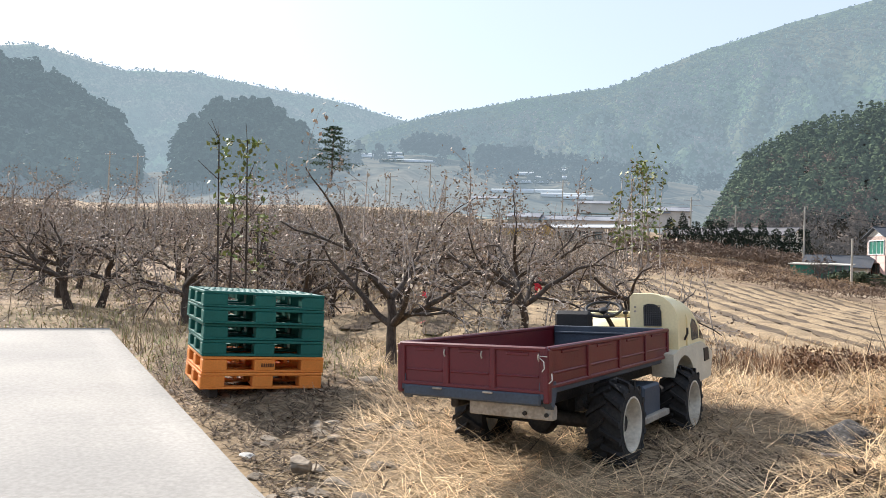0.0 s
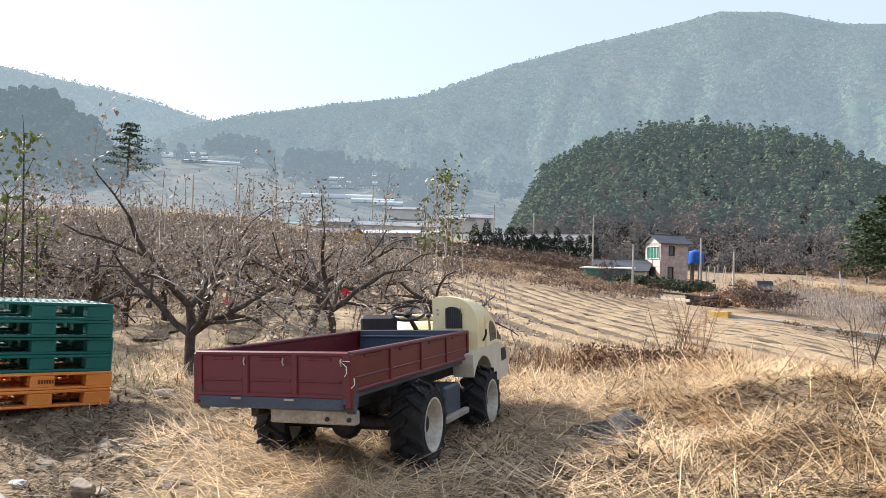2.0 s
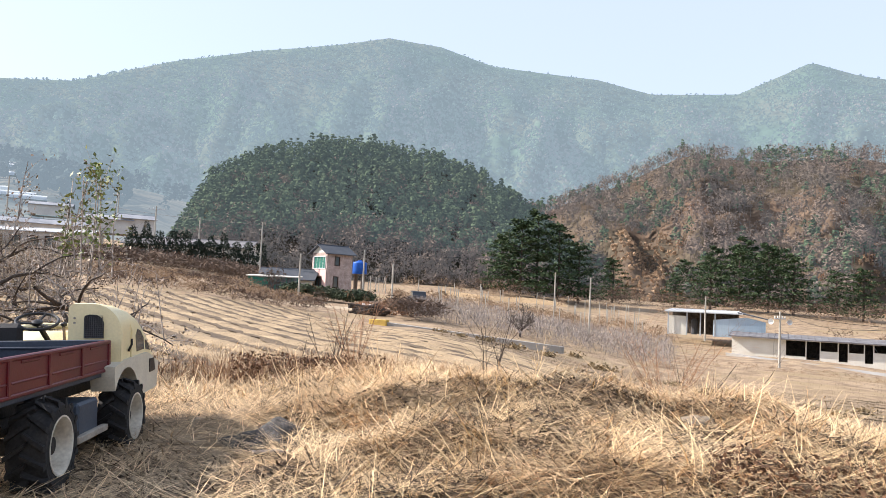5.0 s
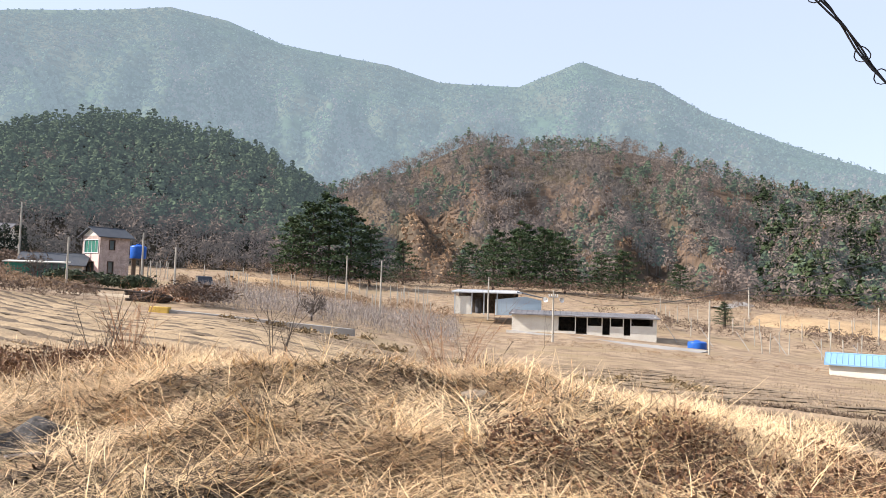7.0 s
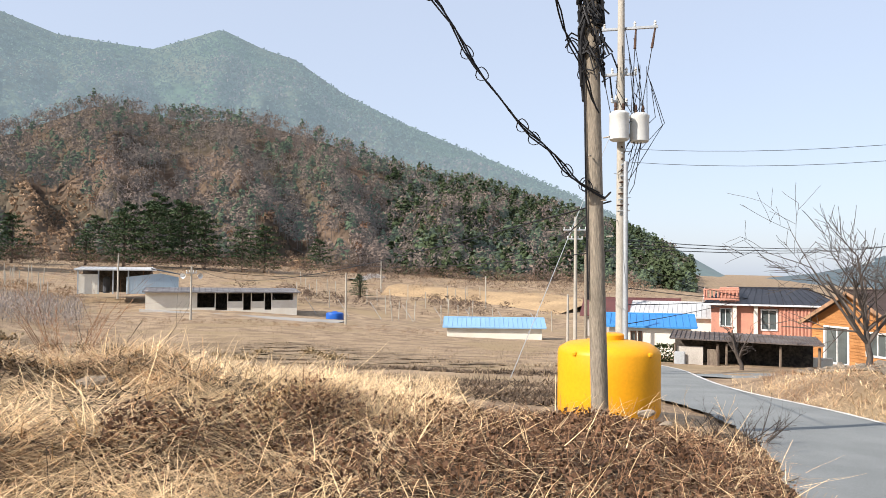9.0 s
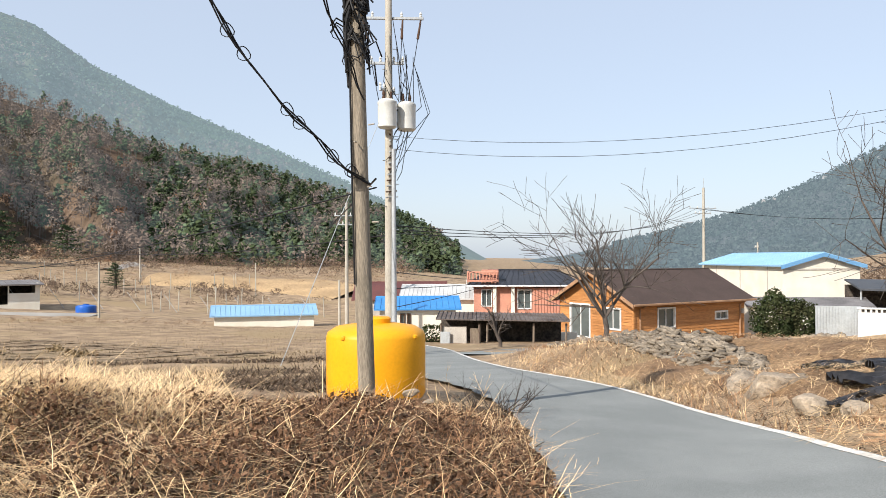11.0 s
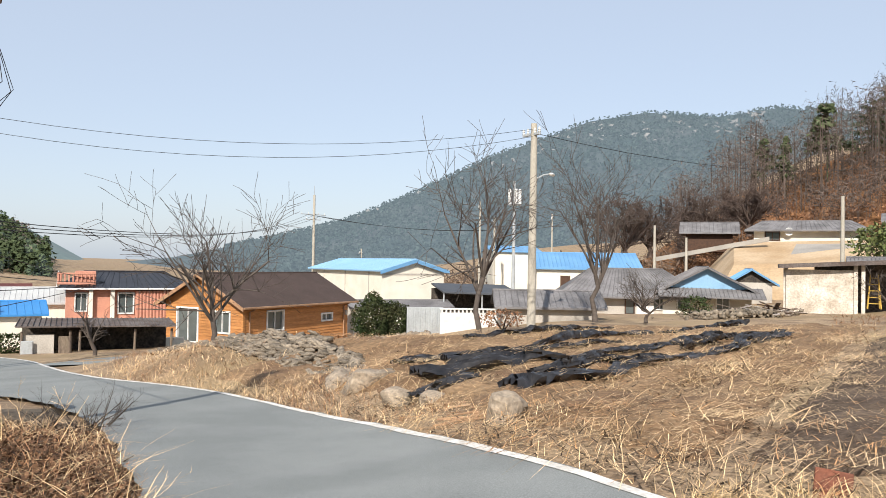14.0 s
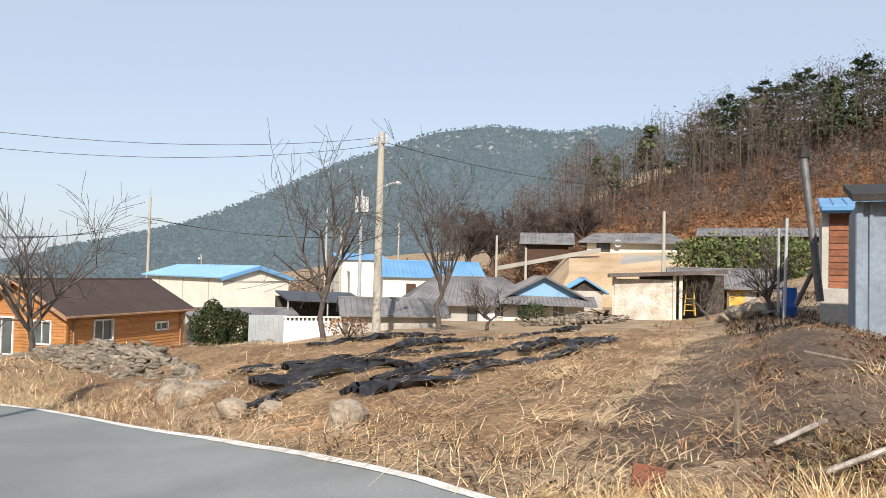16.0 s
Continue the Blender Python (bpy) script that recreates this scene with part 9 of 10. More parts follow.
# roadside weeds and shrubs near the mound
def weed(az, d, h, seed, material, label, n=40, spread=0.5, name="dry_weed"):
    rng = np.random.default_rng(seed)
    t = thing(name, label, "weed", Matrix.Translation(pol(az, d)), group="dry weeds")
    out, tips = {}, []
    for k in range(max(3, n // 6)):
        a = rng.uniform(0, 6.28)
        grow(rng, np.array([0.05 * math.cos(a), 0.05 * math.sin(a), -0.05]), np.array([spread * math.cos(a), spread * math.sin(a), 1.0]), h * rng.uniform(0.55, 0.9), 0.008, 2, out, tips, bend=0.25, split=(2, 5), keep=0.45)
    part("growth", branch_mesh([r for k in out for r in out[k]], 3, "stems", material), material, t, kind="stuff")
    return t


weed(-27.3, 14.5, 1.7, 501, rust_bush, "feathery rust-coloured dry shrub at the field edge", 90, 0.35)
weed(-29.0, 13.8, 1.6, 502, bark, "dark bare weed with upright stems", 40, 0.45)
weed(-31.5, 13.0, 0.9, 503, bark, "dark thin weed stems", 24, 0.6)
weed(-17.4, 9.6, 1.15, 504, bark, "dark withered weed standing on the mound", 30, 0.15)
weed(-4.6, 14.5, 2.0, 505, rust_bush, "pale rust dry shrub behind the mound", 110, 0.55)
weed(-3.2, 14.2, 1.6, 506, bark, "dark bare twiggy weed", 30, 0.7)
weed(-1.0, 13.0, 1.5, 507, bark, "dark bare twiggy weed leaning", 24, 0.9)
weed(-14.2, 9.0, 0.8, 508, straw, "thin pale weed stems on the mound", 18, 0.5)
weed(-24.8, 9.0, 0.7, 509, straw, "pale dry weed stems", 24, 0.7)
weed(41.5, 9.2, 0.75, 510, bark, "dark leafless bramble over the road edge", 60, 1.0)
weed(43.0, 9.8, 0.7, 511, bark, "dark leafless bramble over the road edge", 60, 1.2)
weed(39.4, 8.6, 0.6, 512, straw, "pale dry weeds by the tank", 40, 0.8)
weed(-46.0, 11.5, 0.6, 513, straw, "pale dry weeds by the trees", 30, 0.8)

# ---------------------------------------------------------------- stones, ash, plastic
stone_mat = mat("grey_tan_fieldstone", (0.30, 0.25, 0.19), (0.15, 0.125, 0.095), scale=3, fine=25, fine_amt=0.3, bump=0.6, rough=0.92, rand=0.3, islands=0.3)
boulder_mat = mat("lichened_boulder", (0.36, 0.295, 0.22), (0.20, 0.165, 0.125), scale=2.2, fine=20, fine_amt=0.3, bump=0.8, rough=0.92)


def rock_arrays(rng, r, squash=0.7, lat=5, lon=8):
    """A rough angular stone as vertices and quads."""
    th_, ph_ = np.meshgrid(np.linspace(0.12, math.pi - 0.12, lat), np.linspace(0, 2 * math.pi, lon, endpoint=False), indexing="ij")
    k = 1 + rng.normal(0, 0.14, th_.shape)
    V = np.stack([r * k * np.sin(th_) * np.cos(ph_), r * k * np.sin(th_) * np.sin(ph_) * rng.uniform(0.6, 1.0), r * k * squash * np.cos(th_)], -1).reshape(-1, 3)
    F = [[i * lon + j, i * lon + (j + 1) % lon, (i + 1) * lon + (j + 1) % lon, (i + 1) * lon + j] for i in range(lat - 1) for j in range(lon)]
    F += [[0, 2, 4, 6], [(lat - 1) * lon + 6, (lat - 1) * lon + 4, (lat - 1) * lon + 2, (lat - 1) * lon]]
    return V, np.array(F)


def rock(name, at, r, seed, label, squash=0.75, group="boulders by the plot", material=None):
    """An angular boulder: a ball cut by random planes and roughened."""
    rng = np.random.default_rng(seed)
    bm = bmesh.new()
    bmesh.ops.create_icosphere(bm, subdivisions=3, radius=1.0)
    cuts = [(Vector(rng.normal(size=3)).normalized(), rng.uniform(0.45, 0.75)) for _ in range(12)]
    for v in bm.verts:
        p = v.co.copy()
        for n, lim in cuts:
            k = p.dot(n)
            if k > lim:
                p -= n * (k - lim) * 0.9
        p += Vector(p).normalized() * 0.10 * noise.noise(p * 3.0 + Vector((seed, 0, 0)))
        v.co = Vector((p.x * 1.15, p.y * 0.9, p.z * squash)) * r
    me = bpy.data.meshes.new(name)
    bm.to_mesh(me)
    bm.free()
    me.materials.append(material or boulder_mat)
    return solo(name, me, boulder_mat, label, "boulder", at, group=group)



rock("boulder", Matrix.Translation(pol(61.4, 11.9, -0.55)), 0.62, 1, "large weathered boulder at the edge of the plot", 0.7)
rock("boulder", Matrix.Translation(pol(60.0, 12.6, -0.62)), 0.5, 2, "brown boulder half sunk in the bank", 0.7)
rock("boulder", Matrix.Translation(pol(63.8, 10.4, -0.42)), 0.30, 3, "rounded grey boulder on the bank", 0.75)
rock("boulder", Matrix.Translation(pol(66.7, 9.9, -0.37)), 0.25, 4, "rounded grey boulder on the bank", 0.75)
rock("boulder", Matrix.Translation(pol(71.7, 8.0, -0.2)), 0.30, 5, "pale pointed boulder beside the road", 1.0)
rock("boulder", Matrix.Translation(pol(99.6, 30.0) + Vector((0, 0, 0.25))), 0.55, 6, "pale rounded boulder by the yard", 0.8)
rock("boulder", Matrix.Translation(pol(101.2, 28.0) + Vector((0, 0, 0.2))), 0.4, 7, "pale rounded boulder by the yard", 0.8)
rock("boulder", Matrix.Translation(pol(-64.9, 8.3, 0.1)), 0.17, 8, "reddish stone beside the pallets", 0.7)
rock("boulder", Matrix.Translation(pol(-2.6, 7.6, 0.35)), 0.16, 9, "pale pinkish stone in the grass heap", 0.6)
rock("boulder", Matrix.Translation(pol(36.0, 8.3, -0.05)), 0.09, 10, "reddish stone at the foot of the timber pole", 0.6)
rock("boulder", Matrix.Translation(pol(37.3, 8.0, -0.08)), 0.07, 11, "reddish stone at the foot of the timber pole", 0.6)
rock("boulder", Matrix.Translation(pol(-69.5, 5.4, 0.02)), 0.12, 12, "flat grey stone on the trampled ground", 0.5)
for k in range(34):
    r_ = np.random.default_rng(700 + k)
    rock("stone", Matrix.Translation(pol(r_.uniform(-73, -61), r_.uniform(4.6, 6.6)) + Vector((0, 0, 0.005))), r_.uniform(0.04, 0.13), 700 + k, "flat grey stone on the trampled ground", 0.35, "flat stones in the yard", stone_mat)

# rubble bank: stones laid in a rough dry wall
rng = np.random.default_rng(71)
bank = thing("rubble_bank", "long tumbled bank of grey fieldstones below the plot", "rubble", kind="structure")
variants = []
for k in range(8):
    V, F = rock_arrays(rng, 1.0, rng.uniform(0.4, 0.8), 4, 7)
    F = np.array([f for f in F.tolist() if max(f) < 28])
    variants.append(npmesh("stone", V, np.array([[i * 7 + j, i * 7 + (j + 1) % 7, (i + 1) * 7 + (j + 1) % 7, (i + 1) * 7 + j] for i in range(3) for j in range(7)]), stone_mat))


FACE = ((46.5, 21.0), (50, 18.9), (56, 16.0), (60, 14.2), (63, 13.2))  # foot of the stone face: heading, distance


def bank_spot(rng, lift=1.0):
    """A place on the stepped stone face, lower courses in front."""
    az = rng.uniform(46.5, 61.5)
    f = rng.uniform(0, 1) ** 1.2
    p = pol(az, float(np.interp(az, [q[0] for q in FACE], [q[1] for q in FACE])) + f * 2.6)
    p.z += 0.03 + lift * 0.22 * f * (0.7 + 0.3 * math.sin(az * 2.1)) * float(np.interp(az, [46.5, 48, 59, 61.5], [0.5, 1, 1, 0.3]))
    return p


for k in range(295):
    p = bank_spot(rng)
    q = rng.uniform(0.09, 0.19)
    part("stone", variants[k % 8], stone_mat, bank, at=Matrix.Translation(p) @ pose(0, 0, 0, rng.uniform(-28, 28), rng.uniform(-28, 28), rng.uniform(0, 360)) @ Matrix.Diagonal((q * 1.4, q, q * 0.6, 1)))
more = []
for k in range(1500):
    p = bank_spot(rng, 0.85)
    V, F = rock_arrays(rng, rng.uniform(0.05, 0.13), rng.uniform(0.25, 0.5), 4, 6)
    more.append((V + np.array(p), F[:18]))
V, F = join(more)
part("small_stones", npmesh("small_stones", V, F, stone_mat), stone_mat, bank, kind="stuff")
more = []
for k in range(260):
    az = rng.uniform(57, 66)
    p = pol(az, rng.uniform(33, 36.5))
    V, F = rock_arrays(rng, rng.uniform(0.1, 0.28), 0.6, 4, 6)
    more.append((V + np.array(p) + np.array([0, 0, 0.1]), F[:18]))
V, F = join(more)
solo("stone_row", npmesh("stone_row", V, F, stone_mat), stone_mat, "row of pale stones below the timber house", "stones", kind="stuff")

# ash heap with a charred stick
ash_mat = mat("grey_ash", (0.14, 0.13, 0.12), (0.06, 0.055, 0.05), scale=4, fine=40, fine_amt=0.5, bump=0.9, rough=0.98)
rr, aa = np.meshgrid(np.linspace(0, 1, 14), np.linspace(0, 2 * math.pi, 30, endpoint=False), indexing="ij")
ax, ay = rr * np.cos(aa) * 0.46 * (1 + 0.14 * np.sin(3 * aa) + 0.1 * np.sin(7 * aa + 1)), rr * np.sin(aa) * 0.3 * (1 + 0.15 * np.sin(4 * aa + 2) + 0.1 * np.sin(9 * aa))
az_ = 0.15 * np.exp(-((ax - 0.08) / 0.22) ** 2 - (ay / 0.2) ** 2) + 0.05 * np.exp(-((ax + 0.4) / 0.2) ** 2) + 0.02 * np.sin(ax * 23) * np.sin(ay * 29) + 0.03 * (1 - rr) - 0.012
AC = pol(-32.9, 7.1)
ca, sa_ = math.cos(radians(32)), math.sin(radians(32))
ax, ay = AC.x + ca * ax - sa_ * ay, AC.y + sa_ * ax + ca * ay
az_ = az_ * (1 - rr ** 3) + 0.012 - 0.03 * rr ** 6 + ground_z(ax, ay)
V = np.stack([ax, ay, az_], -1).reshape(-1, 3)
F = np.array([[i * 30 + j, i * 30 + (j + 1) % 30, (i + 1) * 30 + (j + 1) % 30, (i + 1) * 30 + j] for i in range(13) for j in range(30)])
solo("ash_mound", npmesh("ash_mound", V, F, ash_mat, True), ash_mat, "low mound of grey ash on the straw", "ash")
solo("stick", Shape().tube([(-0.2, 0, 0), (0.0, 0.02, 0.01), (0.22, 0.0, 0.0)], 0.022, 7), pale_bark, "short pale stick beside the ash", "stick", Matrix.Translation(pol(-32.2, 6.55) + Vector((0, 0, 0.05))) @ pose(0, 0, 0, 0, 0, 30))

# black mulch film in torn strips
film_mat = mat("black_plastic_film", (0.018, 0.018, 0.021), (0.035, 0.033, 0.033), scale=3, fine=12, fine_amt=0.3, bump=0.3, rough=0.38, spec=0.4)


def film(a, b, w, seed, label):
    """A strip of mulch film along a bed: crumpled lengthwise folds, ragged edges, torn holes."""
    rng = np.random.default_rng(seed)
    a, b = np.array(a), np.array(b)
    L = float(np.linalg.norm(b - a))
    n, m = int(L / 0.07), 15
    d = (b - a) / L
    side = np.array([-d[1], d[0]])
    ph = rng.uniform(0, 6.28, 12)
    u, j = np.meshgrid(np.linspace(0, 1, n), np.linspace(-0.5, 0.5, m), indexing="ij")
    q = u * L
    mid = 0.10 * np.sin(q * 1.1 + ph[0]) + 0.07 * np.sin(q * 2.7 + ph[1])
    width = 0.56 * w * (0.8 + 0.25 * np.sin(q * 1.7 + ph[2]) * np.sin(q * 4.1 + ph[3]))
    ragged = 0.06 * np.sin(q * 9 + ph[10] + 4 * np.sign(j)) * (np.abs(j) > 0.4)
    off = mid + width * j * (1 + ragged) + 0.02 * np.sin(q * 13 + j * 20)
    x, y = a[0] + (b[0] - a[0]) * u + side[0] * off, a[1] + (b[1] - a[1]) * u + side[1] * off
    hump = np.clip(np.sin(q * 0.8 + ph[4]), -0.3, 1) * 0.5 + 0.5
    fold = 0.10 * np.abs(np.sin(j * 11 + 1.4 * np.sin(q * 1.9 + ph[5]) + ph[6])) + 0.05 * np.abs(np.sin(j * 23 + q * 2.3 + ph[7])) * np.abs(np.sin(q * 3.1 + ph[8]))
    z = ground_z(x, y) + 0.09 + fold * (0.35 + hump) + 0.05 * hump * (0.25 - j * j) * 4 + rng.normal(0, 0.006, x.shape)
    keepf = (np.sin(q * 2.3 + ph[0]) + np.sin(q * 5.9 + j * 9 + ph[1]) + 0.6 * np.sin(j * 14 + q * 1.3 + ph[9])) > -1.75
    i0 = (np.arange(n - 1)[:, None] * m + np.arange(m - 1)).ravel()
    F = np.stack([i0, i0 + 1, i0 + m + 1, i0 + m], 1)[keepf[:-1, :-1].ravel()]
    V = np.stack([x, y, z], -1).reshape(-1, 3)
    return solo("mulch_film", npmesh("mulch_film", V, F, film_mat), film_mat, label, "plastic film", group="strips of mulch film")


FL = "torn strip of crumpled black plastic mulch film"
film(pol(71.8, 9.3), pol(80.5, 11.3), 0.8, 1, FL)
film(pol(80.8, 11.5), pol(90.0, 16.2), 0.7, 2, FL)
film(pol(65.5, 10.9), pol(76.0, 12.4), 0.8, 3, FL)
film(pol(76.0, 12.6), pol(86.5, 17.0), 0.7, 4, FL)
film(pol(63.2, 12.9), pol(72.0, 14.6), 0.7, 5, FL)
film(pol(72.0, 14.8), pol(82.0, 19.5), 0.6, 6, FL)
film(pol(67.0, 12.0), pol(72.0, 12.6), 0.9, 7, FL)
film(pol(69.0, 18.0), pol(79.5, 23.0), 0.5, 8, FL)
film(pol(89.2, 17.0), pol(91.5, 18.5), 0.8, 9, FL)
film(pol(74.0, 10.3), pol(83.0, 12.8), 0.4, 11, FL)
film(pol(70.0, 14.0), pol(80.0, 16.2), 0.4, 12, FL)
film(pol(84.0, 14.6), pol(91.0, 19.5), 0.45, 13, FL)
film(pol(83.0, 20.5), pol(88.5, 25.5), 0.45, 14, FL)
film(pol(64.5, 10.2), pol(69.5, 10.9), 0.6, 15, FL)
film(pol(101.5, 27.0), pol(103.3, 24.5), 0.9, 10, "dark plastic sheet draped over the bank")

# stalk bundles, sticks and boards
stalk_tan = mat("tan_dry_stalk", (0.46, 0.29, 0.17), (0.33, 0.20, 0.12), scale=6, fine=40, fine_amt=0.2, bump=0.1, rough=0.8, rand=0.25)
rng = np.random.default_rng(81)
for k in range(60):
    base = pol(rng.uniform(66.5, 73.5), rng.uniform(8.3, 9.8))
    a = radians(60 + rng.normal(0, 14))
    L = rng.uniform(0.5, 1.3)
    solo("dry_stalk", Shape().tube([base + Vector((0, 0, 0.03)), base + Vector((math.cos(a) * L * 0.5, -math.sin(a) * L * 0.5, 0.07)), base + Vector((math.cos(a) * L, -math.sin(a) * L, 0.04))], rng.uniform(0.006, 0.011), 5),
         stalk_tan, "long pale dry stalk lying on the plot", "stalk", group="dry stalks on the plot")
solo("stake", Shape().tube([(0, 0, -0.1), (0.01, 0, 0.22), (-0.01, 0.01, 0.42)], [0.03, 0.027, 0.022], 7), old_wood, "short weathered wooden stake", "stake", Matrix.Translation(pol(99.3, 6.4)))
# Thin box in place of a pale branch.
solo("plank", Shape().box((0, 0, 0), (0.5, 0.035, 0.025), 0.004), pale_bark, "thin pale bar standing in for a branch in the weeds", "board", Matrix.Translation(pol(103.2, 6.4) + Vector((0, 0, 0.16))) @ pose(0, 0, 0, 4, -18, -60))
solo("branch", Shape().tube([(0, 0, 0), (0.5, 0.02, 0.2), (1.2, -0.04, 0.42)], [0.02, 0.018, 0.012], 6), pale_bark, "long pale branch leaning in the weeds", "branch", Matrix.Translation(pol(104.5, 5.7) + Vector((0, 0, 0.1))) @ pose(0, 0, 0, 0, 0, -80))
solo("branch", Shape().tube([(0, 0, 0), (0.9, 0.05, -0.15), (2.0, -0.04, -0.35)], [0.025, 0.02, 0.014], 6), old_wood, "long grey branch lying down the bank", "branch", Matrix.Translation(pol(103.5, 9.5) + Vector((0, 0, 0.35))) @ pose(0, 0, 0, 0, 0, -70))
rust_sheet = mat("rusted_sheet", (0.20, 0.075, 0.045), (0.14, 0.06, 0.04), scale=6, fine=40, fine_amt=0.3, bump=0.3, rough=0.85)
solo("rusty_sheet", Shape().box((0, 0, 0.12), (0.22, 0.02, 0.2), 0.004), rust_sheet, "small rusty metal sheet standing in straw", "metal sheet", Matrix.Translation(pol(93.3, 5.35)) @ pose(0, 0, 0, -12, 8, -80))
solo("plastic_bag", rock("scrap_bag", Matrix.Translation(pol(-73.4, 5.9) + Vector((0, 0, 0.02))), 0.07, 31, "crumpled pale plastic bag on the ground", 0.5, "scraps", white_wall).data, white_wall, "crumpled pale plastic bag by the path", "bag", Matrix.Translation(pol(-63.0, 10.6) + Vector((0, 0, 0.05))), group="scraps")
red_rag = mat("pink_red_ribbon", (0.75, 0.06, 0.09), scale=8, rough=0.7)
for k, (az, d, z) in enumerate(((-61.3, 11.8, 0.75), (-53.0, 13.0, 1.0))):
    r_ = np.random.default_rng(90 + k)
    V, F = tufts(r_.normal(0, 1, (14, 3)) * np.array([0.05, 0.05, 0.12]), np.full(14, 0.07), r_, 0.0)
    solo("ribbon", npmesh("ribbon", V, F, red_rag), red_rag, "pinkish red ribbon tied in a tree", "ribbon", Matrix.Translation(pol(az, d, z)), group="tree ribbons")

# dark soil bank below the sheds
soil_dark = mat("dark_lumpy_soil", (0.05, 0.038, 0.03), (0.085, 0.064, 0.048), scale=2, fine=20, fine_amt=0.5, bump=0.9, rough=0.98, islands=0.35, world_space=True)
more = []
rng = np.random.default_rng(95)
for k in range(1500):
    p = pol(103.6 + 1.7 * rng.normal(), 14.5 + 3.0 * rng.normal())
    V, F = rock_arrays(rng, rng.uniform(0.02, 0.13), rng.uniform(0.4, 0.8), 4, 6)
    more.append((V + np.array(p), F[:18]))
V, F = join(more)
solo("soil_bank", npmesh("soil_bank", V, F, soil_dark), soil_dark, "dark lumpy soil spilling down the bank", "soil", kind="stuff")
litter("bank_weeds", "dead weeds and creepers on the dark bank", 96, 6000, (100, 114), (5.2, 18), (0.08, 0.24), (0.002, 0.005), (0.9, 1.6), bramble_leaf, 0.5, 0.8, patch(1.1, -0.2, 3), 0.05, segs=3)
litter("bank_weeds", "pale grass tufts on the bank", 97, 2200, (101, 114), (4.8, 9), (0.10, 0.24), (0.002, 0.005), (0.2, 1.3), pale_grass, 0.6, 0.9, patch(1.2, 0.2, 5), 0.03, segs=3)
litter("bank_weeds", "green weeds in the hollow", 98, 700, (102, 110), (5.6, 8.0), (0.06, 0.2), (0.004, 0.009), (0.2, 1.2), faded_green, 0.5, 1.0, patch(2.0, 0.6, 2), 0.03)

# small dark pickup on the track and the log pile
pk = thing("pickup_truck", "small dark pickup parked on the dirt track", "truck", Matrix.Translation(pol(-22.9, 86.0) + Vector((0, 0, 0.1))) @ pose(0, 0, 0, 0, 0, -55))
dark_car = mat("dark_blue_car_paint", (0.02, 0.025, 0.035), scale=2, rough=0.3, spec=0.6, bump=0)
part("body", Shape().prism([(-1.9, 0.35), (1.9, 0.35), (1.95, 0.75), (1.5, 0.85), (1.1, 1.5), (0.1, 1.55), (-0.05, 0.95), (-1.9, 0.95)], -0.75, 0.75, "y"), dark_car, pk)
part("window", Shape().prism([(0.15, 0.95), (1.25, 0.95), (1.0, 1.42), (0.2, 1.45)], -0.76, 0.76, "y"), pane, pk)
part("tailgate", Shape().box((-1.92, 0, 0.7), (0.05, 1.4, 0.4), 0.02), dark_car, pk)
for x in (-1.2, 1.2):
    for y in (-0.7, 0.7):
        w_ = part("wheel", Shape().lathe([(0.2, -0.1), (0.32, -0.1), (0.34, 0), (0.32, 0.1), (0.2, 0.1)], 16, "y", (x, y, 0.33)), rubber, pk)
rng = np.random.default_rng(99)
for k in range(46):
    p = pol(rng.uniform(-27.4, -25.4), rng.uniform(61, 63))
    solo("log", Shape().tube([(-0.7, 0, 0), (0.7, 0, 0)], rng.uniform(0.07, 0.13), 7), bark, "cut log in a pile beside the track", "log", Matrix.Translation(p + Vector((0, 0, rng.uniform(0.05, 0.7)))) @ pose(0, 0, 0, 0, rng.normal(0, 8), rng.uniform(20, 60)), group="log pile")
rock("sheet_heap", Matrix.Translation(pol(-26.6, 75) + Vector((0, 0, 0.1))), 0.9, 77, "white plastic sheeting heaped by the track", 0.4, "scraps", white_frame)

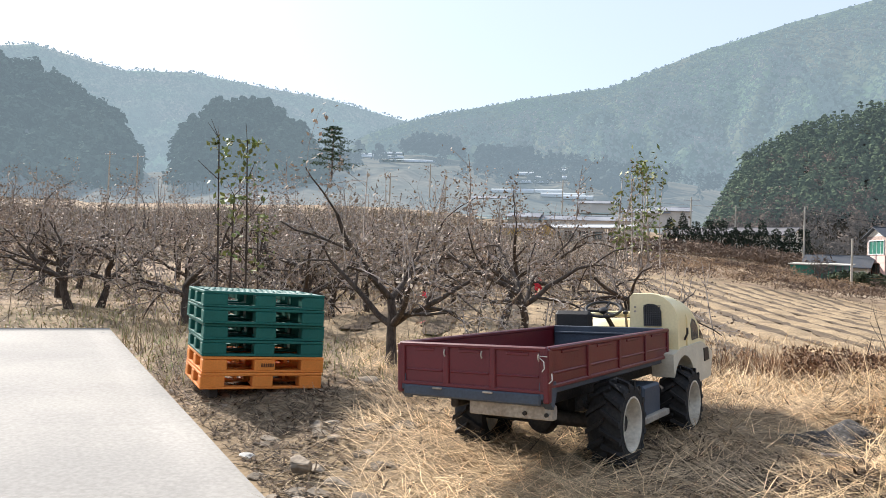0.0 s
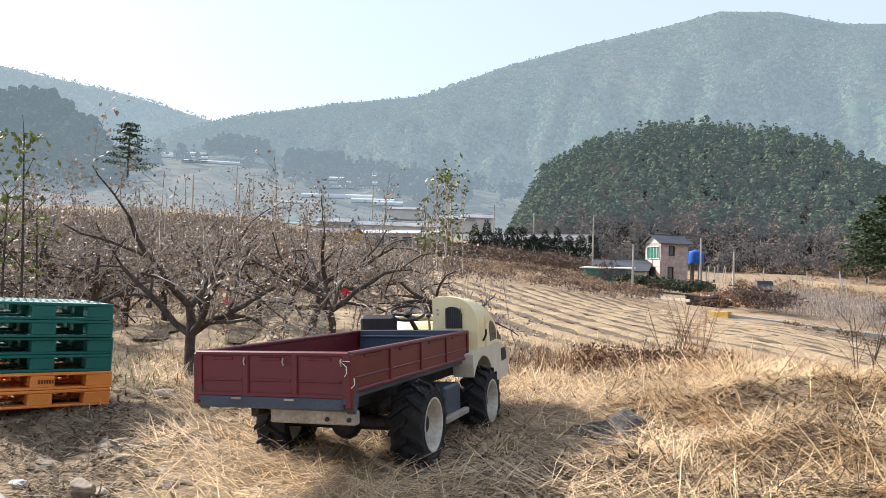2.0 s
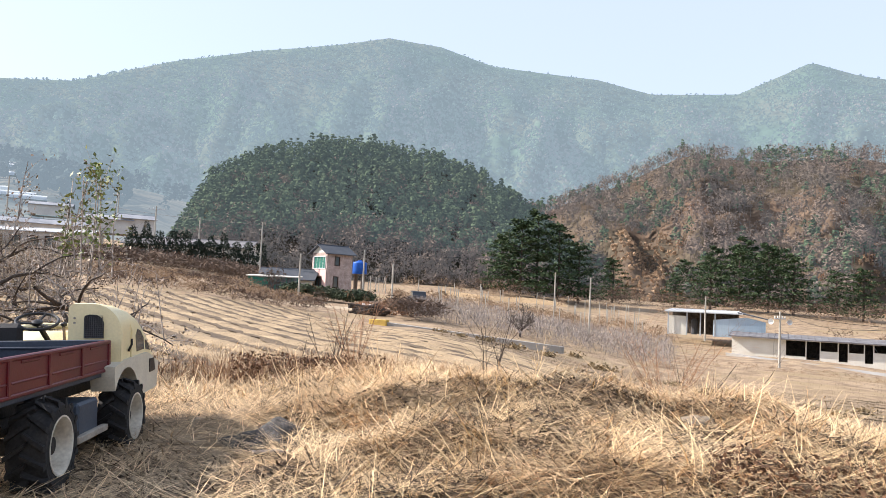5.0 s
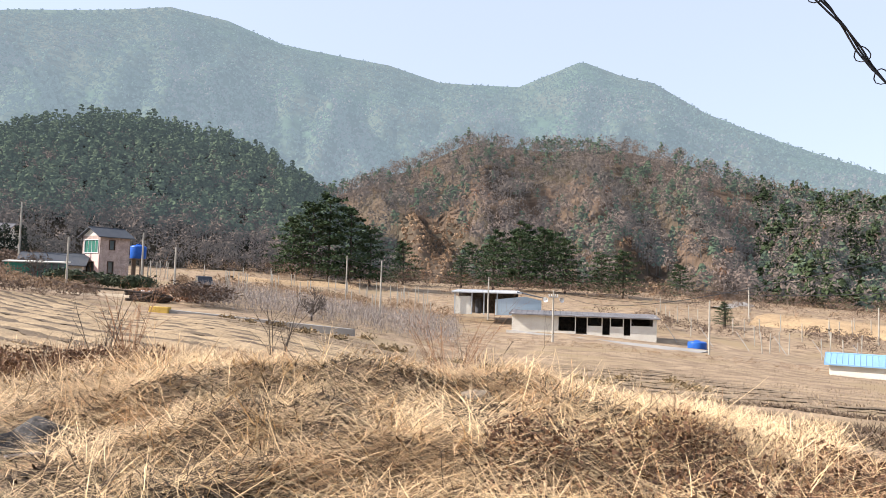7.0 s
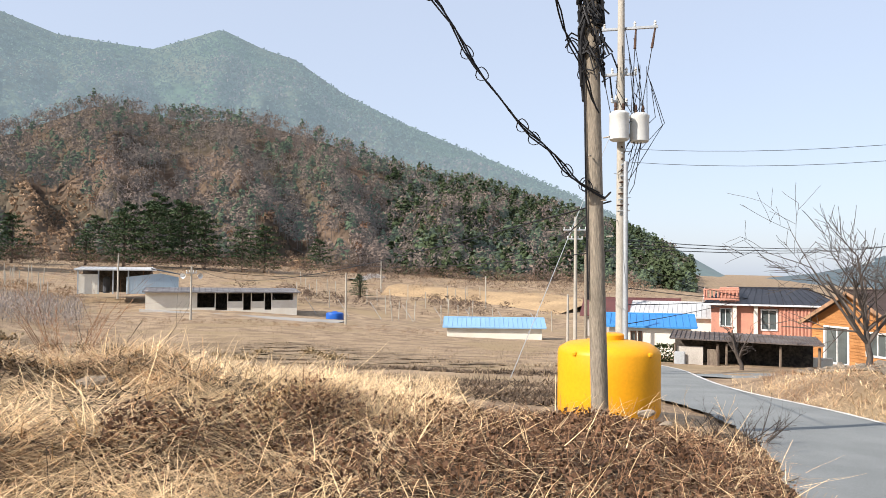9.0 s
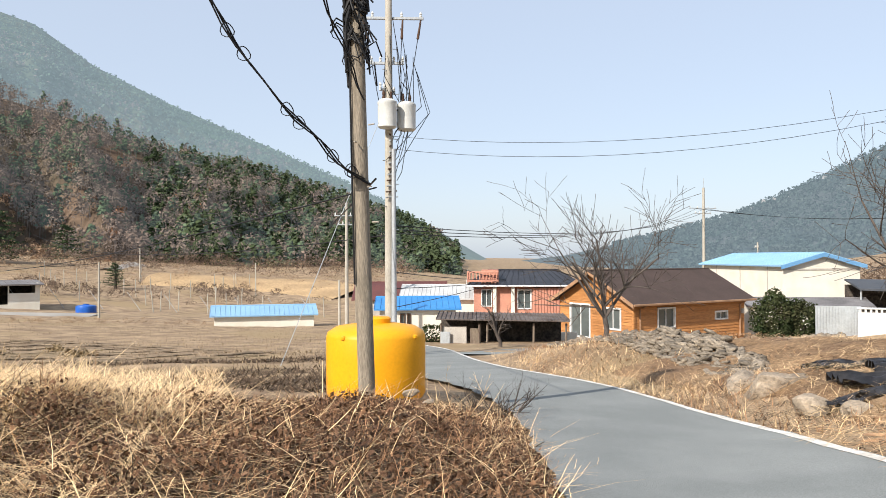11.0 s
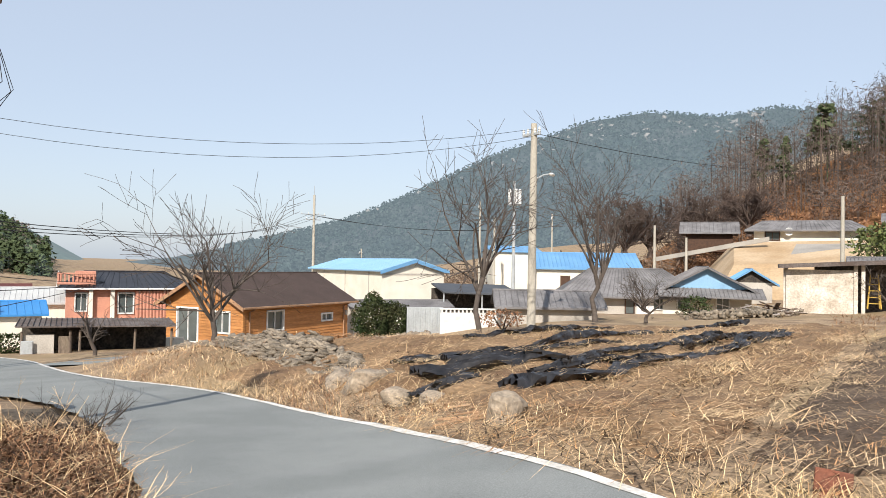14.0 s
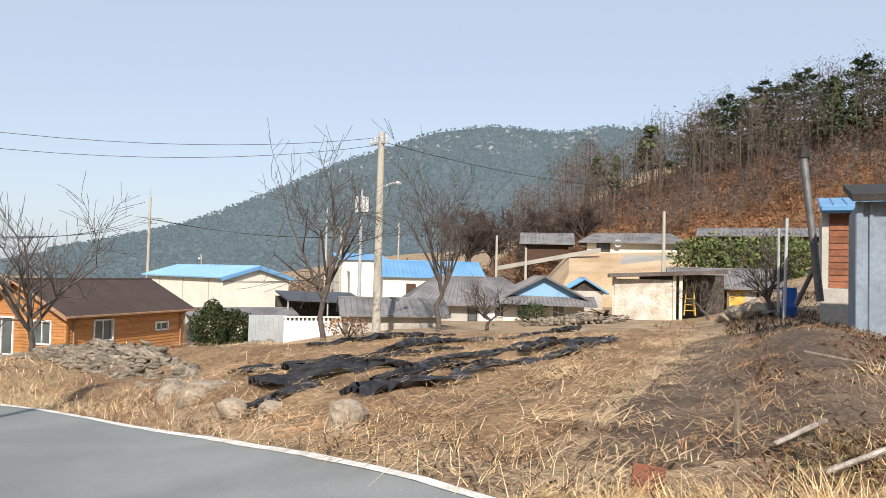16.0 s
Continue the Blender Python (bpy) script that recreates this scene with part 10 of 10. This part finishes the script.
# bare scrub and vine rows beyond the orchard
rng = np.random.default_rng(120)
n = 1500
x, y = scatter(rng, n, (-95, -47), (42, 115), 0.8)
P = np.stack([x, y, ground_z(x, y)], 1)
sets = []
for k in range(16):
    q = P + np.c_[rng.normal(0, 0.5, n), rng.normal(0, 0.5, n), rng.uniform(0, 0.9, n)]
    sets.append(blades(q, rng.uniform(0.4, 1.1, n), rng.uniform(0.02, 0.045, n), rng.uniform(0, 1.1, n), rng, 1, 0.3))
V, F = join(sets)
scrub_mat = mat("grey_brown_scrub", (0.24, 0.205, 0.17), (0.16, 0.145, 0.105), scale=0.15, fine=3, fine_amt=0.3, bump=0, rough=0.95, islands=0.4, world_space=True)
tagged(new("orchard_scrub", npmesh("orchard_scrub", V, F, scrub_mat)), "grey-brown bare scrub beyond the orchard", "scrub", kind="stuff")

# scrap timber and rubble before the cement shed
rng = np.random.default_rng(131)
for k in range(26):
    p = pol(rng.uniform(87.4, 91.4), rng.uniform(35.5, 39.0))
    solo("scrap_board", Shape().box((0, 0, 0), (rng.uniform(0.7, 1.8), rng.uniform(0.08, 0.2), 0.03), 0.004), (old_wood, dark_wood, pale_bark)[k % 3], "old scrap board tossed on a heap by the shed", "board", Matrix.Translation(p + Vector((0, 0, rng.uniform(0.08, 0.5)))) @ pose(0, 0, 0, rng.uniform(-15, 15), rng.uniform(-25, 25), rng.uniform(0, 180)), group="scrap boards by the shed")
more = []
for k in range(420):
    p = pol(88.2 + 1.5 * rng.normal(), 37.0 + 0.9 * rng.normal())
    V, F = rock_arrays(rng, rng.uniform(0.06, 0.2), rng.uniform(0.4, 0.8), 4, 6)
    more.append((V + np.array(p) + np.array([0, 0, rng.uniform(0, 0.3)]), F[:18]))
V, F = join(more)
solo("rubble_pile", npmesh("rubble_pile", V, F, stone_mat), stone_mat, "low pile of tan rubble before the shed", "rubble", kind="stuff")
litter("yard_litter", "dark litter and dead creepers by the yard", 141, 3500, (99, 106), (17, 38), (0.1, 0.3), (0.012, 0.03), (0.6, 1.6), dark_mat, 0.4, 1.0, patch(0.5, -0.3, 3), 0.02)
litter("yard_litter", "rust dead weeds by the yard", 142, 2600, (94, 106), (17, 38), (0.1, 0.25), (0.008, 0.018), (0.6, 1.6), bramble_leaf, 0.4, 1.0, patch(0.6, -0.1, 5), 0.02)
for k, (az, d, r) in enumerate(((98.8, 31.5, 0.4), (100.4, 29.0, 0.5), (102.0, 30.0, 0.45), (101.0, 32.0, 0.5), (103.0, 27.0, 0.35))):
    rock("boulder", Matrix.Translation(pol(az, d) + Vector((0, 0, r * 0.35))), r, 150 + k, "dark weathered boulder at the yard's edge", 0.8)
